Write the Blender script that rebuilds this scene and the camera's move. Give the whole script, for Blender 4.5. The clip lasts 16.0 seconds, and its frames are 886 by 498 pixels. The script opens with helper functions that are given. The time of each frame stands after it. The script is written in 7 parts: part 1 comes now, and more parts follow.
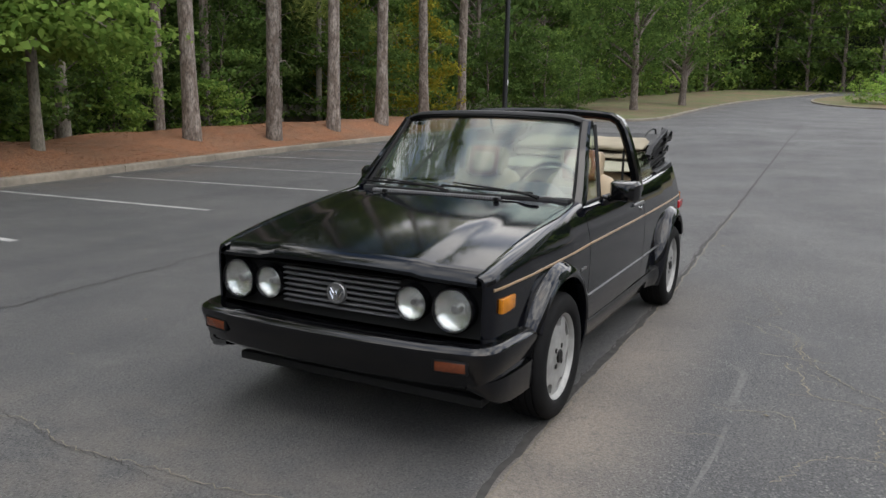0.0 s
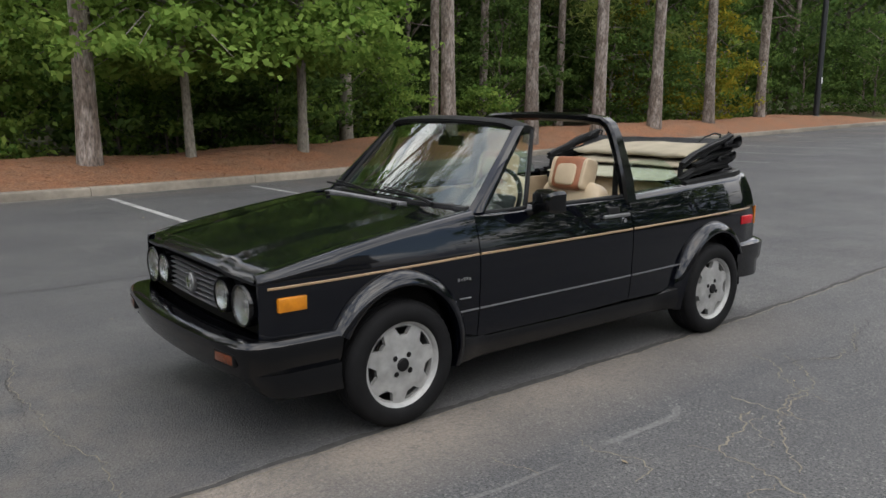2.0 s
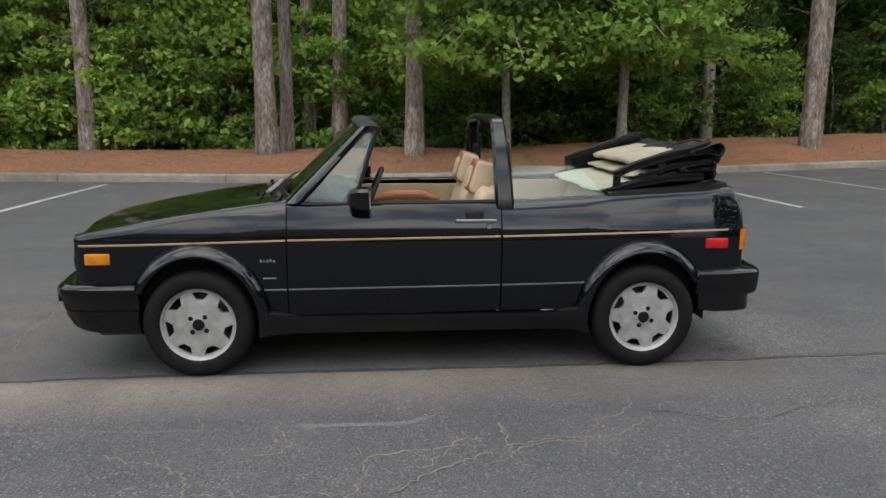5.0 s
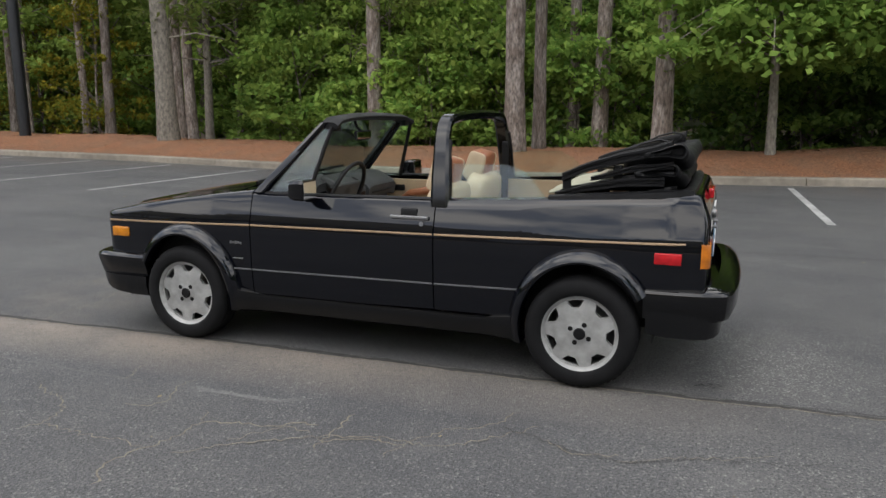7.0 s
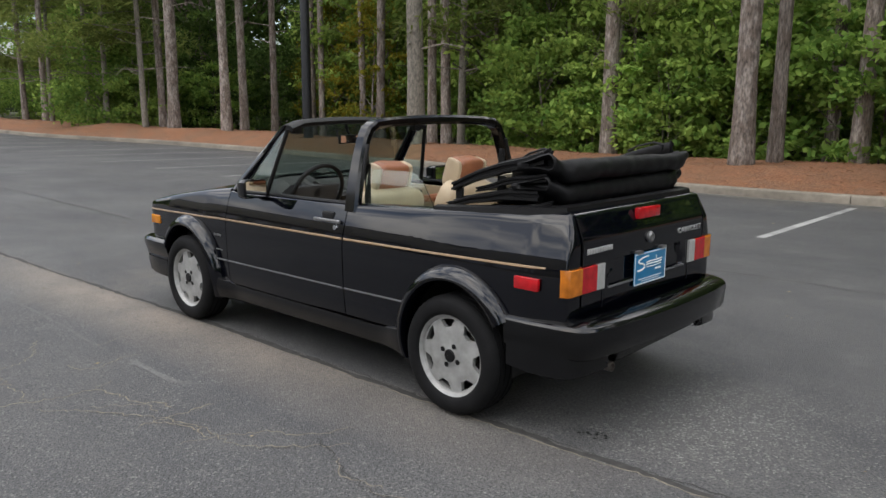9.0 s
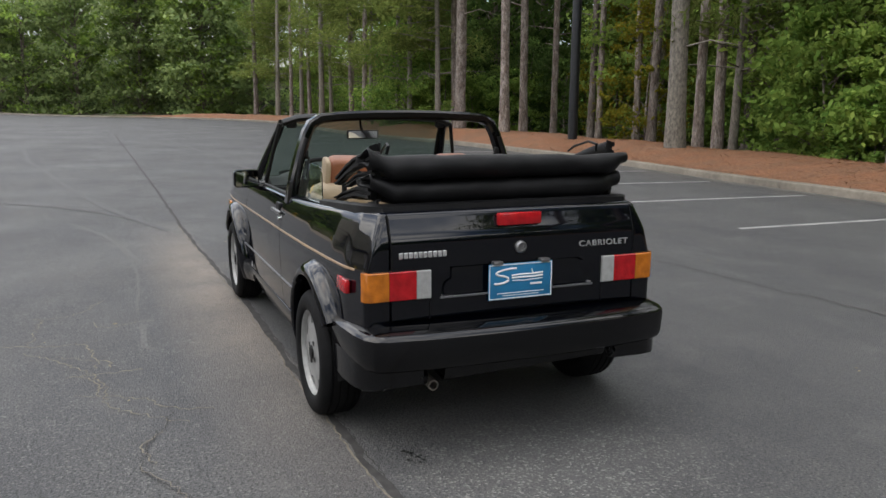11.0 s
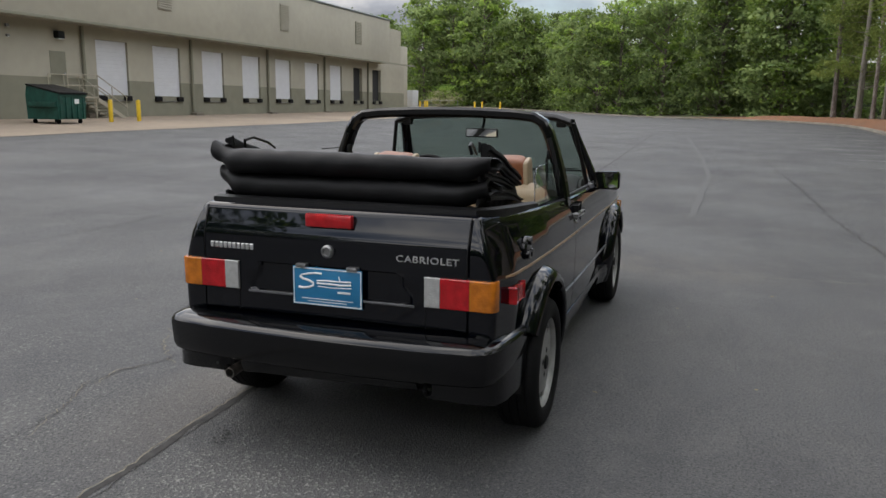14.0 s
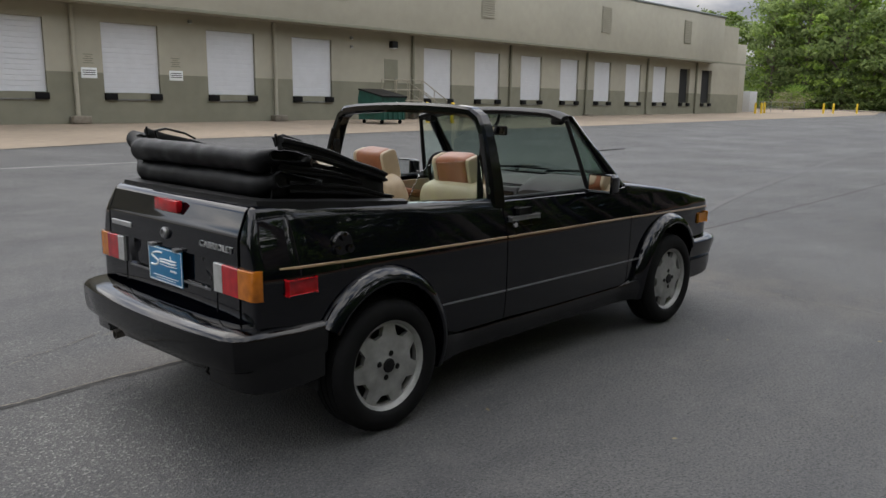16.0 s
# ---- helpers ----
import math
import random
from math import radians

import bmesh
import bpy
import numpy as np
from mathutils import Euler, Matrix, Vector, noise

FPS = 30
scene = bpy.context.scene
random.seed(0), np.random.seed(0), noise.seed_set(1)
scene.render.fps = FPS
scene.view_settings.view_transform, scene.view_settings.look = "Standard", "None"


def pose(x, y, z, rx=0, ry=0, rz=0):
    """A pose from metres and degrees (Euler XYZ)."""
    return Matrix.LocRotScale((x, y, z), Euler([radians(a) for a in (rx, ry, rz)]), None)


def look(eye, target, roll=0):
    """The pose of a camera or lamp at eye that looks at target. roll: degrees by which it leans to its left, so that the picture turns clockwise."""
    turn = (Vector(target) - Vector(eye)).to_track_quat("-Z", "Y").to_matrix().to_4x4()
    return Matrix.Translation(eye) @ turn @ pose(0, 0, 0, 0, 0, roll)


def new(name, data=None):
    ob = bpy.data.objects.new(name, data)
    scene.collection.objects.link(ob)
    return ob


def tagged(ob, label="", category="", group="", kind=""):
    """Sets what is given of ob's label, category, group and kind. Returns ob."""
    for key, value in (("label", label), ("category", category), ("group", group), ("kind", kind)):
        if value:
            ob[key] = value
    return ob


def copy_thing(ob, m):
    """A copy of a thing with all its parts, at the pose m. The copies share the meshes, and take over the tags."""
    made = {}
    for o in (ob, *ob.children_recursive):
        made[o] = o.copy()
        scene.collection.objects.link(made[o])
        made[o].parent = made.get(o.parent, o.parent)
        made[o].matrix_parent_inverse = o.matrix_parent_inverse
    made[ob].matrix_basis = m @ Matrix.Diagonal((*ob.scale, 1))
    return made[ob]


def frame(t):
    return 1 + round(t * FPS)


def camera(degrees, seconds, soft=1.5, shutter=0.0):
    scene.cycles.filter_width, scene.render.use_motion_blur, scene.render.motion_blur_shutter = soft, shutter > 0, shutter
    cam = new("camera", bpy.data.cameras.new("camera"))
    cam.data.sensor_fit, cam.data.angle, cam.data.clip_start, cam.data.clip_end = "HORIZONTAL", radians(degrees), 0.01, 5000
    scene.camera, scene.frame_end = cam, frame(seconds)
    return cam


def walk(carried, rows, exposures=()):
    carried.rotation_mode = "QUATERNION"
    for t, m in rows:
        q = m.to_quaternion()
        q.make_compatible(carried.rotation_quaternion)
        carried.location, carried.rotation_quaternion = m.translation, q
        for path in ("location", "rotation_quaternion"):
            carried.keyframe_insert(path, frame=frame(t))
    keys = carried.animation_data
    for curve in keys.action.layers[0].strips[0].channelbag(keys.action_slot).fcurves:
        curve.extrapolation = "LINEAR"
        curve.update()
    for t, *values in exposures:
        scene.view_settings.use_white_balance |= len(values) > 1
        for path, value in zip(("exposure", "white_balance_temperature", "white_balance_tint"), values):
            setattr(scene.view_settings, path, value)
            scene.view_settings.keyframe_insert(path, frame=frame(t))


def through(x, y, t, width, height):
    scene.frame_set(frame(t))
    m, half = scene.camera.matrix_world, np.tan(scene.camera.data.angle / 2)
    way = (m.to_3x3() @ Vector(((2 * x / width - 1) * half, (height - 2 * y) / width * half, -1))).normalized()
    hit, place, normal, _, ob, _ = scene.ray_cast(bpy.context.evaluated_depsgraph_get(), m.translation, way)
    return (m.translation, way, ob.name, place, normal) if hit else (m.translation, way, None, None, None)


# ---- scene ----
cam = camera(59.8, 16.0)
PATH = [
    (0, (4.366, 1.842, 1.371), (2.628, 0.921, 1.01), 1.1),
    (0.5, (4.085, 2.25, 1.399), (2.459, 1.145, 1.034), 0.8),
    (1, (3.795, 2.684, 1.404), (2.293, 1.414, 1.037), 0.6),
    (1.5, (3.456, 3.055, 1.413), (2.091, 1.641, 1.04), 0.9),
    (2, (3.061, 3.427, 1.405), (1.848, 1.878, 1.043), 0.3),
    (2.5, (2.661, 3.759, 1.422), (1.604, 2.101, 1.056), 0.5),
    (3, (2.214, 4.061, 1.441), (1.33, 2.306, 1.066), 0.5),
    (3.5, (1.77, 4.379, 1.444), (1.06, 2.547, 1.069), 0.5),
    (6, (-0.853, 4.773, 1.445), (-0.593, 2.826, 1.069), 0.2),
    (6.5, (-1.376, 4.659, 1.445), (-0.89, 2.756, 1.067), 0.1),
    (7, (-1.894, 4.457, 1.438), (-1.193, 2.622, 1.059), 0.0),
    (7.5, (-2.382, 4.254, 1.461), (-1.494, 2.503, 1.08), -0.1),
    (8, (-2.815, 3.969, 1.439), (-1.759, 2.312, 1.069), 0.0),
    (10.5, (-4.377, 1.954, 1.405), (-2.653, 1.007, 1.045), 0.3),
    (11, (-4.569, 1.491, 1.389), (-2.752, 0.736, 1.031), 0.4),
    (11.5, (-4.684, 1.023, 1.417), (-2.799, 0.474, 1.047), 0.7),
    (12, (-4.73, 0.516, 1.399), (-2.789, 0.193, 1.042), 0.5),
    (12.5, (-4.753, 0.002, 1.402), (-2.788, -0.073, 1.04), 0.8),
    (13, (-4.685, -0.48, 1.408), (-2.728, -0.298, 1.042), 0.6),
    (13.5, (-4.563, -0.957, 1.394), (-2.645, -0.527, 1.027), 0.7),
    (14, (-4.39, -1.421, 1.388), (-2.539, -0.756, 1.022), 0.6),
    (14.5, (-4.134, -1.871, 1.399), (-2.372, -0.997, 1.033), 0.5),
    (15, (-3.886, -2.315, 1.394), (-2.231, -1.253, 1.028), 0.6),
    (15.5, (-3.579, -2.714, 1.381), (-2.045, -1.484, 1.013), 0.6),
    (16, (-3.242, -3.1, 1.368), (-1.845, -1.717, 1.001), 0.5),
]
walk(cam, [(t, look(eye, target, roll)) for t, eye, target, roll in PATH], exposures=((0.0, 0.34), (3.0, 0.40), (8.0, 0.44), (10.5, 0.38), (12.8, 0.20), (16.0, 0.14)))

# ---- world, sun, exposure ----
world = bpy.data.worlds.new("sky")
scene.world = world
world.use_nodes = True
wn, wl = world.node_tree.nodes, world.node_tree.links
wn.clear()
SUN_EL, SUN_ROT = radians(58), radians(18)
sky = wn.new("ShaderNodeTexSky")
sky.sky_type, sky.sun_disc, sky.sun_elevation, sky.sun_rotation = "NISHITA", False, SUN_EL, SUN_ROT
sky.air_density, sky.dust_density = 1.2, 1.5
wco = wn.new("ShaderNodeTexCoord")
wmap = wn.new("ShaderNodeMapping")
wmap.inputs["Scale"].default_value = (1.6, 1.6, 3.2)
wmap.inputs["Location"].default_value = (-0.55, 1.3, 0.2)
cloud = wn.new("ShaderNodeTexNoise")
cloud.inputs["Scale"].default_value, cloud.inputs["Detail"].default_value, cloud.inputs["Roughness"].default_value = 1.5, 7.0, 0.55
cramp = wn.new("ShaderNodeValToRGB")
cramp.color_ramp.elements[0].position, cramp.color_ramp.elements[1].position = 0.35, 0.47
cmix = wn.new("ShaderNodeMix")
cmix.data_type = "RGBA"
# an overcast sky is brightest overhead
wsep = wn.new("ShaderNodeSeparateXYZ")
wgrad = wn.new("ShaderNodeMapRange")
wgrad.inputs["From Min"].default_value, wgrad.inputs["From Max"].default_value = 0.11, 0.25
wgrad.inputs["To Min"].default_value, wgrad.inputs["To Max"].default_value = 3.0, 13.0
wgrey = wn.new("ShaderNodeVectorMath")
wgrey.operation = "SCALE"
# cloud banks: blue-grey undersides and white tops
wbank = wn.new("ShaderNodeTexNoise")
wbank.inputs["Scale"].default_value, wbank.inputs["Detail"].default_value, wbank.inputs["Roughness"].default_value = 3.1, 6.0, 0.55
wtone = wn.new("ShaderNodeValToRGB")
wtone.color_ramp.elements[0].position, wtone.color_ramp.elements[1].position = 0.42, 0.59
wtone.color_ramp.elements[0].color, wtone.color_ramp.elements[1].color = (0.54, 0.59, 0.71, 1), (1.36, 1.33, 1.30, 1)
wbg = wn.new("ShaderNodeBackground")
wbg.inputs["Strength"].default_value = 0.14
wout = wn.new("ShaderNodeOutputWorld")
wl.new(wco.outputs["Generated"], wmap.inputs["Vector"])
wl.new(wmap.outputs["Vector"], cloud.inputs["Vector"])
wl.new(cloud.outputs["Fac"], cramp.inputs["Fac"])
wl.new(cramp.outputs["Color"], cmix.inputs["Factor"])
wl.new(wmap.outputs["Vector"], wbank.inputs["Vector"])
wl.new(wbank.outputs["Fac"], wtone.inputs["Fac"])
wl.new(wtone.outputs["Color"], wgrey.inputs[0])
wl.new(wco.outputs["Generated"], wsep.inputs[0])
wl.new(wsep.outputs["Z"], wgrad.inputs["Value"])
wl.new(wgrad.outputs["Result"], wgrey.inputs["Scale"])
wl.new(wgrey.outputs["Vector"], cmix.inputs["B"])
wl.new(sky.outputs["Color"], cmix.inputs["A"])
wl.new(cmix.outputs["Result"], wbg.inputs["Color"])
wl.new(wbg.outputs["Background"], wout.inputs["Surface"])

sun_data = bpy.data.lights.new("sun", "SUN")
sun_data.energy, sun_data.angle, sun_data.color = 0.95, radians(55), (1.0, 0.97, 0.92)
sun = new("sun", sun_data)
sun.matrix_basis = look((0, 0, 30), (0 - 10 * math.sin(SUN_ROT), 0 - 10 * math.cos(SUN_ROT), 30 - 10 * math.tan(SUN_EL)))


# ---- building blocks ----
def lerp(a, b, t):
    return a + (b - a) * t


def curve(keys, v):
    """Smooth value between keys of (at, value)."""
    if v <= keys[0][0]:
        return keys[0][1]
    for (a, p), (b, q) in zip(keys, keys[1:]):
        if v <= b:
            return lerp(p, q, (v - a) / (b - a))
    return keys[-1][1]


def smooth(t):
    t = min(1.0, max(0.0, t))
    return t * t * (3 - 2 * t)


def spread(a, b, n):
    return [lerp(a, b, i / (n - 1)) for i in range(n)]


def finish(bm, name, angle=35):
    bmesh.ops.recalc_face_normals(bm, faces=bm.faces)
    me = bpy.data.meshes.new(name)
    bm.to_mesh(me)
    bm.free()
    me.polygons.foreach_set("use_smooth", [True] * len(me.polygons))
    me.set_sharp_from_angle(angle=radians(angle))
    return me


def part(name, bm, material, parent, label="", angle=35):
    """Links a bmesh as one mesh under a thing or a part."""
    me = finish(bm, name, angle)
    me.materials.append(material)
    ob = new(name, me)
    ob.parent = parent
    if label:
        ob["label"] = label
    return ob


def thing(name, label, category, group="", kind="", at=None):
    ob = new(name)
    if at is not None:
        ob.matrix_basis = at
    return tagged(ob, label, category, group, kind)


def solid(name, bm, material, label, category="", group="", kind="", angle=35):
    """A thing that is one mesh."""
    me = finish(bm, name, angle)
    me.materials.append(material)
    return tagged(new(name, me), label, category, group, kind)


def box(bm, x0, x1, y0, y1, z0, z1, bevel=0.0, seg=2, m=None):
    r = bmesh.ops.create_cube(bm, size=1)
    vs = r["verts"]
    for v in vs:
        v.co = Vector((lerp(x0, x1, v.co.x + 0.5), lerp(y0, y1, v.co.y + 0.5), lerp(z0, z1, v.co.z + 0.5)))
    if bevel:
        es = {e for v in vs for e in v.link_edges}
        out = bmesh.ops.bevel(bm, geom=list(es), offset=bevel, segments=seg, affect="EDGES", profile=0.5, clamp_overlap=True)
        vs = list({v for f in out["faces"] for v in f.verts} | {v for v in vs if v.is_valid})
    if m is not None:
        bmesh.ops.transform(bm, matrix=m, verts=vs)
    return vs


def quads(bm, rows, close_u=False, close_v=False):
    """Faces over a grid of points; returns the vertices."""
    vs = [[bm.verts.new(p) for p in row] for row in rows]
    nu, nv = len(vs), len(vs[0])
    for i in range(nu if close_u else nu - 1):
        for j in range(nv if close_v else nv - 1):
            f = (vs[i][j], vs[(i + 1) % nu][j], vs[(i + 1) % nu][(j + 1) % nv], vs[i][(j + 1) % nv])
            if len({v.co.to_tuple(6) for v in f}) >= 3:
                try:
                    bm.faces.new(f)
                except ValueError:
                    pass
    return vs


def shell(bm, rows, inner):
    """A sheet with thickness: the outer grid, the inner grid, and the rim between them."""
    a, b = quads(bm, rows), quads(bm, inner)
    nu, nv = len(a), len(a[0])
    ring = [(i, 0) for i in range(nu)] + [(nu - 1, j) for j in range(1, nv)] + [(i, nv - 1) for i in range(nu - 2, -1, -1)] + [(0, j) for j in range(nv - 2, 0, -1)]
    for (i, j), (k, l) in zip(ring, ring[1:] + ring[:1]):
        try:
            bm.faces.new((a[i][j], a[k][l], b[k][l], b[i][j]))
        except ValueError:
            pass


def loft(bm, rings, caps=True):
    """A skin over closed rings of equal length."""
    vs = quads(bm, rings, close_v=True)
    if caps:
        for ring in (vs[0], vs[-1]):
            try:
                bm.faces.new(ring)
            except ValueError:
                pass
    return vs


def tube(bm, path, radius, n=10, flat=1.0, caps=True):
    """A round bar along points; radius may be one value or one a point; flat squeezes it upright."""
    path = [Vector(p) for p in path]
    radii = radius if isinstance(radius, (list, tuple)) else [radius] * len(path)
    rings, side = [], None
    for i, p in enumerate(path):
        d = (path[min(i + 1, len(path) - 1)] - path[max(i - 1, 0)]).normalized()
        if side is None:
            side = d.cross(Vector((0, 0, 1)) if abs(d.z) < 0.9 else Vector((1, 0, 0))).normalized()
        side = (side - d * side.dot(d)).normalized()
        up = side.cross(d)
        rings.append([p + radii[i] * (math.cos(2 * math.pi * k / n) * side + flat * math.sin(2 * math.pi * k / n) * up) for k in range(n)])
    return loft(bm, rings, caps)


def sweep(bm, path, section, closed=False):
    """Carries a section of (across, up) along a level path of (x, y, z); across points to the path's right."""
    path = [Vector(p) for p in path]
    rings = []
    for i, p in enumerate(path):
        a, b = path[max(i - 1, 0)], path[min(i + 1, len(path) - 1)]
        if closed:
            a, b = path[i - 1], path[(i + 1) % len(path)]
        d = (b - a)
        d.z = 0
        d.normalize()
        r = Vector((d.y, -d.x, 0))
        if 0 < i < len(path) - 1:
            d0 = (p - a)
            d0.z = 0
            c = max(0.5, d0.normalized().dot(d))
        else:
            c = 1
        rings.append([p + r * (o / c) + Vector((0, 0, u)) for o, u in section])
    return loft(bm, rings)


def prism(bm, poly, place, depth):
    """An outline extruded: place(u, v, w) gives the point, w runs from 0 to depth."""
    a = [bm.verts.new(place(u, v, 0)) for u, v in poly]
    b = [bm.verts.new(place(u, v, depth)) for u, v in poly]
    bm.faces.new(a)
    bm.faces.new(b[::-1])
    for i in range(len(poly)):
        j = (i + 1) % len(poly)
        bm.faces.new((a[i], a[j], b[j], b[i]))


def spin(bm, profile, centre, axis_y=1, n=48, close=False):
    """A profile of (radius, along) turned round an axis that runs along y."""
    rows = []
    for k in range(n):
        a = 2 * math.pi * k / n
        rows.append([Vector((centre[0] + r * math.cos(a), centre[1] + axis_y * w, centre[2] + r * math.sin(a))) for r, w in profile])
    return quads(bm, rows, close_u=True, close_v=close)


def fast_mesh(name, verts, faces_n, material):
    """A mesh of separate quads from a numpy array of shape (n, 4, 3)."""
    n = len(verts)
    me = bpy.data.meshes.new(name)
    me.vertices.add(4 * n)
    me.vertices.foreach_set("co", verts.reshape(-1).astype(np.float32))
    me.loops.add(4 * n)
    me.loops.foreach_set("vertex_index", np.arange(4 * n, dtype=np.int32))
    me.polygons.add(n)
    me.polygons.foreach_set("loop_start", np.arange(0, 4 * n, 4, dtype=np.int32))
    me.polygons.foreach_set("loop_total", np.full(n, 4, dtype=np.int32))
    me.update(calc_edges=True)
    me.materials.append(material)
    return me


# ---- materials ----
def material(name, base=(0.5, 0.5, 0.5), rough=0.5, metal=0.0, coat=0.0, vary=0.0, scale=8.0, bump=0.0, bump_scale=60.0, spec=0.5,
             second=None, stain=0.0, stain_scale=1.5, island=0.0, objects=0.0, trans=0.0, ior=1.45, emit=None, rough_vary=0.0, stretch=1.0):
    """A surface with grain and wear at two scales, at real-world size."""
    m = bpy.data.materials.new(name)
    m.use_nodes = True
    n, l = m.node_tree.nodes, m.node_tree.links
    p = n["Principled BSDF"]
    p.inputs["Roughness"].default_value, p.inputs["Metallic"].default_value = rough, metal
    p.inputs["Coat Weight"].default_value, p.inputs["Coat Roughness"].default_value = coat, 0.03
    p.inputs["Specular IOR Level"].default_value, p.inputs["IOR"].default_value = spec, ior
    p.inputs["Transmission Weight"].default_value = trans
    if emit:
        p.inputs["Emission Color"].default_value, p.inputs["Emission Strength"].default_value = (*emit[:3], 1), emit[3]
    co = n.new("ShaderNodeTexCoord")
    place = co.outputs["Object"]
    if stretch != 1.0:
        mp = n.new("ShaderNodeMapping")
        mp.inputs["Scale"].default_value = (1, 1, stretch)
        l.new(place, mp.inputs["Vector"])
        place = mp.outputs["Vector"]
    col = n.new("ShaderNodeRGB")
    col.outputs[0].default_value = (*base, 1)
    out = col.outputs[0]

    def noise_at(s, detail=5.0):
        t = n.new("ShaderNodeTexNoise")
        t.inputs["Scale"].default_value, t.inputs["Detail"].default_value = s, detail
        l.new(place, t.inputs["Vector"])
        return t.outputs["Fac"]

    def mixed(a, b, fac, mode="MIX"):
        x = n.new("ShaderNodeMix")
        x.data_type, x.blend_type = "RGBA", mode
        l.new(fac, x.inputs["Factor"])
        for s, v in (("A", a), ("B", b)):
            if isinstance(v, tuple):
                x.inputs[s].default_value = v
            else:
                l.new(v, x.inputs[s])
        return x.outputs["Result"]

    def ranged(v, a, b, lo, hi):
        r = n.new("ShaderNodeMapRange")
        r.inputs["From Min"].default_value, r.inputs["From Max"].default_value = a, b
        r.inputs["To Min"].default_value, r.inputs["To Max"].default_value = lo, hi
        l.new(v, r.inputs["Value"])
        return r.outputs["Result"]

    def scaled(c, v):
        x = n.new("ShaderNodeHueSaturation")
        l.new(c, x.inputs["Color"])
        l.new(v, x.inputs["Value"])
        return x.outputs["Color"]

    if second:
        out = mixed(out, (*second, 1), ranged(noise_at(stain_scale, 6.0), 0.42, 0.62, 0, 1))
    if vary:
        out = scaled(out, ranged(noise_at(scale), 0.3, 0.7, 1 - vary, 1 + vary))
    if stain:
        out = scaled(out, ranged(noise_at(stain_scale * 0.6, 4.0), 0.35, 0.65, 1 - stain, 1 + stain))
    if island:
        g = n.new("ShaderNodeNewGeometry")
        out = scaled(out, ranged(g.outputs["Random Per Island"], 0, 1, 1 - island, 1 + island))
    if objects:
        g = n.new("ShaderNodeObjectInfo")
        out = scaled(out, ranged(g.outputs["Random"], 0, 1, 1 - objects, 1 + objects))
    l.new(out, p.inputs["Base Color"])
    if rough_vary:
        l.new(ranged(noise_at(scale * 0.7), 0.3, 0.7, rough - rough_vary, rough + rough_vary), p.inputs["Roughness"])
    if bump:
        b = n.new("ShaderNodeBump")
        b.inputs["Strength"].default_value, b.inputs["Distance"].default_value = min(1.0, bump), 0.01
        l.new(noise_at(bump_scale), b.inputs["Height"])
        l.new(b.outputs["Normal"], p.inputs["Normal"])
    return m


def leaf_material(name, base, second, through=0.35, spread_=0.35):
    m = bpy.data.materials.new(name)
    m.use_nodes = True
    n, l = m.node_tree.nodes, m.node_tree.links
    n.remove(n["Principled BSDF"])
    g = n.new("ShaderNodeNewGeometry")
    oi = n.new("ShaderNodeObjectInfo")
    mix = n.new("ShaderNodeMix")
    mix.data_type = "RGBA"
    mix.inputs["A"].default_value, mix.inputs["B"].default_value = (*base, 1), (*second, 1)
    l.new(g.outputs["Random Per Island"], mix.inputs["Factor"])
    h = n.new("ShaderNodeHueSaturation")
    r = n.new("ShaderNodeMapRange")
    r.inputs["To Min"].default_value, r.inputs["To Max"].default_value = 1 - spread_, 1 + spread_
    l.new(oi.outputs["Random"], r.inputs["Value"])
    l.new(r.outputs["Result"], h.inputs["Value"])
    l.new(mix.outputs["Result"], h.inputs["Color"])
    d, t, s = n.new("ShaderNodeBsdfDiffuse"), n.new("ShaderNodeBsdfTranslucent"), n.new("ShaderNodeMixShader")
    s.inputs["Fac"].default_value = through
    l.new(h.outputs["Color"], d.inputs["Color"])
    l.new(h.outputs["Color"], t.inputs["Color"])
    l.new(d.outputs["BSDF"], s.inputs[1])
    l.new(t.outputs["BSDF"], s.inputs[2])
    l.new(s.outputs["Shader"], n["Material Output"].inputs["Surface"])
    return m


BLACK_PAINT = material("black_car_paint", (0.0014, 0.0018, 0.0036), 0.03, coat=0.18, spec=0.45, rough_vary=0.02, scale=5)
BONNET_PAINT = material("dulled_black_bonnet_paint", (0.0018, 0.0022, 0.0030), 0.085, coat=0.0, spec=0.42, rough_vary=0.03, scale=4)
BLACK_PLASTIC = material("black_bumper_plastic", (0.0020, 0.0021, 0.0026), 0.10, spec=0.52, vary=0.2, rough_vary=0.03, scale=6)
MATT_BLACK = material("matt_black_trim", (0.003, 0.003, 0.0033), 0.5, spec=0.3, vary=0.2, scale=20)
UNDERSIDE = material("dark_underbody", (0.008, 0.008, 0.008), 0.85, vary=0.3)
RUBBER = material("tyre_rubber", (0.0062, 0.0062, 0.0066), 0.75, spec=0.18, vary=0.25, scale=14, bump=0.1, bump_scale=220)
RIM_PAINT = material("silver_white_wheel_paint", (0.275, 0.275, 0.267), 0.42, metal=0.2, vary=0.14, scale=22, stain=0.12, stain_scale=9)
RIM_DARK = material("dark_wheel_barrel", (0.10, 0.10, 0.10), 0.5, metal=0.4, vary=0.3)
CHROME = material("chrome", (0.65, 0.66, 0.67), 0.12, metal=1.0, vary=0.05)
BADGE = material("bright_badge_chrome", (0.46, 0.46, 0.46), 0.3, metal=0.5, vary=0.1, scale=40)
GRILLE_GREY = material("grey_edged_slat", (0.13, 0.132, 0.135), 0.3, vary=0.2)
GREY_METAL = material("grey_metal", (0.25, 0.25, 0.25), 0.35, metal=0.8, vary=0.15)
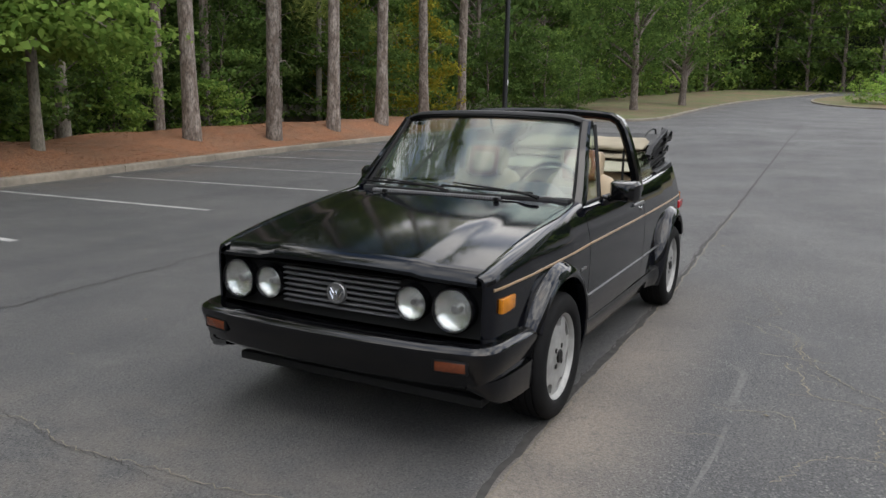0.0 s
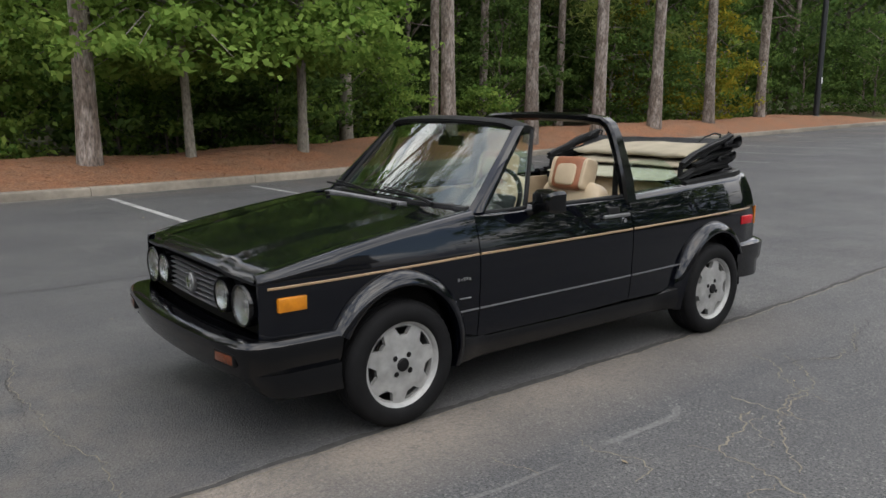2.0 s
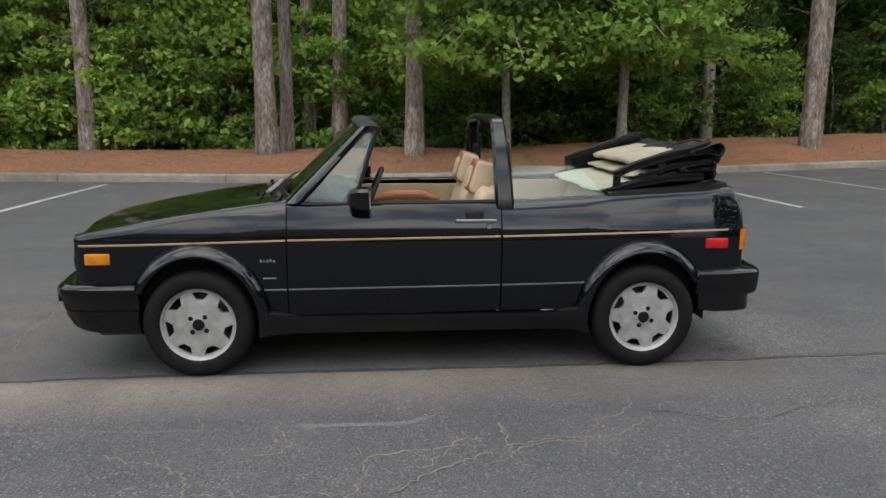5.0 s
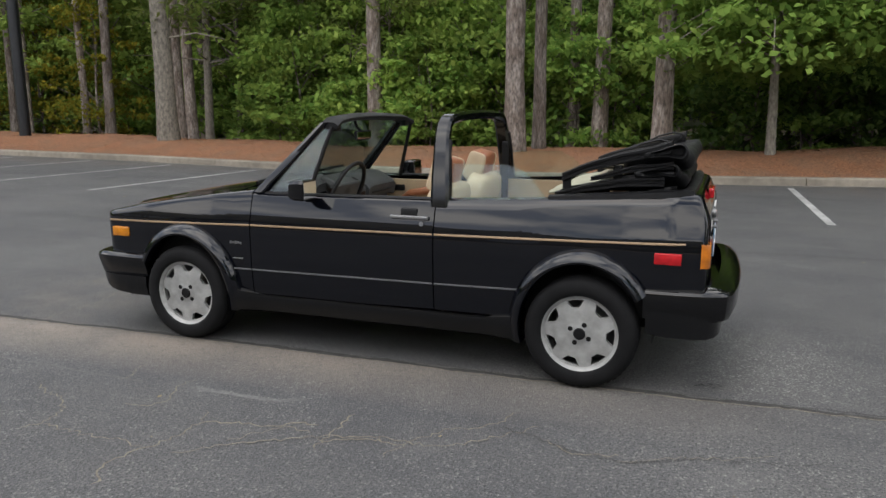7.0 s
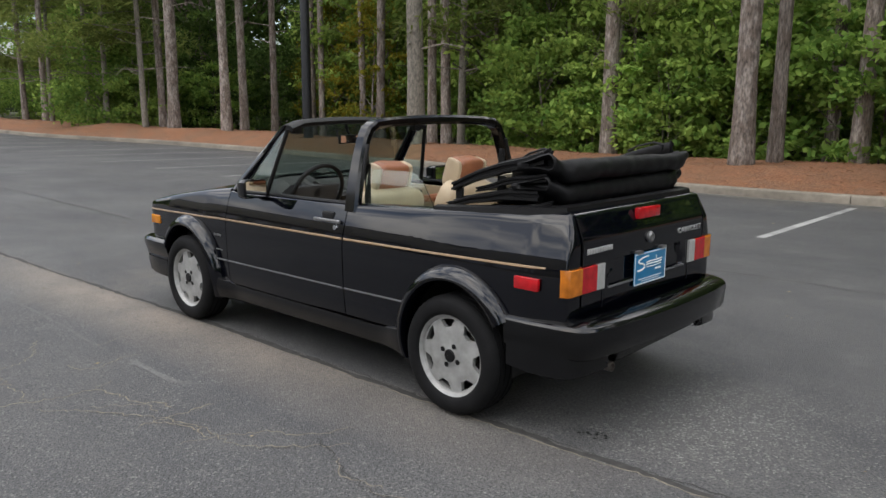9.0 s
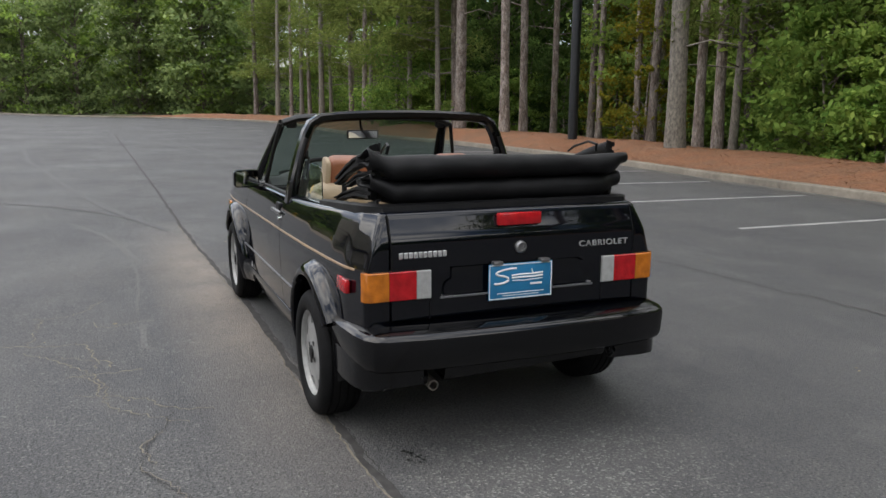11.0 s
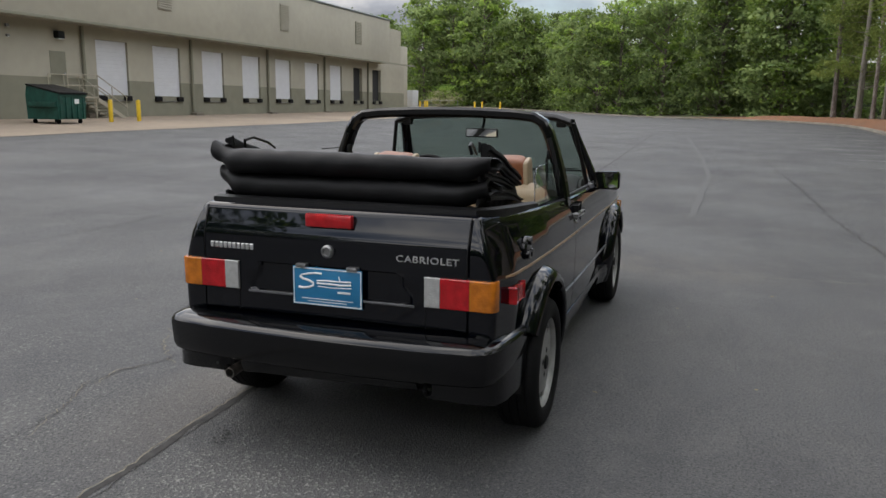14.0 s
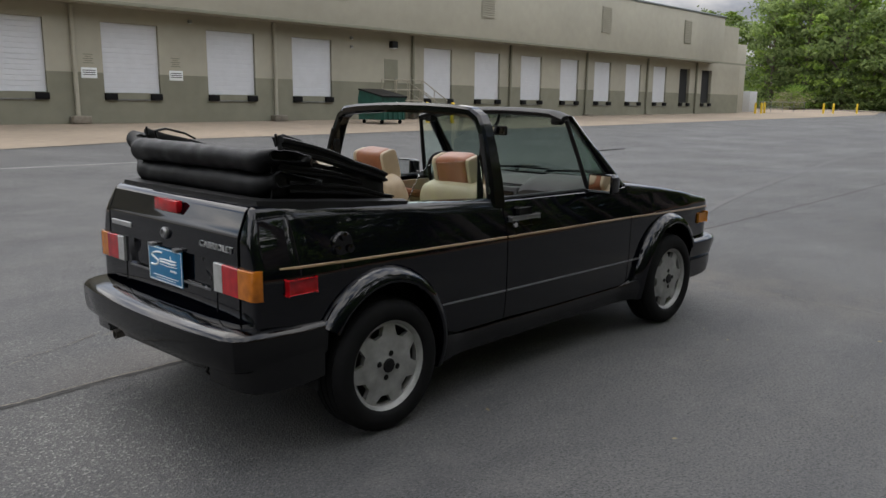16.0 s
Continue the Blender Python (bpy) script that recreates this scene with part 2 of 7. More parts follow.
GOLD_LINE = material("gold_pinstripe", (0.265, 0.178, 0.102), 0.35, vary=0.06, scale=40)
SILVER_LINE = material("grey_trim_insert", (0.10, 0.10, 0.105), 0.3, vary=0.1)
CREAM = material("cream_leather", (0.40, 0.315, 0.21), 0.48, vary=0.10, scale=9, bump=0.15, bump_scale=160, stain=0.08)
PALE_CREAM = material("pale_headliner_cloth", (0.245, 0.215, 0.155), 0.9, vary=0.12, scale=7, bump=0.2, bump_scale=90, stain=0.10, stain_scale=4)
PALE_SHEET = material("pale_lining_sheet", (0.27, 0.265, 0.195), 0.75, vary=0.08, scale=6, bump=0.15, bump_scale=70, stain=0.10, stain_scale=4)
BROWN = material("tan_brown_leather", (0.245, 0.093, 0.044), 0.42, vary=0.12, scale=12, bump=0.12, bump_scale=180)
VINYL = material("black_roof_vinyl", (0.0035, 0.0035, 0.004), 0.50, spec=0.28, vary=0.2, scale=8, bump=0.12, bump_scale=240, rough_vary=0.1)
DASH = material("black_dashboard", (0.032, 0.033, 0.034), 0.55, vary=0.15, bump=0.1, bump_scale=300)
GLASS = material("tinted_glass", (0.80, 0.93, 0.88), 0.0, trans=1.0, ior=1.45)
SCREEN_GLASS = material("windscreen_glass", (0.32, 0.41, 0.37), 0.0, trans=1.0, ior=1.68)
LAMP_GLASS = material("headlamp_glass", (0.93, 0.94, 0.93), 0.04, trans=1.0, bump=0.5, bump_scale=45)
REFLECTOR = material("lamp_reflector", (0.80, 0.81, 0.80), 0.16, metal=1.0, bump=0.35, bump_scale=40)
AMBER = material("amber_lens", (0.44, 0.155, 0.006), 0.15, coat=0.4, vary=0.22, scale=26, bump=0.25, bump_scale=120)
AMBER_TAIL = material("amber_tail_lens", (0.42, 0.125, 0.008), 0.15, coat=0.4, vary=0.25, scale=26, bump=0.25, bump_scale=120)
AMBER_DARK = material("dull_amber_lens", (0.095, 0.022, 0.006), 0.2, coat=0.5, vary=0.15, scale=60)
RED = material("red_lens", (0.36, 0.006, 0.010), 0.15, coat=0.4, vary=0.25, scale=26, bump=0.25, bump_scale=120)
CLEAR_LENS = material("clear_lens", (0.34, 0.34, 0.33), 0.15, coat=0.6, vary=0.12, scale=30, bump=0.3, bump_scale=120)
MIRROR = material("mirror_glass", (0.8, 0.82, 0.82), 0.03, metal=1.0)
PLATE_BLUE = material("blue_plate", (0.02, 0.16, 0.32), 0.35, vary=0.05)
PLATE_WHITE = material("white_plate_print", (0.70, 0.72, 0.72), 0.4)
EXHAUST = material("exhaust_steel", (0.20, 0.18, 0.16), 0.45, metal=0.8, vary=0.3, scale=40)

# ---- surfaces of the place ----
def asphalt_material():
    m = bpy.data.materials.new("worn_asphalt")
    m.use_nodes = True
    n, l = m.node_tree.nodes, m.node_tree.links
    p = n["Principled BSDF"]
    p.inputs["Specular IOR Level"].default_value = 0.35
    co = n.new("ShaderNodeTexCoord")

    def noise_at(s, detail=4.0, rough=0.5):
        t = n.new("ShaderNodeTexNoise")
        t.inputs["Scale"].default_value, t.inputs["Detail"].default_value, t.inputs["Roughness"].default_value = s, detail, rough
        l.new(co.outputs["Object"], t.inputs["Vector"])
        return t.outputs["Fac"]

    def ranged(v, a, b, lo, hi):
        r = n.new("ShaderNodeMapRange")
        for k, q in zip(("From Min", "From Max", "To Min", "To Max"), (a, b, lo, hi)):
            r.inputs[k].default_value = q
        l.new(v, r.inputs["Value"])
        return r.outputs["Result"]

    def maths(op, a, b):
        x = n.new("ShaderNodeMath")
        x.operation = op
        for i, v in enumerate((a, b)):
            if isinstance(v, (int, float)):
                x.inputs[i].default_value = v
            else:
                l.new(v, x.inputs[i])
        return x.outputs[0]

    def mixed(a, b, f):
        x = n.new("ShaderNodeMix")
        x.data_type = "RGBA"
        for s_, v in (("A", a), ("B", b)):
            if isinstance(v, tuple):
                x.inputs[s_].default_value = v
            else:
                l.new(v, x.inputs[s_])
        l.new(f, x.inputs["Factor"])
        return x.outputs["Result"]
    grain = n.new("ShaderNodeTexVoronoi")
    grain.inputs["Scale"].default_value = 110
    l.new(co.outputs["Object"], grain.inputs["Vector"])
    sep = n.new("ShaderNodeSeparateXYZ")
    l.new(co.outputs["Object"], sep.inputs[0])
    lay = n.new("ShaderNodeMapping")
    lay.inputs["Scale"].default_value = (0.28, 1.0, 1.0)
    l.new(co.outputs["Object"], lay.inputs["Vector"])
    streak = n.new("ShaderNodeTexNoise")
    streak.inputs["Scale"].default_value, streak.inputs["Detail"].default_value, streak.inputs["Roughness"].default_value = 1.7, 7.0, 0.62
    l.new(lay.outputs["Vector"], streak.inputs["Vector"])
    # two laid strips: an older, coarser one on the far side of the seam, a tighter one on the bay side
    old = ranged(maths("SUBTRACT", sep.outputs["Y"], maths("MULTIPLY", sep.outputs["X"], 0.03)), 0.2, 1.2, 0.35, 1.0)
    bare = maths("MULTIPLY", ranged(sep.outputs["X"], -0.9, -2.3, 0, 1.25), ranged(sep.outputs["Y"], -1.7, -0.3, 0, 1))
    old = maths("MAXIMUM", old, maths("MULTIPLY", bare, ranged(sep.outputs["X"], -9.0, -4.0, 0.5, 1)))
    c = mixed((0.058, 0.0585, 0.0600, 1), (0.084, 0.0835, 0.082, 1), ranged(noise_at(0.35, 6.0, 0.6), 0.36, 0.64, 0, 1))
    c = mixed(c, (0.094, 0.092, 0.088, 1), ranged(streak.outputs["Fac"], 0.50, 0.70, 0, 0.55))
    c = mixed(c, (0.042, 0.043, 0.047, 1), ranged(streak.outputs["Fac"], 0.48, 0.32, 0, 0.55))
    c = mixed(c, (0.030, 0.030, 0.032, 1), ranged(noise_at(85, 3.0), 0.48, 0.62, 0, 0.92))
    c = mixed(c, (0.235, 0.230, 0.215, 1), maths("MULTIPLY", ranged(grain.outputs["Color"], 0.70, 0.95, 0, 0.66), maths("MULTIPLY", old, ranged(noise_at(1.1, 5.0, 0.6), 0.35, 0.62, 0.45, 1.1))))
    # a bald spot behind the car where the stones stand bare
    bx, by = maths("MULTIPLY", maths("ADD", sep.outputs["X"], 2.15), 1.3), maths("ADD", sep.outputs["Y"], 0.02)
    spot = maths("SQRT", maths("ADD", maths("MULTIPLY", bx, bx), maths("MULTIPLY", by, by)), 0)
    spot = maths("MULTIPLY", ranged(maths("ADD", spot, maths("MULTIPLY", noise_at(2.6, 4.0), 0.35)), 0.90, 0.40, 0, 1), ranged(noise_at(5.0, 5.0, 0.6), 0.30, 0.55, 0.5, 1.0))
    c = mixed(c, (0.118, 0.117, 0.112, 1), maths("MULTIPLY", spot, 0.40))
    c = mixed(c, (0.42, 0.41, 0.385, 1), maths("MULTIPLY", spot, ranged(grain.outputs["Color"], 0.60, 0.92, 0, 0.34)))
    c = mixed(c, (0.125, 0.122, 0.116, 1), ranged(noise_at(2.2, 7.0, 0.65), 0.54, 0.74, 0, 0.40))
    # pale silt that has settled along the seam
    off = maths("SUBTRACT", maths("SUBTRACT", sep.outputs["Y"], maths("MULTIPLY", sep.outputs["X"], 0.035)), 0.70)
    band = maths("MULTIPLY", ranged(off, -0.03, 0.05, 0, 1), ranged(off, 0.62, 0.16, 0, 1))
    along = maths("MULTIPLY", ranged(sep.outputs["X"], -2.4, 0.6, 0, 1), ranged(sep.outputs["X"], 5.5, 2.6, 0, 1))
    silt = maths("MULTIPLY", maths("MULTIPLY", band, along), ranged(noise_at(1.6, 6.0, 0.6), 0.28, 0.58, 0.45, 1.0))
    c = mixed(c, (0.240, 0.204, 0.166, 1), maths("MULTIPLY", silt, ranged(noise_at(55, 4.0, 0.7), 0.40, 0.60, 0.88, 0.50)))
    # reddish dust that the rain leaves before the kerb and round the front crack
    dust = maths("MULTIPLY", ranged(maths("ABSOLUTE", maths("SUBTRACT", sep.outputs["X"], 2.6), 0), 0.9, 0.1, 0, 1), ranged(maths("ABSOLUTE", sep.outputs["Y"], 0), 2.4, 0.8, 0, 1))
    c = mixed(c, (0.150, 0.132, 0.112, 1), maths("MULTIPLY", dust, ranged(noise_at(2.4, 6.0, 0.65), 0.42, 0.68, 0, 0.55)))
    edge = ranged(sep.outputs["Y"], -8.2, -9.6, 0, 1)
    c = mixed(c, (0.098, 0.080, 0.066, 1), maths("MULTIPLY", edge, ranged(noise_at(0.9, 6.0, 0.65), 0.40, 0.66, 0, 0.75)))
    # worn hollows where the binder shows dark
    c = mixed(c, (0.034, 0.034, 0.036, 1), ranged(noise_at(19, 6.0, 0.72), 0.53, 0.70, 0, 0.5))
    c = mixed(c, (0.30, 0.295, 0.28, 1), ranged(noise_at(160, 2.0), 0.62, 0.72, 0, 0.45))
    l.new(c, p.inputs["Base Color"])
    l.new(ranged(noise_at(0.5), 0.3, 0.7, 0.62, 0.80), p.inputs["Roughness"])
    b = n.new("ShaderNodeBump")
    b.inputs["Strength"].default_value, b.inputs["Distance"].default_value = 0.75, 0.006
    l.new(maths("ADD", noise_at(140, 3.0), maths("MULTIPLY", grain.outputs["Distance"], 0.8)), b.inputs["Height"])
    l.new(b.outputs["Normal"], p.inputs["Normal"])
    return m


ASPHALT = asphalt_material()
CONCRETE = material("kerb_concrete", (0.180, 0.158, 0.126), 0.85, vary=0.16, scale=9, bump=0.4, bump_scale=120, stain=0.25, stain_scale=1.2)
GUTTER = material("stained_gutter", (0.105, 0.097, 0.085), 0.9, vary=0.25, scale=7, bump=0.3, bump_scale=110, second=(0.075, 0.072, 0.066), stain_scale=1.1)
APRON = material("sandy_concrete_apron", (0.245, 0.196, 0.145), 0.9, vary=0.10, scale=3, stain=0.12, stain_scale=0.25, bump=0.2, bump_scale=60)
STRAW = material("pine_straw_mulch", (0.195, 0.088, 0.043), 0.95, vary=0.45, scale=26, bump=0.9, bump_scale=70, second=(0.165, 0.085, 0.046), stain_scale=1.6)
FLOOR = material("woodland_floor", (0.060, 0.045, 0.025), 0.95, vary=0.4, scale=12, bump=0.8, bump_scale=30, second=(0.04, 0.06, 0.02), stain_scale=0.5)
LAWN = material("mown_grass", (0.082, 0.092, 0.032), 0.95, vary=0.3, scale=30, bump=0.6, bump_scale=80, second=(0.125, 0.086, 0.048), stain_scale=0.35)
LINE_PAINT = material("worn_white_line_paint", (0.265, 0.265, 0.255), 0.8, vary=0.3, scale=40, stain=0.25, stain_scale=4)
TYRE_MARK = material("faint_tyre_mark", (0.062, 0.061, 0.060), 0.7, vary=0.25, scale=25)
CRACK_DARK = material("dark_crack", (0.040, 0.038, 0.036), 0.95, vary=0.3, scale=20)
CRACK_TAN = material("dusty_crack", (0.165, 0.145, 0.115), 0.95, vary=0.35, scale=24)
SCUFF = material("pale_scuff", (0.100, 0.099, 0.096), 0.9, vary=0.35, scale=60)
BARK = material("grey_pine_bark", (0.115, 0.090, 0.073), 0.95, vary=0.55, scale=30, bump=1.0, bump_scale=34, second=(0.225, 0.193, 0.170), stain_scale=9, objects=0.25, stretch=0.35)
BARK_PALE = material("pale_bark", (0.185, 0.165, 0.135), 0.95, vary=0.45, scale=26, bump=0.9, bump_scale=34, objects=0.2, stretch=0.4)
WALL_BEIGE = material("beige_painted_concrete", (0.345, 0.325, 0.26), 0.85, vary=0.04, scale=2, stain=0.06, stain_scale=0.4)
WALL_OLIVE = material("olive_painted_concrete", (0.20, 0.195, 0.145), 0.85, vary=0.06, scale=2, stain=0.08, stain_scale=0.5)
DOOR_WHITE = material("white_door_enamel", (0.58, 0.59, 0.61), 0.5, vary=0.03, scale=3)
UNLIT_INSIDE = material("painted_unlit_inside", (0.02, 0.02, 0.02), 0.9)
POST_BLACK = material("black_lamp_post_paint", (0.012, 0.013, 0.015), 0.4, vary=0.2)
YELLOW = material("yellow_bollard_paint", (0.62, 0.42, 0.02), 0.5, vary=0.10, scale=6)
GREEN_STEEL = material("green_dumpster_paint", (0.010, 0.060, 0.045), 0.5, vary=0.25, scale=5, stain=0.2)
TAN_STEEL = material("tan_rail_paint", (0.34, 0.31, 0.24), 0.6, vary=0.1)


# ---- lie of the land ----
def ease(v, w):
    """Nought below nought, then rising, bent over the first w metres."""
    return 0.0 if v <= 0 else v * v / (2 * w) if v < w else v - w / 2


def land(x, y):
    return 0.026 * ease(-x - 3, 8) + 0.030 * ease(-x - 60, 20) + 0.0065 * ease(x - 5, 10) + 0.025 * (ease(y - 4, 6) - ease(y - 29, 2))


KERB = [(-120, -1.0), (-107, -4.7), (-95, -7.8), (-85, -9.8), (-74, -10.8), (-60, -10.1), (-50, -9.1), (-44, -8.6), (-40.5, -8.5), (-37.9, -9.5), (-36.9, -11.5), (-35.2, -12.2), (-29, -12.15), (-22, -11.9), (-15, -11.7), (-10, -11.4), (-7, -10.9), (-4, -10.2), (-2, -9.75), (0, -9.4), (2, -9.27), (5, -9.45), (8, -9.68), (10, -9.95), (12, -10.15), (16, -10.2), (20, -10.05), (23.5, -9.85), (27.5, -9.15), (31.6, -8.65), (37, -8.75), (48, -9.1), (57, -8.2), (66, -4.2), (76, 6), (90, 22), (110, 50)]


def kerb_y(x):
    """A smooth line through KERB."""
    for (a, p), (b, q) in zip(KERB, KERB[1:]):
        if x <= b:
            break
    i = [k[0] for k in KERB].index(a)
    p0 = KERB[max(i - 1, 0)]
    p3 = KERB[min(i + 2, len(KERB) - 1)]
    t = (x - a) / (b - a)
    m1 = (q - p0[1]) / (b - p0[0]) * (b - a)
    m2 = (p3[1] - p) / (p3[0] - a) * (b - a)
    return (2 * t ** 3 - 3 * t * t + 1) * p + (t ** 3 - 2 * t * t + t) * m1 + (-2 * t ** 3 + 3 * t * t) * q + (t ** 3 - t * t) * m2


def stations(a, b, near=1.0):
    """x values, close together by the car and wide apart far off."""
    out, x = [], a
    while x < b:
        out.append(x)
        x += near * (1 + max(0, abs(x) - 20) / 12)
    return out + [b]


# ground: one sheet to the horizon, a little under the paving
bm = bmesh.new()
gx = [-900, -500, -300, -200] + stations(-150, 150, 2.0) + [200, 300, 500, 900]
gy = [-900, -500, -300, -200, -150, -110, -80, -60] + spread(-48, 48, 49) + [60, 80, 110, 150, 200, 300, 500, 900]
quads(bm, [[Vector((x, y, land(max(-150, min(x, 150)), y) - 0.06 + (0.35 * smooth((kerb_y(max(-119, min(x, 109))) - 3.5 - y) / 3.0) * (0.6 + 0.5 * noise.noise(Vector((x * 0.15, y * 0.15, 0)))) if y < 20 else 0))) for y in gy] for x in gx])
solid("ground", bm, FLOOR, "dark woodland floor with leaf litter", "ground", kind="structure", angle=80)

# paved lot
bm = bmesh.new()
quads(bm, [[Vector((x, y, land(x, y))) for y in [lerp(kerb_y(x) + 0.02, 48, t ** 1.5) for t in spread(0, 1, 46)]] for x in stations(-118, 109)])
solid("road", bm, ASPHALT, "worn grey asphalt parking lot with silt and cracks", "asphalt", kind="structure", angle=80)

# concrete apron in front of the warehouse
bm = bmesh.new()
APRON_EDGE = [(-40, 14.0), (2, 16.9), (7, 18.7), (17, 19.2), (30, 18.8), (45, 19.3), (60, 19.6), (80, 20.5), (98, 25), (109, 31)]
quads(bm, [[Vector((x, lerp(curve(APRON_EDGE, x) + 0.25 * noise.noise(Vector((x * 0.3, 0, 0))), 47.5, t), land(x, lerp(curve(APRON_EDGE, x), 47.5, t)) + 0.012)) for t in spread(0, 1, 20)] for x in spread(-40, 108, 75)])
solid("pavement", bm, APRON, "pale sandy concrete apron before the warehouse", "pavement", kind="structure", angle=80)

# kerb, in cast lengths
kx = stations(-117, 108, 0.75)
kerb = thing("kerb", "weathered concrete kerb along the lot's edge", "kerb", kind="structure")
KERB_SEC = [(0.0, -0.05), (0.0, 0.09), (0.012, 0.125), (0.035, 0.14), (0.17, 0.145), (0.18, 0.13), (0.18, -0.05)]
cuts = []
x = -117.0
while x < 107:
    step = 3.0 if abs(x) < 45 else 9.0
    cuts.append((x, min(108.0, x + step)))
    x += step
for a, b in cuts:
    bm = bmesh.new()
    pts = [(x, kerb_y(x), land(x, kerb_y(x))) for x in spread(a + 0.006, b - 0.006, 6)]
    sweep(bm, pts, KERB_SEC)
    part("kerbstone", bm, CONCRETE, kerb)
# a shallow gutter pan of paler concrete
bm = bmesh.new()
quads(bm, [[Vector((x, kerb_y(x) + d, land(x, kerb_y(x) + d) + 0.006)) for d in (0.0, 0.28)] for x in kx])
part("gutter", bm, GUTTER, kerb)

# bed of pine straw behind the kerb, heaped higher towards the drive
MOUND = [(-34, 0.35), (-16, 0.46), (-8, 0.42), (1, 0.26), (9, 0.24), (15, 0.30), (22, 0.36), (32, 0.38), (50, 0.38), (70, 0.34)]


def rise(t):
    return smooth(max(0.0, t) / 0.38) * (1 - 0.3 * smooth((t - 0.55) / 0.45))


bm = bmesh.new()
rows = []
for x in stations(-38, 74, 0.35):
    k = kerb_y(x)
    width = 4.6 + 1.2 * noise.noise(Vector((x * 0.12, 3, 0)))
    fade = smooth((x + 38) / 5) * smooth((74 - x) / 8)
    row = []
    for t in spread(0, 1, 20):
        y = k - 0.17 - width * t
        z = land(x, k) + 0.125 + fade * curve(MOUND, x) * rise(t) * (0.95 + 0.4 * noise.noise(Vector((x * 0.35, y * 0.35, 1)))) + 0.03 * noise.noise(Vector((x * 2.2, y * 2.2, 5))) - 0.30 * smooth((t - 0.8) / 0.2)
        row.append(Vector((x, y, z)))
    rows.append(row)
quads(bm, rows)
bed = solid("pine_straw_bed", bm, STRAW, "rust-red pine straw bed behind the kerb", "mulch", kind="structure", angle=80)


def bed_z(x, y):
    k = kerb_y(x)
    t = (k - 0.17 - y) / 4.6
    return land(x, k) + 0.11 + curve(MOUND, x) * rise(t) * 0.9 - 0.25 * smooth((t - 0.8) / 0.3)


# grass verge and island up the road
bm = bmesh.new()
rows = []
for x in stations(-117, -30, 1.0):
    k = kerb_y(x)
    rows.append([Vector((x, k - 0.17 - w, land(x, k) + 0.135 + 0.25 * smooth(w / 8) + 0.02 * noise.noise(Vector((x, w, 0))) - (0.2 if x > -38 else 0) * smooth((x + 42) / 8))) for w in spread(0, 14, 10)])
quads(bm, rows)
solid("verge", bm, LAWN, "grass verge along the road", "grass", kind="structure", angle=80)
island = thing("traffic_island", "grassy kerbed island beside the road", "island", kind="structure")
ISL = [(-92 - 20.5 * math.cos(a), 10.0 + 13.2 * math.sin(a)) for a in [2 * math.pi * k / 40 for k in range(40)]]
bm = bmesh.new()
sweep(bm, [(x, y, land(x, y)) for x, y in ISL] + [(ISL[0][0], ISL[0][1], land(*ISL[0]))], [(0.0, -0.05), (0.0, 0.12), (0.03, 0.15), (0.2, 0.15), (0.2, -0.05)])
part("kerb_ring", bm, CONCRETE, island)
bm = bmesh.new()
c0 = Vector((-92, 10.0, land(-92, 10.0) + 0.4))
rows = [[Vector((x, y, land(x, y) + 0.13)).lerp(c0, t) for x, y in ISL] for t in (0.01, 0.3, 0.6, 0.97)]
quads(bm, rows, close_v=True)
part("turf", bm, LAWN, island, "mown turf")

# painted bay lines
bay = thing("bay_lines", "worn white painted parking bay lines", "road marking", kind="structure")
for k in range(-9, 18):
    x = -0.24 + 2.73 * k
    y1, y0 = -5.36 + (0.075 if k > 0 else 0.13) * k, kerb_y(x) + 0.42
    fan = -0.015 + 0.0145 * x
    if y1 - y0 < 1:
        continue
    bm = bmesh.new()
    quads(bm, [[Vector((x + fan * (y - y1) + d, y, land(x, y) + 0.004)) for d in (-0.05, 0.05)] for y in spread(y0, y1, 12)])
    part("bay_line", bm, LINE_PAINT, bay)
# a short line far out on the open lot
bm = bmesh.new()
quads(bm, [[Vector((x, 12.7 + d, land(x, 12.7) + 0.004)) for d in (-0.06, 0.06)] for x in spread(0.2, 3.9, 12)])
part("bay_line", bm, LINE_PAINT, bay)


# seams, cracks, scuffs and litter on the asphalt
def ribbon(points, width, mat, owner, name, jitter=0.02, step=0.08, lift=0.004, seed=0):
    """A thin uneven band along the ground."""
    rng = random.Random(seed)
    pts = []
    for (x0, y0), (x1, y1) in zip(points, points[1:]):
        d = math.hypot(x1 - x0, y1 - y0)
        k = max(1, int(d / step))
        for i in range(k):
            t = i / k
            pts.append((lerp(x0, x1, t), lerp(y0, y1, t)))
    pts.append(points[-1])
    b = bmesh.new()
    rows = []
    for i, (x, y) in enumerate(pts):
        x1, y1 = pts[min(i + 1, len(pts) - 1)]
        x0, y0 = pts[max(i - 1, 0)]
        d = math.hypot(x1 - x0, y1 - y0) or 1
        nx, ny = -(y1 - y0) / d, (x1 - x0) / d
        o = jitter * (noise.noise(Vector((x * 3, y * 3, seed))) * 1.6 + rng.uniform(-0.5, 0.5))
        w = width * (0.55 + 0.9 * abs(noise.noise(Vector((x * 5, y * 5, seed + 7)))) + rng.uniform(0, 0.35))
        if i in (0, len(pts) - 1):
            w *= 0.2
        rows.append([Vector((x + nx * (o + s_ * w), y + ny * (o + s_ * w), land(x + nx * o, y + ny * o) + lift)) for s_ in (-0.5, 0.5)])
    quads(b, rows)
    return part(name, b, mat, owner)


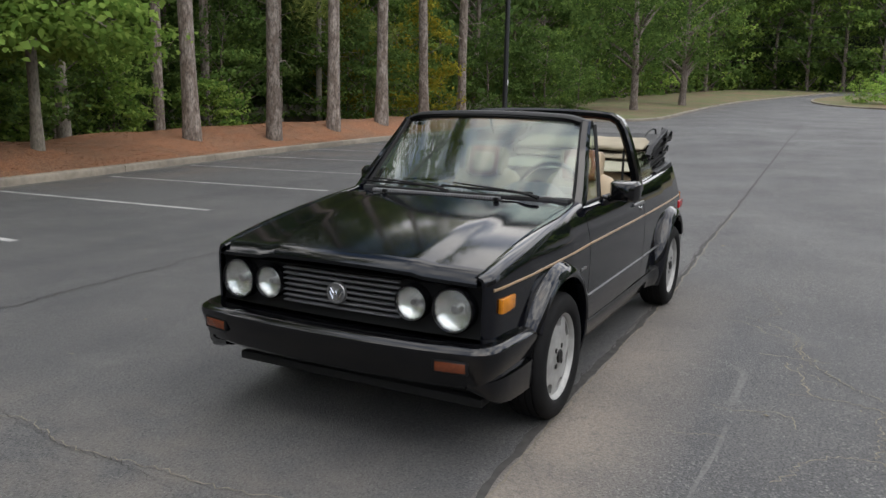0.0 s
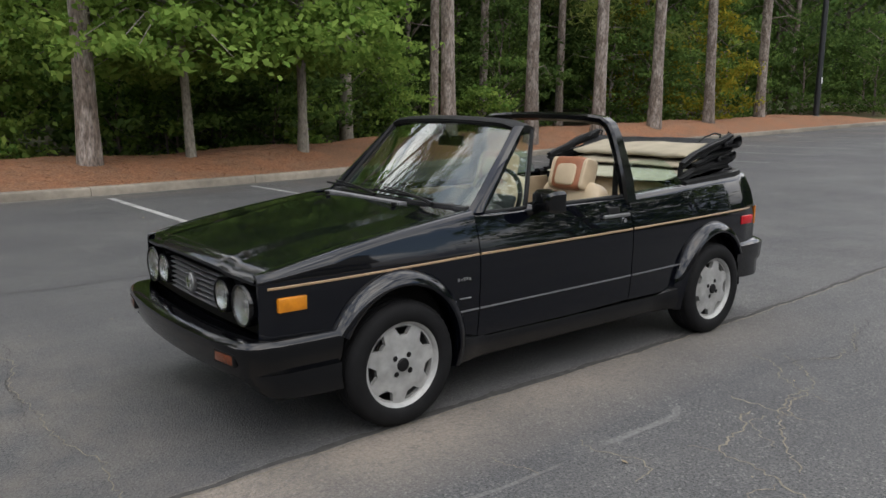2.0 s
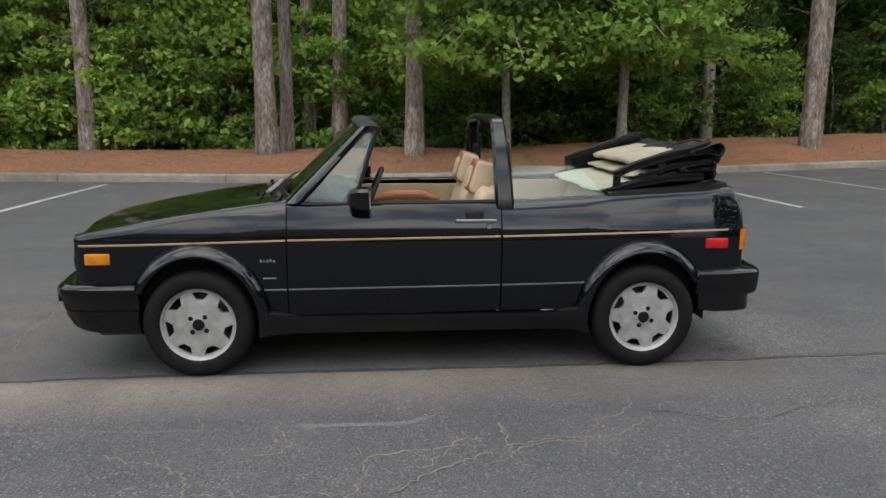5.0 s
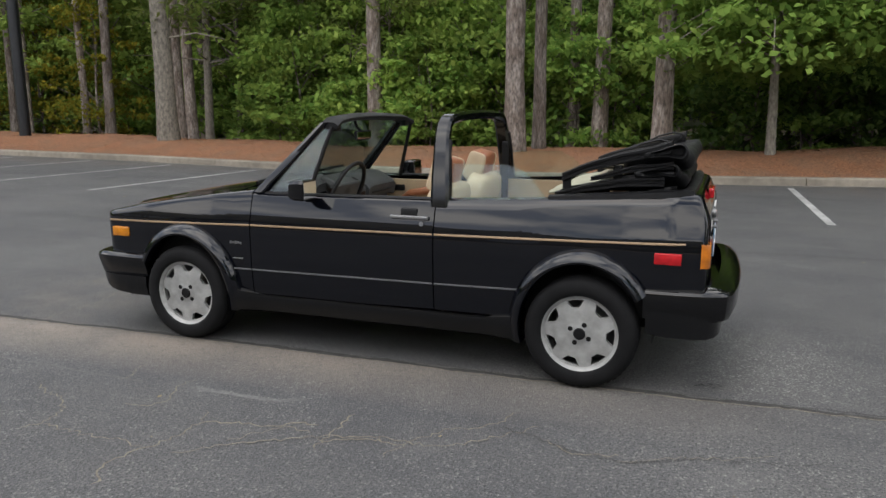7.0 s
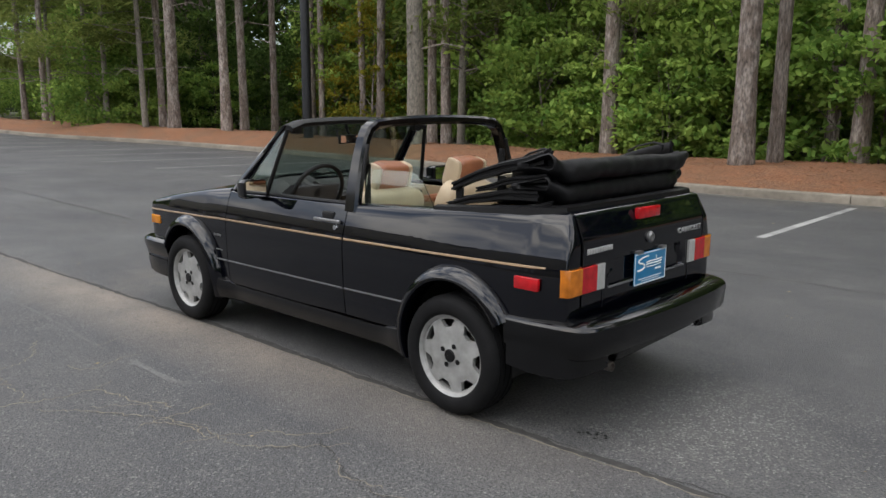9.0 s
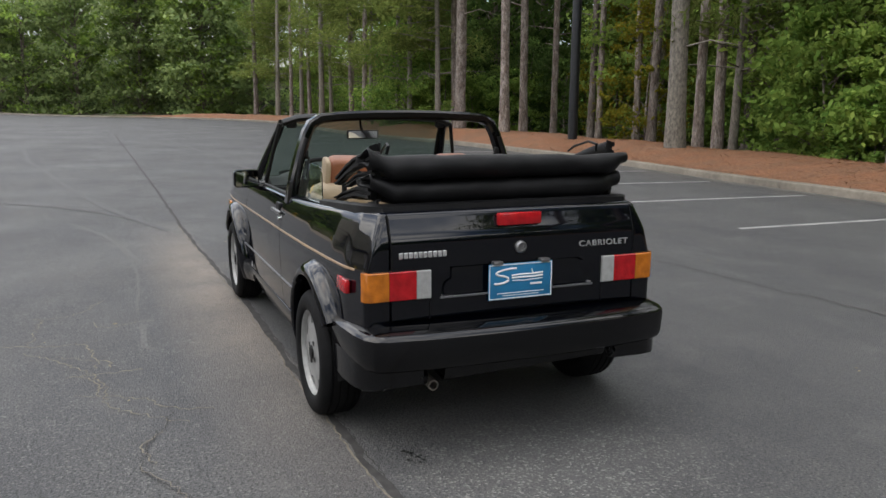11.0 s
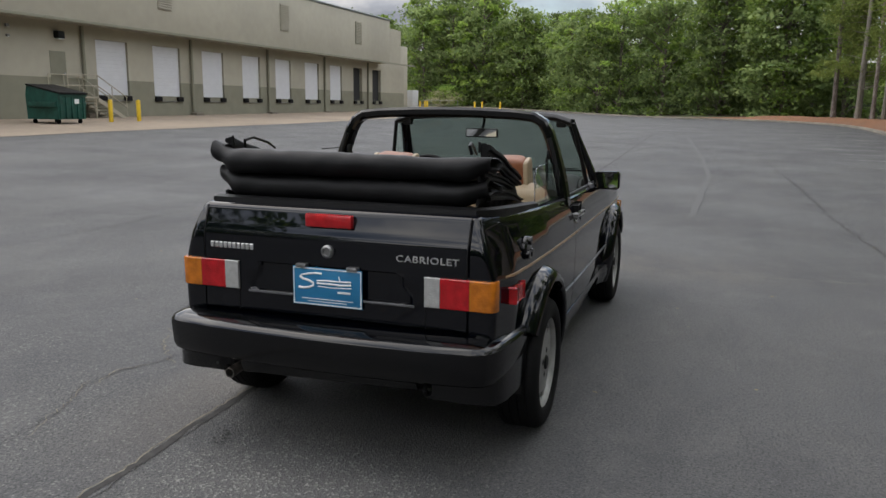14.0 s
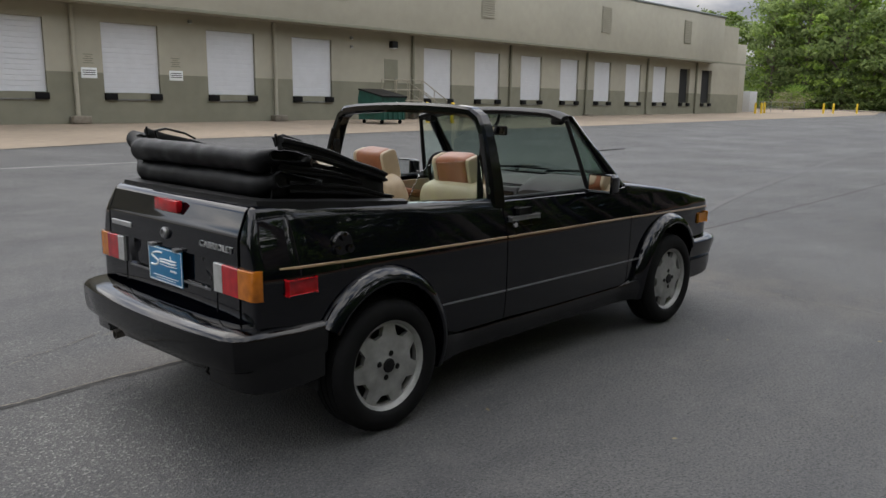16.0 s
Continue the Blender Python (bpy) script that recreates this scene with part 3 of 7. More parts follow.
marks = thing("asphalt_cracks", "long tar seam and branching cracks in the asphalt", "crack", kind="structure")
SEAM = [(-40, -0.75), (-24.8, -0.27), (-11.4, 0.23), (-7.1, 0.41), (-4.1, 0.53), (-2.5, 0.63), (-1.2, 0.69), (1.2, 0.735), (2.45, 0.80), (5.0, 0.90), (9.0, 0.98), (16.5, 1.20), (22.5, 1.40), (33, 1.72)]
ribbon(SEAM, 0.040, CRACK_DARK, marks, "tar_seam", 0.014, 0.06, 0.0015, 1)
ribbon([(x, y + 0.026) for x, y in SEAM[3:10]], 0.010, CRACK_TAN, marks, "dusty_edge", 0.016, 0.035, 0.0022, 2)
ribbon([(x, y - 0.024) for x, y in SEAM[4:8]], 0.007, CRACK_DARK, marks, "crumbled_edge", 0.020, 0.03, 0.0026, 3)
# broken patch of fine cracks on the driver's side: forks out of one long line
WEB = [([(1.40, 1.70), (1.27, 1.77), (1.11, 1.78), (1.01, 1.91), (0.97, 2.02), (1.02, 2.12)], 0.010), ([(0.96, 2.03), (0.72, 2.08), (0.54, 2.07), (0.38, 2.09)], 0.009),
       ([(0.32, 2.40), (0.39, 2.25), (0.37, 2.15), (0.33, 2.03), (0.32, 1.90), (0.30, 1.77), (0.22, 1.74), (0.07, 1.71), (-0.04, 1.69), (-0.11, 1.63), (-0.21, 1.63)], 0.013),
       ([(0.79, 1.76), (0.66, 1.70), (0.62, 1.61), (0.70, 1.46), (0.69, 1.34)], 0.008), ([(1.06, 1.48), (1.12, 1.24)], 0.006),
       ([(-0.29, 1.84), (-0.28, 1.75), (-0.31, 1.68), (-0.32, 1.57), (-0.32, 1.45)], 0.010), ([(-0.28, 1.75), (-0.45, 1.67), (-0.52, 1.62), (-0.65, 1.66), (-0.76, 1.49), (-0.93, 1.33), (-1.02, 1.16)], 0.010),
       ([(0.05, 1.92), (-0.03, 1.79), (-0.10, 1.72), (-0.22, 1.72)], 0.007), ([(-1.19, 1.39), (-1.34, 1.48), (-1.53, 1.45)], 0.008), ([(-0.65, 1.66), (-0.60, 1.80)], 0.006),
       ([(-1.16, 1.30), (-0.79, 1.60), (-0.29, 1.72), (0.01, 1.92), (0.22, 2.09)], 0.009), ([(0.30, 1.77), (0.36, 1.66)], 0.006)]
for k, (pts, w) in enumerate(WEB):
    ribbon(pts, w * 0.80, CRACK_TAN, marks, "crack", 0.035, 0.022, 0.002 + 0.0003 * k, 20 + k)
# longer single cracks over the rest of the lot
LONG = [([(2.62, -4.6), (2.50, -2.8), (2.43, -1.6), (2.44, -1.37), (2.46, -1.05), (2.51, -0.62), (2.47, -0.30), (2.46, -0.04), (2.42, 0.18), (2.36, 0.32), (2.38, 0.78)], 0.012, CRACK_TAN), ([(-2.32, 1.19), (-1.87, 1.36), (-1.51, 1.51), (-0.96, 1.36)], 0.009, CRACK_DARK),
        ([(33.6, -1.9), (17.9, -2.45), (10.5, -2.76), (7.6, -2.78), (3.6, -2.99), (1.28, -3.06), (-0.4, -3.28), (-3.0, -3.4), (-9, -3.7)], 0.026, CRACK_DARK), ([(-7, 4.6), (-1.06, 5.07), (0.4, 5.1), (2.4, 5.02), (4.72, 5.20), (9.1, 5.40), (14.3, 5.5), (18.1, 5.9)], 0.024, CRACK_DARK),
        ([(2.51, -0.3), (2.40, -1.7), (3.3, -3.0)], 0.008, CRACK_DARK), ([(-2.14, 1.25), (-1.88, 1.33), (-1.51, 1.51)], 0.008, CRACK_TAN), ([(6, 9.5), (11, 8.2), (20, 8.9)], 0.03, CRACK_DARK), ([(-5, 9), (4, 10.2), (13, 10.0)], 0.03, CRACK_DARK)]
for k, (pts, w, mat) in enumerate(LONG):
    ribbon(pts, w * 0.5, mat, marks, "crack", 0.035, 0.03, 0.0055 + 0.0003 * k, 40 + k)
scuffs = thing("scuff_marks", "pale scuffs and dark oil drips on the asphalt", "scuff", kind="structure")
for k, (pts, w) in enumerate((([(0.64, 1.44), (0.45, 1.45), (0.26, 1.44), (0.12, 1.43), (0.0, 1.36)], 0.05), ([(3.81, 1.60), (2.9, 1.46), (1.95, 1.43), (0.9, 1.46)], 0.028), ([(5.68, 2.15), (4.63, 1.75), (3.61, 1.53), (2.66, 1.39)], 0.06))):
    ribbon(pts, w * 0.8, SCUFF, scuffs, "scuff", 0.008, 0.05, 0.0012 + 0.0004 * k, 60 + k)
# curved tyre marks on the open lot, and an old patch with a broken strip
for k, (pts, w) in enumerate((([(23.8, 4.44), (17.1, 3.65), (13.6, 3.0), (9.4, 2.26), (7.3, 1.8), (5.95, 1.45), (4.58, 1.05)], 0.10), ([(10.5, 4.4), (8.1, 3.16), (7.29, 2.37), (6.47, 1.78), (5.66, 1.38)], 0.06), ([(33.0, 0.2), (18.0, -0.9), (12.0, -1.2), (6.0, -1.1)], 0.10))):
    ribbon(pts, w, TYRE_MARK, scuffs, "tyre_mark", 0.01, 0.10, 0.0048 + 0.0006 * k, 70 + k)
bm = bmesh.new()
bm.faces.new([bm.verts.new((12.9 + 2.6 * (1 + 0.25 * noise.noise(Vector((math.cos(a), math.sin(a), 3)))) * math.cos(a), 9.2 + 1.0 * (1 + 0.3 * noise.noise(Vector((math.cos(a), math.sin(a), 8)))) * math.sin(a), land(12.9 + 2.6 * math.cos(a), 9.2 + math.sin(a)) + 0.005)) for a in [2 * math.pi * j / 40 for j in range(40)]])
part("old_patch", bm, SCUFF, scuffs, "pale old patch in the asphalt")
bm = bmesh.new()
box(bm, 15.7, 17.3, 9.50, 9.60, land(16.5, 9.5) - 0.01, land(16.5, 9.5) + 0.02, 0.01)
part("rubber_strip", bm, RUBBER, scuffs, "dark strip lying on the asphalt")
rng = random.Random(12)
drips = [(-1.845 + rng.gauss(0, 0.030), 0.465 + rng.gauss(0, 0.022), rng.uniform(0.003, 0.009)) for k in range(16)] + [(-1.59 + rng.gauss(0, 0.015), 0.335 + rng.gauss(0, 0.014), rng.uniform(0.003, 0.007)) for k in range(6)]
for k, (x, y, r) in enumerate(drips):
    bm = bmesh.new()
    bm.faces.new([bm.verts.new((x + r * (1 + 0.5 * noise.noise(Vector((math.cos(a) * 2, math.sin(a) * 2, k)))) * math.cos(a), y + r * (1 + 0.5 * noise.noise(Vector((math.cos(a) * 2, math.sin(a) * 2, k + 4)))) * math.sin(a), 0.0045)) for a in [2 * math.pi * j / 18 for j in range(18)]])
    part("oil_spot", bm, MATT_BLACK, scuffs)
litter = thing("leaf_litter", "fallen leaves and pale specks scattered on the asphalt", "litter", kind="stuff")
rng = np.random.default_rng(5)
n = 420
lx, ly = rng.uniform(-14, 16, n), rng.uniform(-9.0, 6.0, n)
qv = []
for x, y in zip(lx, ly):
    if abs(y) < 0.8 and abs(x) < 1.9:
        continue
    a, r = rng.uniform(0, 6.28), rng.uniform(0.006, 0.022)
    u, v = np.array([math.cos(a), math.sin(a), 0.1]) * r, np.array([-math.sin(a), math.cos(a), 0.15]) * r * 0.6
    c = np.array([x, y, land(x, y) + 0.006])
    qv.append([c + u, c + v, c - u, c - v])
me = fast_mesh("leaf_litter", np.array(qv), None, material("dry_leaf", (0.20, 0.16, 0.10), 0.9, island=0.6))
lo = new("dry_leaves", me)
lo.parent = litter
tagged(lo, kind="stuff")

# ---- warehouse ----
WY, GZ = 28.08, 0.20
warehouse = thing("warehouse", "long beige and olive warehouse with white loading doors", "building")
DOORS = [(4.9, 7.2), (9.3, 11.6), (13.75, 16.1), (18.1, 20.4), (26.65, 28.85), (30.75, 33.0), (35.0, 37.1), (39.1, 41.15), (43.05, 45.1), (47.1, 49.2), (51.0, 53.0), (55.1, 56.8), (58.85, 60.65)]
Z_SILL, Z_HEAD, Z_PAINT, Z_EAVE, Z_ROOF = 1.74, 4.43, 2.50, 5.02, 8.66
edges = [-14.0] + [v for d in DOORS for v in d] + [66.0]
panels = [(a, b, GZ, Z_PAINT, Z_PAINT, Z_EAVE) for a, b in zip(edges[0::2], edges[1::2])] + [(a, b, GZ, Z_SILL, Z_HEAD, Z_EAVE) for a, b in DOORS]
for a, b, z0, z1, z2, z3 in panels:
    bm = bmesh.new()
    box(bm, a, b, WY, WY + 0.3, z0, z1)
    part("lower_wall", bm, WALL_OLIVE, warehouse, "olive painted lower wall panel")
    bm = bmesh.new()
    box(bm, a, b, WY, WY + 0.3, z2, z3)
    part("upper_wall", bm, WALL_BEIGE, warehouse, "beige painted upper wall panel")
bm = bmesh.new()
box(bm, -14, 60.2, 27.0, 28.4, Z_EAVE, Z_ROOF, 0.02)
facade = part("overhanging_facade", bm, WALL_BEIGE, warehouse, "beige upper storey that overhangs the doors")
bm = bmesh.new()
box(bm, -14.1, 60.3, 26.93, 28.5, Z_ROOF, Z_ROOF + 0.14, 0.02)
part("roof_coping", bm, GREY_METAL, warehouse)
bm = bmesh.new()
box(bm, -14, 66, 28.4, 58, GZ, Z_ROOF - 0.3)
part("hall", bm, WALL_BEIGE, warehouse)
bm = bmesh.new()
box(bm, -14, 66, 26.96, 27.0, Z_EAVE - 0.04, Z_EAVE + 0.10, 0.01)
part("drip_edge", bm, WALL_OLIVE, warehouse)
bm = bmesh.new()
box(bm, 62.0, 70.6, 29.6, 48, GZ, 7.2, 0.02)
part("end_block", bm, WALL_BEIGE, warehouse, "lower beige end block")
# a near-black panel on the wall, painted as the shade inside an open door
bm = bmesh.new()
box(bm, 65.1, 66.8, 29.56, 29.594, 1.75, 4.05)
part("dock_door", bm, UNLIT_INSIDE, warehouse, "dark panel painted as the unlit inside of an open dock door")
for k, (a, b) in enumerate(DOORS):
    dark = k >= 11
    if dark:
        # no room behind: the panel's dark colour stands for the unlit inside
        bm = bmesh.new()
        box(bm, a, b, WY + 0.26, WY + 0.29, Z_SILL, Z_HEAD)
        d = part("dock_door", bm, UNLIT_INSIDE, warehouse, "dark panel painted as the unlit inside of an open dock door")
    else:
        bm = bmesh.new()
        box(bm, a, b, WY + 0.13, WY + 0.20, Z_SILL, Z_HEAD)
        d = part("dock_door", bm, DOOR_WHITE, warehouse, "white ribbed loading door")
        h = (Z_HEAD - Z_SILL) / 14
        for j in range(14):
            bm = bmesh.new()
            box(bm, a + 0.02, b - 0.02, WY + 0.112, WY + 0.13, Z_SILL + j * h + 0.005, Z_SILL + (j + 1) * h - 0.005, 0.006, 1)
            part("door_panel", bm, DOOR_WHITE, d)
    for x in (a + 0.22, b - 0.22):
        bm = bmesh.new()
        box(bm, x - 0.24, x + 0.24, WY - 0.14, WY, Z_SILL - 0.28, Z_SILL - 0.02, 0.02)
        part("dock_buffer", bm, RUBBER, d, "black rubber dock buffer")
    bm = bmesh.new()
    box(bm, a + 0.1, b - 0.1, WY - 0.05, WY, Z_SILL - 0.30, Z_SILL - 0.24)
    part("dock_plate", bm, GREY_METAL, d)
for x in (-0.1, 8.2, 17.1, 25.75, 33.9, 42.0, 50.0, 57.8):
    bm = bmesh.new()
    tube(bm, [(x, WY - 0.10, 0.55), (x, WY - 0.10, Z_EAVE - 0.05)], 0.085, 10)
    part("downpipe", bm, WALL_BEIGE if x < 20 else WALL_OLIVE, warehouse, "painted downpipe")
    bm = bmesh.new()
    box(bm, x - 0.35, x + 0.35, WY - 0.55, WY - 0.1, 0.55, 0.85, 0.06)
    part("splash_block", bm, CONCRETE, warehouse)
for x in (30.6, 42.6, 53.9, 20.0, 8.0):
    bm = bmesh.new()
    box(bm, x - 0.55, x + 0.55, 26.955, 26.99, 6.22, 7.95)
    v = part("wall_vent", bm, WALL_OLIVE if x == 53.9 else WALL_BEIGE, warehouse, "louvred wall vent")
    for z in spread(6.30, 7.88, 14):
        bm = bmesh.new()
        box(bm, x - 0.52, x + 0.52, 26.91, 26.958, z - 0.035, z + 0.03, 0.01, 1)
        part("louvre", bm, WALL_BEIGE, v)
bm = bmesh.new()
box(bm, 23.8, 24.72, WY - 0.02, WY + 0.02, 1.66, 3.70, 0.01)
md = part("service_door", bm, WALL_OLIVE, warehouse, "olive steel service door")
bm = bmesh.new()
box(bm, 24.55, 24.62, WY - 0.07, WY - 0.02, 2.62, 2.72, 0.01)
part("door_knob", bm, GREY_METAL, md)
for x, z, q, mat in ((24.3, 4.45, 1.0, MATT_BLACK), (21.6, 4.62, 0.4, GREY_METAL), (21.6, 4.20, 0.35, GREY_METAL), (13.0, 4.72, 0.4, GREY_METAL)):
    bm = bmesh.new()
    box(bm, x - 0.2 * q, x + 0.2 * q, WY - 0.32 * q, WY, z - 0.18 * q, z + 0.16 * q, 0.05 * q)
    lamp = part("wall_lamp", bm, mat, warehouse, "small dark wall lamp" if q == 1.0 else "small grey wall fitting")
    bm = bmesh.new()
    box(bm, x - 0.14 * q, x + 0.14 * q, WY - 0.30 * q, WY - 0.06 * q, z - 0.21 * q, z - 0.18 * q, 0.01 * q)
    part("lamp_lens", bm, PLATE_WHITE, lamp)
for x in (8.75, 12.3):
    bm = bmesh.new()
    box(bm, x - 0.30, x + 0.30, WY - 0.02, WY, 2.28, 2.68, 0.005)
    sign = part("wall_sign", bm, PLATE_WHITE, warehouse, "small white notice")
    for z in (2.40, 2.48, 2.56):
        bm = bmesh.new()
        box(bm, x - 0.24, x + 0.24, WY - 0.026, WY - 0.021, z, z + 0.03)
        part("notice_bar", bm, MATT_BLACK, sign)
    for z, w in ((2.84, 0.20), (2.92, 0.15), (3.00, 0.20), (3.08, 0.12), (3.16, 0.18)):
        bm = bmesh.new()
        box(bm, x - w, x + w, WY - 0.006, WY, z, z + 0.03)
        part("notice_bar", bm, WALL_OLIVE, warehouse, "faded painted line")

# service stairs
stairs = thing("service_stairs", "tan steel stairs with handrails up to the service door", "stairs")
bm = bmesh.new()
box(bm, 23.5, 25.3, WY - 1.25, WY - 0.03, 1.56, 1.64, 0.01)
part("landing", bm, TAN_STEEL, stairs)
for k in range(6):
    bm = bmesh.new()
    box(bm, 25.3 + 0.30 * k, 25.62 + 0.30 * k, WY - 1.25, WY - 0.10, 1.40 - 0.165 * k, 1.44 - 0.165 * k, 0.005)
    part("tread", bm, TAN_STEEL, stairs)
for y in (WY - 1.27, WY - 0.14):
    bm = bmesh.new()
    prism(bm, [(25.3, 1.62), (27.15, 0.62), (27.15, 0.42), (25.3, 1.40)], lambda u, v, w: Vector((u, y + w, v)), 0.03)
    part("stringer", bm, TAN_STEEL, stairs)
    for dz in (0.5, 1.0):
        bm = bmesh.new()
        tube(bm, [(23.5, y, 1.64 + dz), (25.3, y, 1.64 + dz), (27.2, y, 0.62 + dz)], 0.025, 6)
        part("handrail", bm, TAN_STEEL, stairs)
    for x in (23.5, 24.4, 25.3, 26.2, 27.15):
        z = 1.60 if x <= 25.3 else 1.60 - (x - 25.3) * 0.54
        bm = bmesh.new()
        tube(bm, [(x, y, z), (x, y, z + 1.03)], 0.022, 6)
        part("post", bm, TAN_STEEL, stairs)
for x in (23.6, 25.2):
    for y in (WY - 1.2, WY - 0.2):
        bm = bmesh.new()
        tube(bm, [(x, y, 0.5), (x, y, 1.57)], 0.04, 6)
        part("leg", bm, TAN_STEEL, stairs)

# bollards
def bollard(x, y, h=0.98, r=0.095):
    z = land(x, y) + 0.005
    b = bmesh.new()
    quads(b, [[Vector((x + q * math.cos(2 * math.pi * k / 16), y + q * math.sin(2 * math.pi * k / 16), z + d)) for q, d in ((r, -0.02), (r, h - 0.06), (r * 0.85, h - 0.02), (r * 0.5, h), (0.001, h + 0.005))] for k in range(16)], close_u=True)
    return solid("bollard", b, YELLOW, "yellow steel bollard on the concrete apron", "bollard", "yellow bollards")


for x, y in ((23.1, 24.1), (24.85, 24.1), (66.3, 26.5), (67.6, 26.5), (69.0, 26.8), (76.3, 24.1), (78.7, 24.0), (82.5, 23.0)):
    bollard(x, y)

# dumpster
dz = land(20.2, 24.3) + 0.012
dump = thing("dumpster", "green steel dumpster with black plastic lids", "dumpster")
DX, DW = 19.72, 1.42
bm = bmesh.new()
prism(bm, [(-0.80, 0.18), (0.80, 0.18), (0.85, 1.15), (0.75, 1.50), (-0.85, 1.20)], lambda u, v, w: Vector((DX + w, 24.4 + u, dz + v)), DW)
part("bin_body", bm, GREEN_STEEL, dump, "green steel body", 20)
for x in (DX - 0.03, DX + DW / 2 + 0.01):
    bm = bmesh.new()
    prism(bm, [(-0.95, 1.17), (0.78, 1.52), (0.78, 1.58), (-0.95, 1.24)], lambda u, v, w: Vector((x + w, 24.4 + u, dz + v)), DW / 2 + 0.02)
    part("lid", bm, MATT_BLACK, dump, "black plastic lid")
bm = bmesh.new()
box(bm, DX - 0.04, DX + DW + 0.04, 23.50, 23.58, dz + 1.08, dz + 1.18, 0.015)
part("rim_bar", bm, GREEN_STEEL, dump)
for k in range(5):
    bm = bmesh.new()
    x = DX + 0.08 + k * (DW - 0.24) / 4
    box(bm, x, x + 0.07, 23.53, 23.60, dz + 0.2, dz + 1.08, 0.01)
    part("rib", bm, GREEN_STEEL, dump)
for x in (DX - 0.07, DX + DW + 0.07):
    bm = bmesh.new()
    box(bm, x - 0.07, x + 0.07, 23.65, 25.0, dz + 0.66, dz + 0.86, 0.015)
    part("fork_pocket", bm, GREEN_STEEL, dump)
for x in (DX + 0.16, DX + DW - 0.16):
    for y in (23.75, 25.0):
        bm = bmesh.new()
        spin(bm, [(0.09, -0.03), (0.09, 0.03), (0.001, 0.03)], (x, y, dz + 0.09), 1, 14)
        part("castor", bm, RUBBER, dump)
bm = bmesh.new()
box(bm, DX + 0.80, DX + 1.02, 23.505, 23.525, dz + 0.80, dz + 0.98)
part("sticker", bm, PLATE_WHITE, dump, "white sticker")

# far handrail by the end block and utility box
rail = thing("pipe_railing", "grey pipe railing beside the ramp", "railing")
for z in (0.5, 1.0):
    bm = bmesh.new()
    tube(bm, [(73, 29.0, land(73, 29) + z), (82, 28.0, land(82, 28) + z)], 0.03, 6)
    part("rail", bm, GREY_METAL, rail)
for x in spread(73, 82, 5):
    y = lerp(29, 28, (x - 73) / 9)
    bm = bmesh.new()
    tube(bm, [(x, y, land(x, y) - 0.05), (x, y, land(x, y) + 1.02)], 0.03, 6)
    part("post", bm, GREY_METAL, rail)
bm = bmesh.new()
box(bm, 73.5, 75.2, 30.2, 31.4, land(74, 30) - 0.1, land(74, 30) + 2.0, 0.05)
solid("utility_cabinet", bm, material("pale_grey_cabinet", (0.45, 0.46, 0.46), 0.6, vary=0.08), "pale grey utility cabinet beside the warehouse", "cabinet")


# lamp posts
def lamp_post(x, y, z, h=9.5, r=0.105, notice=True):
    t = thing("street_lamp", "tall black steel lamp post in the pine straw", "street lamp", "lamp posts", at=pose(x, y, z))
    b = bmesh.new()
    tube(b, [(0, 0, -0.1), (0, 0, 0.02), (0, 0, 4), (0, 0, h)], [r, r, r * 0.95, r * 0.8], 16)
    part("pole", b, POST_BLACK, t)
    b = bmesh.new()
    box(b, -0.17, 0.17, -0.17, 0.17, -0.15, 0.03, 0.02)
    part("base", b, CONCRETE, t)
    b = bmesh.new()
    box(b, -0.28, 0.28, 0.0, 0.75, h - 0.08, h + 0.10, 0.03)
    part("lamp_head", b, POST_BLACK, t)
    if notice:
        b = bmesh.new()
        box(b, -0.04, 0.04, r * 0.95, r + 0.012, 1.45, 1.72, 0.004)
        part("small_notice", b, PLATE_WHITE, t, "small white notice")
    return t


lamp_post(17.3, -12.15, bed_z(17.3, -12.15) - 0.04, r=0.158, notice=False)
lamp_post(-32.2, -14.15, bed_z(-32.2, -14.15), r=0.13)

# ---- the car: x ahead, y to its left ----
car = thing("convertible_car", "black two-door convertible car with its roof folded down, parked on asphalt", "car", at=pose(0, 0.003, 0, 0, 0, 0.5))

AX, WHEEL_Z, TYRE_R = 1.2, 0.287, 0.287
PLAN = [(-1.80, 0.635), (-1.74, 0.660), (-1.70, 0.678), (-1.66, 0.694), (-1.60, 0.705), (-1.40, 0.715), (-1.0, 0.724), (0.0, 0.726), (1.0, 0.724), (1.50, 0.708), (1.74, 0.688), (1.80, 0.678), (1.84, 0.645)]
SECTION = [(0.15, -0.060), (0.22, -0.040), (0.31, -0.018), (0.40, -0.006), (0.50, 0.0), (0.66, 0.004), (0.71, 0.003), (0.74, 0.0005), (0.77, -0.006), (0.80, -0.014), (0.85, -0.028), (0.90, -0.044), (0.95, -0.062), (1.0, -0.080)]


def half(x, z):
    """Half the body's width."""
    return curve(PLAN, x) + curve(SECTION, z)


def arch(x, cx, a, b):
    """Height of a wheel arch over the axle at cx."""
    u = (x - cx) / a
    return WHEEL_Z + b * math.sqrt(max(0.0, 1 - u * u)) if abs(u) < 1 else 0.0


LINE = [(0.66, 0.918), (1.0, 0.878), (1.4, 0.818), (1.65, 0.772), (1.80, 0.740), (1.85, 0.728)]
bend = np.polyfit([p[0] for p in LINE], [p[1] for p in LINE], 3)
FENDER_TOP = [(x, float(np.polyval(bend, x))) for x in spread(0.66, 1.86, 41)]
WAIST = [(-1.80, 0.978), (-1.70, 0.982), (-1.1, 0.944), (-0.41, 0.912), (0.62, 0.900), (0.74, 0.905)]
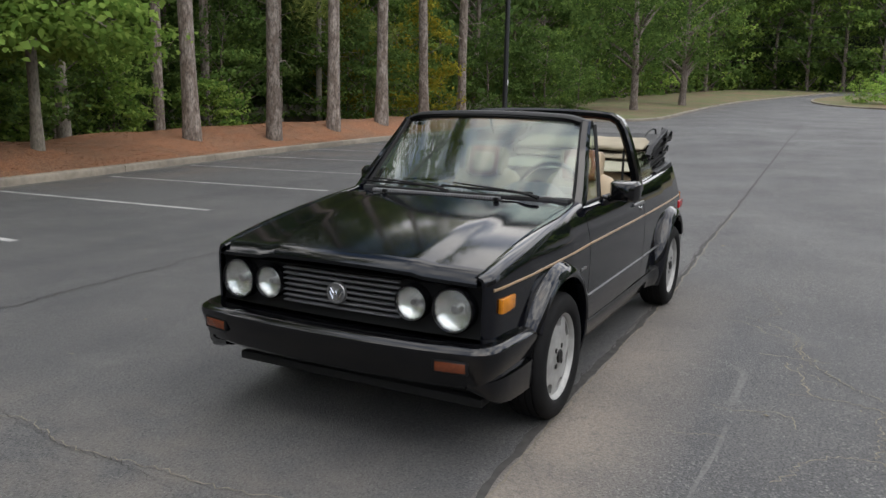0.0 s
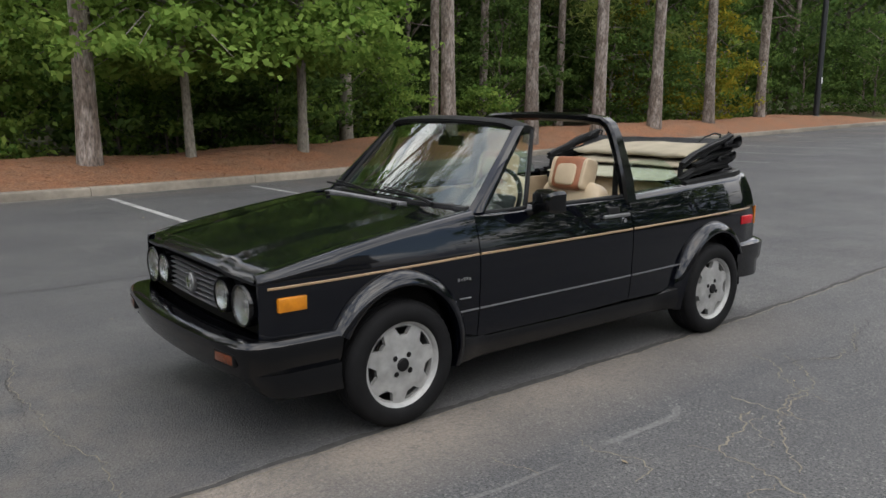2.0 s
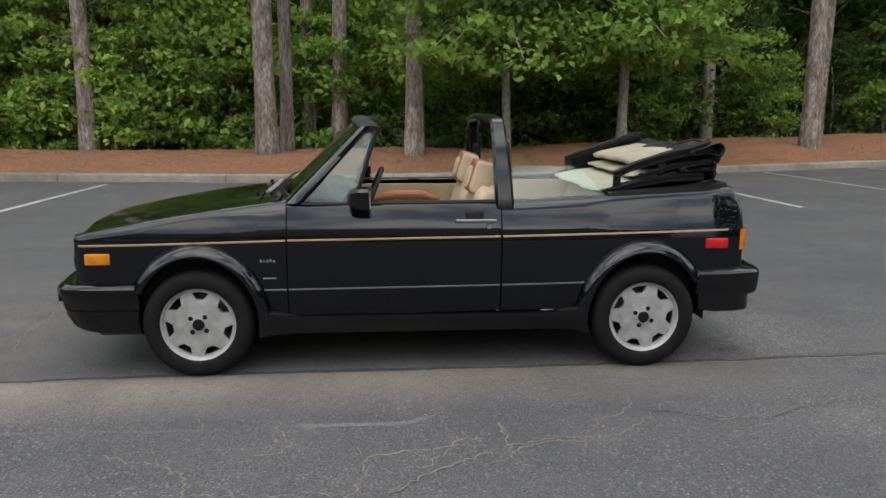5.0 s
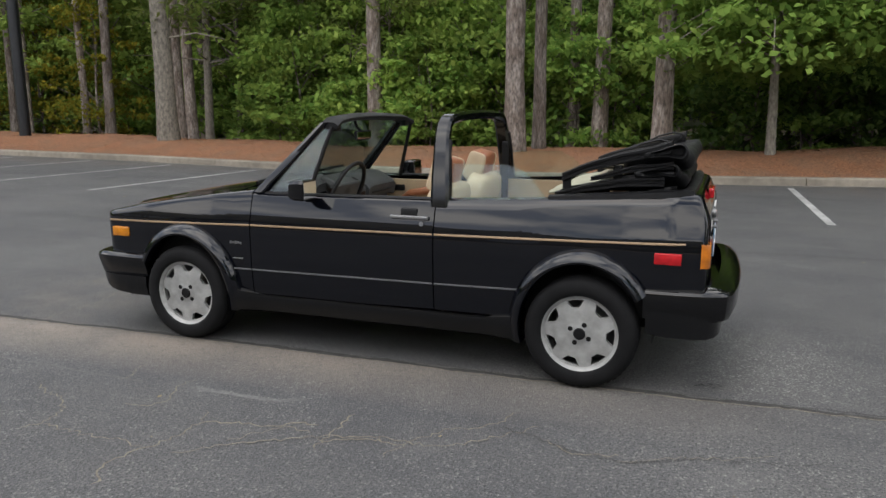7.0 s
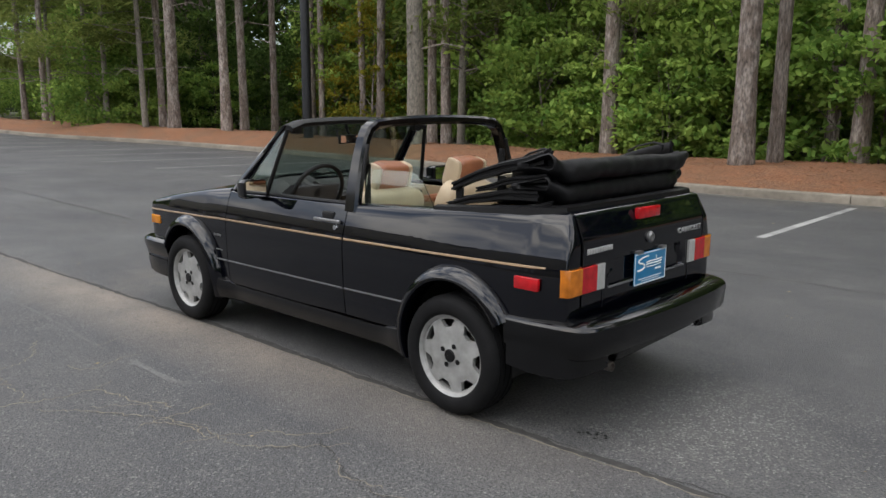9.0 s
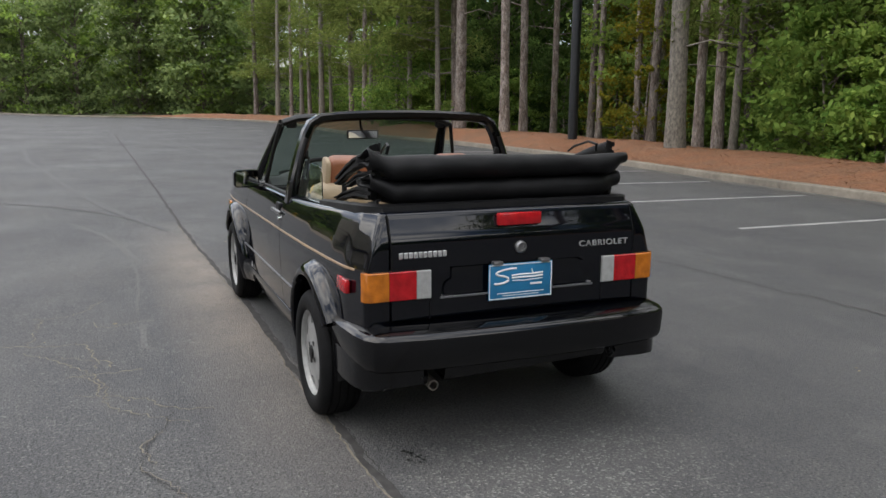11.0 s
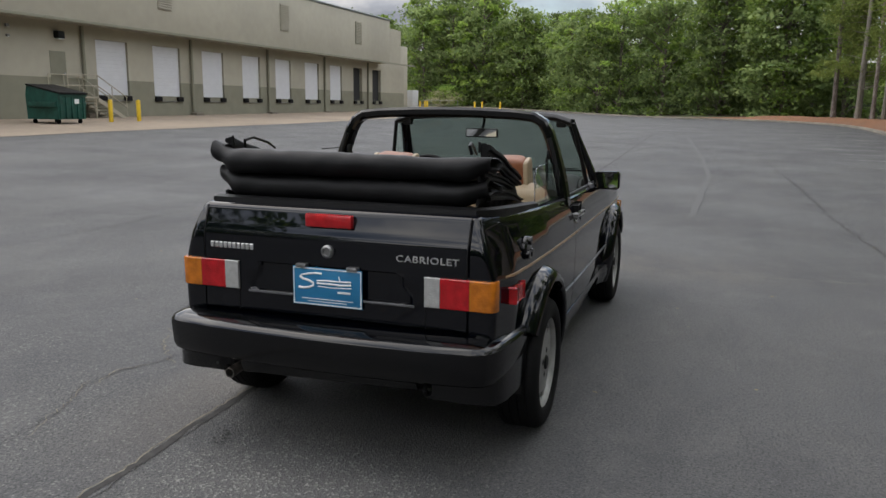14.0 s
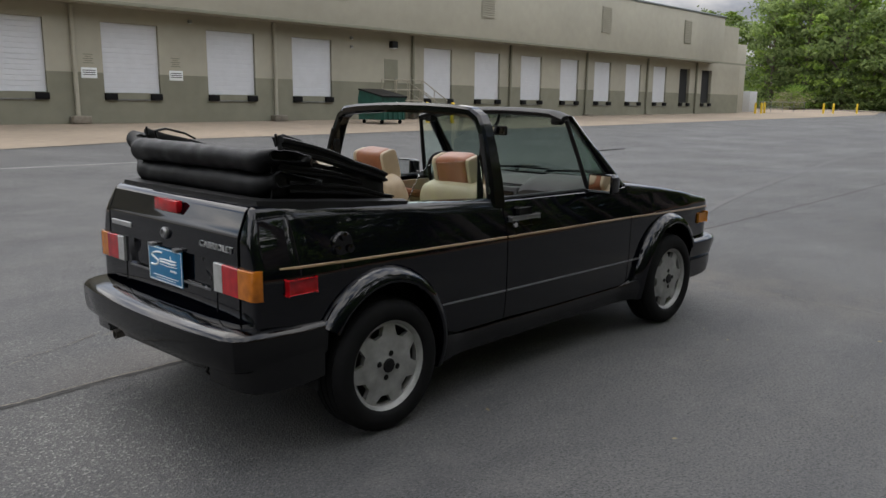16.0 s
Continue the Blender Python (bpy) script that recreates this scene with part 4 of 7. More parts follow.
STRIPE = [(-1.75, 0.763), (-1.0, 0.750), (-0.4, 0.740), (0.74, 0.727), (1.83, 0.699)]
LOWER = [(-0.88, 0.481), (-0.4, 0.474), (0.87, 0.463)]


def side_skin(s, xs, low, top, rows=12, tuck=0.0, thick=0.012):
    """An outer panel of one side between two heights; tuck turns its top edge inwards."""
    outer, inner = [], []
    for x in xs:
        zs = [lerp(low(x), top(x), (j / (rows - 1)) ** 0.9) for j in range(rows)]
        o = [Vector((x, s * half(x, z), z)) for z in zs]
        if tuck:
            y, z = half(x, zs[-1]), zs[-1]
            o += [Vector((x, s * (y - 0.012), z + 0.009)), Vector((x, s * (y - 0.03), z + 0.014)), Vector((x, s * (y - tuck), z + 0.016))]
        outer.append(o)
        inner.append([p - Vector((0, s * thick, 0.004 if k >= rows else 0)) for k, p in enumerate(o)])
    bm = bmesh.new()
    shell(bm, outer, inner)
    return bm


SEAM_F, SEAM_R = 0.735, -0.405


def tail_x(z):
    return curve([(0.50, -1.778), (0.56, -1.777), (0.66, -1.776), (0.80, -1.775), (0.865, -1.774), (0.880, -1.772), (0.890, -1.768), (0.905, -1.7615), (0.93, -1.752), (0.96, -1.7405), (0.985, -1.731)], z)


for s in (1, -1):
    # front wing
    wing_low = lambda x: max(0.33 if x > 0.9 else 0.325, arch(x, AX, 0.335, 0.375))
    xs = spread(SEAM_F + 0.003, 1.83, 46)
    bm = bmesh.new()
    outer, inner = [], []
    for x in xs:
        lo, hi = wing_low(x), curve(FENDER_TOP, x)
        lo = max(lo, 0.45) if x > AX + 0.2 else lo
        zs = [lerp(lo, hi, j / 11) for j in range(12)]
        o = [Vector((x, s * half(x, z), z)) for z in zs]
        y, z = half(x, hi), hi
        edge = 0.625 if x > 0.95 else lerp(0.64, 0.625, (x - 0.73) / 0.22)
        o += [Vector((x, s * (y - 0.008), z + 0.010)), Vector((x, s * (y - 0.022), z + 0.016)), Vector((x, s * min(edge, y - 0.03), z + 0.020))]
        outer.append(o)
        inner.append([p - Vector((0, s * 0.012, 0.005)) for p in o])
    shell(bm, outer, inner)
    wing = part("front_wing", bm, BLACK_PAINT, car)

    # door
    bm = side_skin(s, spread(SEAM_R + 0.004, SEAM_F - 0.003, 26), lambda x: 0.322 + 0.01 * smooth((0.1 - x) / 0.6), lambda x: curve(WAIST, x) - 0.004, tuck=0.045)
    door = part("door", bm, BLACK_PAINT, car)
    bm = bmesh.new()
    shell(bm, [[Vector((x, s * (half(x, z) - 0.085 - 0.03 * (z < 0.6)), z)) for z in (0.34, 0.5, 0.62, 0.70, 0.80, 0.885)] for x in spread(-0.39, 0.70, 9)],
          [[Vector((x, s * (half(x, z) - 0.06), z)) for z in (0.34, 0.5, 0.62, 0.70, 0.80, 0.885)] for x in spread(-0.39, 0.70, 9)])
    part("door_lining", bm, CREAM, door, "cream leather door lining")
    bm = bmesh.new()
    tube(bm, [(0.36, s * 0.612, 0.740), (0.27, s * 0.592, 0.790), (0.12, s * 0.588, 0.815), (-0.05, s * 0.588, 0.815), (-0.18, s * 0.612, 0.770)], [0.016, 0.026, 0.030, 0.030, 0.018], 10)
    part("armrest", bm, BROWN, door, "brown leather armrest")
    bm = bmesh.new()
    box(bm, 0.33, 0.43, s * 0.615 - 0.006, s * 0.615 + 0.006, 0.80, 0.845, 0.006)
    part("inner_door_pull", bm, MATT_BLACK, door, "small black inside door pull")
    # window seal along the door's top
    bm = bmesh.new()
    tube(bm, [(x, s * (half(x, 0.905) - 0.022), curve(WAIST, x) + 0.008) for x in spread(0.66, -0.40, 14)], 0.012, 8)
    part("window_seal", bm, MATT_BLACK, door)
    # handle: dark recess, chrome-edged pull, key barrel
    hy = half(-0.24, 0.83)
    bm = bmesh.new()
    box(bm, -0.308, -0.208, s * (hy - 0.02), s * (hy + 0.0035), 0.782, 0.872, 0.014)
    handle = part("handle", bm, MATT_BLACK, door, "black recessed door handle with a chrome pull")
    bm = bmesh.new()
    box(bm, -0.375, -0.155, s * (hy + 0.004), s * (hy + 0.022), 0.815, 0.834, 0.006)
    part("pull", bm, GREY_METAL, handle, "chrome pull")
    bm = bmesh.new()
    spin(bm, [(0.0, 0.012), (0.013, 0.012), (0.016, 0.0)], (-0.335, s * hy + s * 0.006, 0.793), s, 16)
    part("key_barrel", bm, CHROME, handle)

    # rear quarter, turning round the tail's corner
    q_low = lambda x: max(0.33, arch(x, -AX, 0.335, 0.375)) if x > -1.35 else max(0.50, arch(x, -AX, 0.335, 0.375))
    bm = bmesh.new()
    outer, inner = [], []
    side_xs = spread(SEAM_R - 0.003, -1.64, 42)
    corner_ts = [0, 1, 2, 3, 4, 5]
    for x, t in [(x, None) for x in side_xs] + [(-1.64, t) for t in corner_ts]:
        xx = x if t is None else -1.72
        lo, hi = q_low(x), curve(WAIST, xx) - 0.004
        zs = [lerp(lo, hi, j / 13) for j in range(14)]

        def spot(z, inset):
            if t is None:
                return Vector((x, s * (half(x, z) - inset), z))
            tx, yy = tail_x(z) - 0.006 + inset, half(-1.70, z) - 0.006 - inset
            q = Vector(((tx + 0.045, yy + 0.003, z), (tx + 0.022, yy, z), (tx + 0.010, yy - 0.004, z), (tx + 0.003, yy - 0.013, z), (tx + 0.001, yy - 0.030, z), (tx, 0.574, z))[t])
            return Vector((q.x, s * q.y, q.z))
        o = [spot(z, 0.0) for z in zs]
        for inset, up in ((0.010, 0.009), (0.026, 0.014), (0.070, 0.016)):
            p = spot(hi, inset)
            o.append(p + Vector((0, 0, up)))
        outer.append(o)
        inner.append([spot(z, 0.012) for z in zs] + [p - Vector((0, 0, 0.012)) for p in o[14:]])
    shell(bm, outer, inner)
    quarter = part("rear_quarter_panel", bm, BLACK_PAINT, car)

    # gold pinstripe and lower trim line, on wing, door and quarter
    for owner, a, b in ((wing, SEAM_F + 0.006, 1.80), (door, SEAM_R + 0.008, SEAM_F - 0.006), (quarter, -1.74, SEAM_R - 0.006)):
        for keys, w, out_, mat, name, label in ((STRIPE, 0.0055, 0.0025, GOLD_LINE, "pinstripe", "thin gold pinstripe"), (LOWER, 0.0045, 0.006, SILVER_LINE, "trim_strip", "thin grey trim strip")):
            lo, hi = a, b
            if keys is LOWER:
                lo, hi = max(lo, -0.87), min(hi, 0.87)
            if hi <= lo:
                continue
            bm = bmesh.new()
            rows, back = [], []
            for x in spread(lo, hi, 22):
                z = curve(keys, x)
                rows.append([Vector((x, s * (half(x, z + d) + out_ * k), z + d)) for d, k in ((-w, 0.2), (-w * 0.6, 1), (w * 0.6, 1), (w, 0.2))])
                back.append([p - Vector((0, s * 0.006, 0)) for p in rows[-1]])
            shell(bm, rows, back)
            part(name, bm, mat, owner, label)

    # sill
    bm = bmesh.new()
    rows = []
    for x in spread(0.885, -0.885, 30):
        out_ = 0.040 * smooth((abs(x) - 0.66) / 0.22)
        rows.append([Vector((x, s * (y + out_ * (y > 0.65)), z + 0.6 * out_ * (z > 0.31))) for y, z in ((0.60, 0.195), (0.655, 0.197), (0.690, 0.215), (0.708, 0.265), (0.712, 0.300), (0.708, 0.316), (0.690, 0.326), (0.60, 0.330))])
    loft(bm, rows)
    part("sill", bm, BLACK_PLASTIC, car, "satin black plastic sill")

    # dark jambs behind the door's two gaps
    for x in (SEAM_F, SEAM_R):
        bm = bmesh.new()
        quads(bm, [[Vector((x + d, s * (half(x, z) - 0.020), z)) for z in spread(0.33, 0.895, 12)] for d in (-0.03, 0.03)])
        bmesh.ops.solidify(bm, geom=bm.faces[:], thickness=0.006)
        part("door_jamb", bm, MATT_BLACK, car)

    # wheel-arch flares and the dark wells behind them
    for cx, ends, nm in ((AX, (28, 192), "front"), (-AX, (-14, 148), "rear")):
        bm = bmesh.new()
        rows, back = [], []
        for a in spread(radians(ends[0]), radians(ends[1]), 44):
            c, sn = math.cos(a), math.sin(a)
            pts = []
            for k, (ra, rb, dy) in enumerate(((0.405, 0.428, 0.0), (0.398, 0.420, 0.018), (0.385, 0.408, 0.040), (0.368, 0.392, 0.054), (0.348, 0.372, 0.060), (0.338, 0.362, 0.056), (0.334, 0.358, 0.035), (0.334, 0.358, -0.03))):
                x, z = cx + ra * c * 0.94, WHEEL_Z + rb * sn
                z = max(z, 0.20)
                pts.append(Vector((x, s * (half(min(max(x, -1.72), 1.78), z) + dy), z)))
            rows.append(pts)
            back.append([p - Vector((0, s * 0.014, 0.0)) for p in pts])
        shell(bm, rows, back)
        part("wheel_arch_flare", bm, BLACK_PAINT, car, "glossy black wheel-arch flare")
        bm = bmesh.new()
        rows = []
        for y in (0.724, 0.55, 0.42):
            rows.append([Vector((cx + 0.350 * math.cos(a), s * y, WHEEL_Z + 0.384 * math.sin(a))) for a in spread(radians(-4), radians(184), 24)])
        quads(bm, rows)
        bm.faces.new([bm.verts.new(p) for p in rows[-1]])
        part("wheel_well", bm, UNDERSIDE, car)

    # side marker lamps
    for x0, x1, z0, z1, mat, label in ((1.640, 1.768, 0.602, 0.662, AMBER, "amber side marker lamp"), (-1.668, -1.540, 0.662, 0.718, RED, "red side marker lamp")):
        y = half((x0 + x1) / 2, 0.64)
        bm = bmesh.new()
        box(bm, x0, x1, s * (y - 0.01), s * (y + 0.012), z0, z1, 0.006, m=None)
        lamp = part("side_marker_lamp", bm, mat, car, label)

    # door mirror
    bm = bmesh.new()
    mx = 0.335
    rings = []
    for dx, k in ((0.075, 0.45), (0.062, 0.78), (0.03, 0.97), (-0.02, 1.0), (-0.034, 0.97)):
        rings.append([Vector((mx + dx, s * (0.782 + 0.078 * k * cx_), 0.955 + 0.055 * k * cz_)) for cx_, cz_ in ((-1, -0.7), (-0.8, -1), (0.8, -1), (1, -0.75), (1, 0.7), (0.8, 1), (-0.8, 1), (-1, 0.8))])
    loft(bm, rings)
    door_mirror = part("door_mirror", bm, BLACK_PLASTIC, car, "black door mirror")
    bm = bmesh.new()
    box(bm, mx - 0.041, mx - 0.036, s * 0.782 - 0.066, s * 0.782 + 0.066, 0.910, 1.000, m=Matrix.Translation((mx - 0.038, 0, 0.955)) @ Matrix.Rotation(radians(4 if s < 0 else 1), 4, "Y") @ Matrix.Translation((0.038 - mx, 0, -0.955)))
    part("mirror_glass", bm, MIRROR, door_mirror, "mirror glass")
    bm = bmesh.new()
    tube(bm, [(mx + 0.02, s * 0.74, 0.925), (mx + 0.02, s * 0.70, 0.905), (mx + 0.03, s * 0.672, 0.90)], [0.026, 0.024, 0.034], 10)
    part("mirror_arm", bm, BLACK_PLASTIC, door_mirror)

    # windscreen pillar
    bm = bmesh.new()
    rings = []
    for t in spread(0, 1, 9):
        x, y, z = lerp(0.70, 0.318, t), lerp(0.652, 0.548, smooth(t) * 0.3 + t * 0.7), lerp(0.915, 1.315, t)
        wx, wy = lerp(0.050, 0.032, t), lerp(0.026, 0.022, t)
        rings.append([Vector((x + wx * a, s * (y + wy * b), z)) for a, b in ((1, -0.6), (0.7, 0.6), (0, 1), (-0.7, 0.8), (-1, 0), (-0.7, -0.9), (0.3, -1))])
    loft(bm, rings)
    part("windscreen_pillar", bm, BLACK_PAINT, car)
    # front quarter-light: post and glass
    bm = bmesh.new()
    tube(bm, [(0.385, s * 0.655, 0.90), (0.325, s * 0.617, 1.09), (0.262, s * 0.572, 1.292)], [0.014, 0.012, 0.012], 8)
    ql = part("quarter_light", bm, MATT_BLACK, car, "fixed front quarter-light with a black post")
    bm = bmesh.new()
    prism(bm, [(0.655, 0.915), (0.395, 0.915), (0.275, 1.275), (0.312, 1.285)], lambda u, v, w: Vector((u, s * (0.652 - (v - 0.915) * 0.225 - w), v)), 0.005)
    g = part("pane", bm, GLASS, ql)
    g.visible_shadow = False
    # rear side glass, wound part-way up
    bm = bmesh.new()
    prism(bm, [(-0.475, 0.90), (-0.475, 1.108), (-0.80, 1.108), (-0.88, 1.07), (-0.98, 0.955), (-0.98, 0.91)], lambda u, v, w: Vector((u, s * (0.640 - (v - 0.915) * 0.22 - w), v)), 0.005)
    g = part("rear_side_window", bm, GLASS, car, "half-lowered rear side window")
    g.visible_shadow = False
    # inner side trim of the rear
    bm = bmesh.new()
    shell(bm, [[Vector((x, s * (half(x, z) - 0.10), z)) for z in spread(lerp(0.35, 0.72, smooth((-x - 0.6) / 0.2)), 0.915, 4)] for x in spread(-0.42, -1.25, 12)],
          [[Vector((x, s * (half(x, z) - 0.075), z)) for z in spread(lerp(0.35, 0.72, smooth((-x - 0.6) / 0.2)), 0.915, 4)] for x in spread(-0.42, -1.25, 12)])
    part("rear_side_lining", bm, CREAM, car, "cream leather side lining")

# bonnet
bm = bmesh.new()
rows, back = [], []
for i, u in enumerate(spread(0, 1, 26)):
    row = []
    for v in [k / 14 for k in range(-14, 15)]:
        y = 0.622 * v
        front = 1.872 - 0.040 * v * v
        rear = 0.905 - 0.02 * v * v
        x = lerp(rear, front, u)
        z = curve(FENDER_TOP, min(x, 1.85)) + 0.018 + 0.026 * (1 - v * v) * (0.6 + 0.4 * u) + 0.0075 * smooth((0.44 - 0.07 * u - abs(y)) / 0.016)
        z -= 0.028 * smooth((u - 0.965) / 0.035)
        row.append(Vector((x, y, z)))
    rows.append(row)
    back.append([p - Vector((0.0, 0, 0.014)) for p in row])
shell(bm, rows, back)
bonnet = part("bonnet", bm, BONNET_PAINT, car, "dulled black bonnet")

# scuttle with its air grille, washer jets and wipers
bm = bmesh.new()
rows, back = [], []
for i, u in enumerate(spread(0, 1, 5)):
    row = []
    for v in [k / 12 for k in range(-12, 13)]:
        x = lerp(0.905 - 0.02 * v * v - 0.004, 0.80 - 0.10 * v * v, u)
        z = curve(FENDER_TOP, 0.90) + 0.018 + 0.020 * (1 - v * v) + 0.012 * u
        row.append(Vector((x, 0.64 * v, z - 0.004)))
    rows.append(row)
    back.append([p - Vector((0, 0, 0.03)) for p in row])
shell(bm, rows, back)
scuttle = part("scuttle", bm, BLACK_PAINT, car)
for y in spread(-0.44, 0.28, 48):
    bm = bmesh.new()
    box(bm, 0.842, 0.892, y - 0.0045, y + 0.0045, 0.925, 0.938, 0.001, 1)
    part("grille_slat", bm, GRILLE_GREY, scuttle)
for y in (-0.34, 0.30):
    bm = bmesh.new()
    box(bm, 0.925, 0.945, y - 0.012, y + 0.012, 0.925, 0.945, 0.004)
    part("washer_jet", bm, MATT_BLACK, bonnet)
for y0, y1 in ((-0.02, -0.52), (0.48, -0.02)):
    bm = bmesh.new()
    tube(bm, [(0.835, y0, 0.945), (0.83, lerp(y0, y1, 0.1), 0.957), (0.800, lerp(y0, y1, 0.55), 0.975), (0.772, y1, 0.985)], [0.012, 0.008, 0.006, 0.004], 6)
    wiper = part("wiper", bm, MATT_BLACK, car, "black windscreen wiper")
    bm = bmesh.new()
    tube(bm, [(0.815 - 0.03 * abs(k - 0.5), lerp(y0 - 0.04, y1 - 0.05, k), 0.962 + 0.008 * k) for k in spread(0, 1, 8)], 0.006, 6)
    part("wiper_blade", bm, RUBBER, wiper)

# windscreen and header
GL = lambda v, t: Vector((lerp(0.815 - 0.135 * v * v, 0.395 - 0.06 * v * v, t), v * lerp(0.615, 0.530, t), lerp(0.930 - 0.010 * v * v, 1.330 - 0.022 * v * v, t)))
bm = bmesh.new()
rows = [[GL(v, t) for v in [k / 12 for k in range(-12, 13)]] for t in spread(0, 1, 10)]
shell(bm, rows, [[p - Vector((0.004, 0, 0.003)) for p in r] for r in rows])
windscreen = part("windscreen", bm, SCREEN_GLASS, car, "raked windscreen, reflecting the sky")
windscreen.visible_shadow = False
for t, r, nm in ((-0.005, 0.017, "lower_seal"), (1.0, 0.012, "upper_seal")):
    bm = bmesh.new()
    tube(bm, [GL(k / 12, t) + Vector((0.004, 0, 0.002)) for k in range(-12, 13)], r, 8)
    part(nm, bm, MATT_BLACK, windscreen)
for v in (-1, 1):
    bm = bmesh.new()
    tube(bm, [GL(v, t) + Vector((0.004, 0, 0.002)) for t in spread(0, 1, 8)], 0.013, 8)
    part("side_seal", bm, MATT_BLACK, windscreen)
bm = bmesh.new()
rings = []
for v in [k / 12 for k in range(-12, 13)]:
    p = GL(v, 1.03) * 1.0
    p.y = v * 0.56
    drop = 0.022 * max(0, abs(v) - 0.82) / 0.18
    rings.append([p + Vector((a, 0, b - drop)) for a, b in ((0.018, -0.020), (0.028, 0.0), (0.012, 0.014), (-0.03, 0.020), (-0.07, 0.016), (-0.095, 0.0), (-0.09, -0.018), (-0.04, -0.026))])
loft(bm, rings)
header = part("windscreen_header", bm, MATT_BLACK, car, "black windscreen header rail")
for s in (1, -1):
    bm = bmesh.new()
    box(bm, 0.255, 0.305, s * 0.50 - 0.03, s * 0.50 + 0.03, 1.265, 1.315, 0.01)
    part("roof_catch", bm, MATT_BLACK, header)
bm = bmesh.new()
box(bm, 0.335, 0.352, -0.108 + 0.02, 0.108 + 0.02, 1.192, 1.250, 0.012, m=None)
im = part("inside_mirror", bm, MATT_BLACK, car, "inside rear-view mirror")
bm = bmesh.new()
box(bm, 0.331, 0.3345, -0.098 + 0.02, 0.098 + 0.02, 1.199, 1.243)
part("mirror_glass", bm, MIRROR, im, "mirror glass")
bm = bmesh.new()
tube(bm, [(0.348, 0.02, 1.235), (0.385, 0.02, 1.275), (0.40, 0.02, 1.32)], 0.009, 8)
part("mirror_stalk", bm, MATT_BLACK, im)

# nose: grille panel, slats, lamps
bm = bmesh.new()
rows, back = [], []
for y in spread(-0.655, 0.655, 31):
    bow = 0.025 * (1 - (y / 0.655) ** 2)
    rows.append([Vector((x + bow, y, z)) for x, z in ((1.80, 0.50), (1.795, 0.52), (1.790, 0.60), (1.790, 0.68), (1.795, 0.700), (1.83, 0.712))])
    back.append([p - Vector((0.03, 0, 0)) for p in rows[-1]])
shell(bm, rows, back)
grille = part("grille", bm, MATT_BLACK, car, "black slatted grille between four round headlamps")
for z in spread(0.548, 0.690, 7):
    bm = bmesh.new()
    rows = []
    for y in spread(-0.285, 0.285, 13):
        x = 1.806 + 0.025 * (1 - (y / 0.655) ** 2)
        rows.append([Vector((x + a, y, z + b)) for a, b in ((-0.012, -0.0035), (0.012, -0.003), (0.015, 0.0022), (-0.012, 0.0035))])
    loft(bm, rows)
    part("slat", bm, GRILLE_GREY, grille)
for s in (1, -1):
    for y, z, r, nm in ((0.530, 0.612, 0.082, "outer"), (0.352, 0.620, 0.066, "inner")):
        x0 = 1.824 + 0.022 * (1 - (y / 0.655) ** 2)

        def turned(profile, n=40):
            b = bmesh.new()
            quads(b, [[Vector((x0 + d, s * y + q * math.cos(2 * math.pi * k / n), z + q * math.sin(2 * math.pi * k / n))) for q, d in profile] for k in range(n)], close_u=True)
            return b
        lamp = part("headlamp", turned([(r * 1.10, -0.03), (r * 1.10, 0.012), (r * 1.06, 0.020), (r * 1.0, 0.018), (r * 0.97, 0.008)]), BLACK_PLASTIC, car, "round headlamp in a black ring")
        part("reflector", turned([(r * 0.985, 0.004), (r * 0.85, -0.006), (r * 0.5, -0.018), (0.0005, -0.023)]), REFLECTOR, lamp)
        lens = part("lens", turned([(r * 0.99, 0.006), (r * 0.97, 0.016), (r * 0.8, 0.022), (r * 0.45, 0.027), (0.0005, 0.029), (0.0005, 0.026), (r * 0.45, 0.024), (r * 0.8, 0.019), (r * 0.96, 0.010)]), LAMP_GLASS, lamp, "ribbed clear lens")
        lens.visible_shadow = False
        part("bulb_shield", turned([(r * 0.20, -0.024), (r * 0.18, -0.004), (0.0005, -0.002)], 16), GREY_METAL, lamp)
bm = bmesh.new()
quads(bm, [[Vector((1.850 + d, 0.0 + q * math.cos(2 * math.pi * k / 32), 0.615 + q * math.sin(2 * math.pi * k / 32))) for q, d in ((0.046, -0.01), (0.046, 0.006), (0.043, 0.010), (0.038, 0.010), (0.037, 0.003), (0.0005, 0.003))] for k in range(32)], close_u=True)
badge = part("round_badge", bm, GREY_METAL, grille, "round chrome badge")
for pts in (((-0.026, 0.020), (-0.008, -0.004)), ((0.026, 0.020), (0.008, -0.004)), ((-0.030, 0.006), (-0.014, -0.024)), ((0.030, 0.006), (0.014, -0.024)), ((-0.008, -0.006), (0.0, 0.010)), ((0.008, -0.006), (0.0, 0.010))):
    bm = bmesh.new()
    tube(bm, [(1.857, pts[0][0], 0.615 + pts[0][1]), (1.857, pts[1][0], 0.615 + pts[1][1])], 0.0042, 6)
    part("badge_bar", bm, CHROME, badge)
# lower front panel and spoiler
bm = bmesh.new()
rows = []
for y in spread(-0.69, 0.69, 17):
    b = 0.05 * (1 - (y / 0.69) ** 2)
    rows.append([Vector((x + b, y, z)) for x, z in ((1.60, 0.48), (1.78, 0.48), (1.80, 0.345), (1.68, 0.250), (1.60, 0.238), (1.56, 0.30))])
loft(bm, rows)
part("front_spoiler", bm, BLACK_PLASTIC, car, "black front spoiler under the bumper")


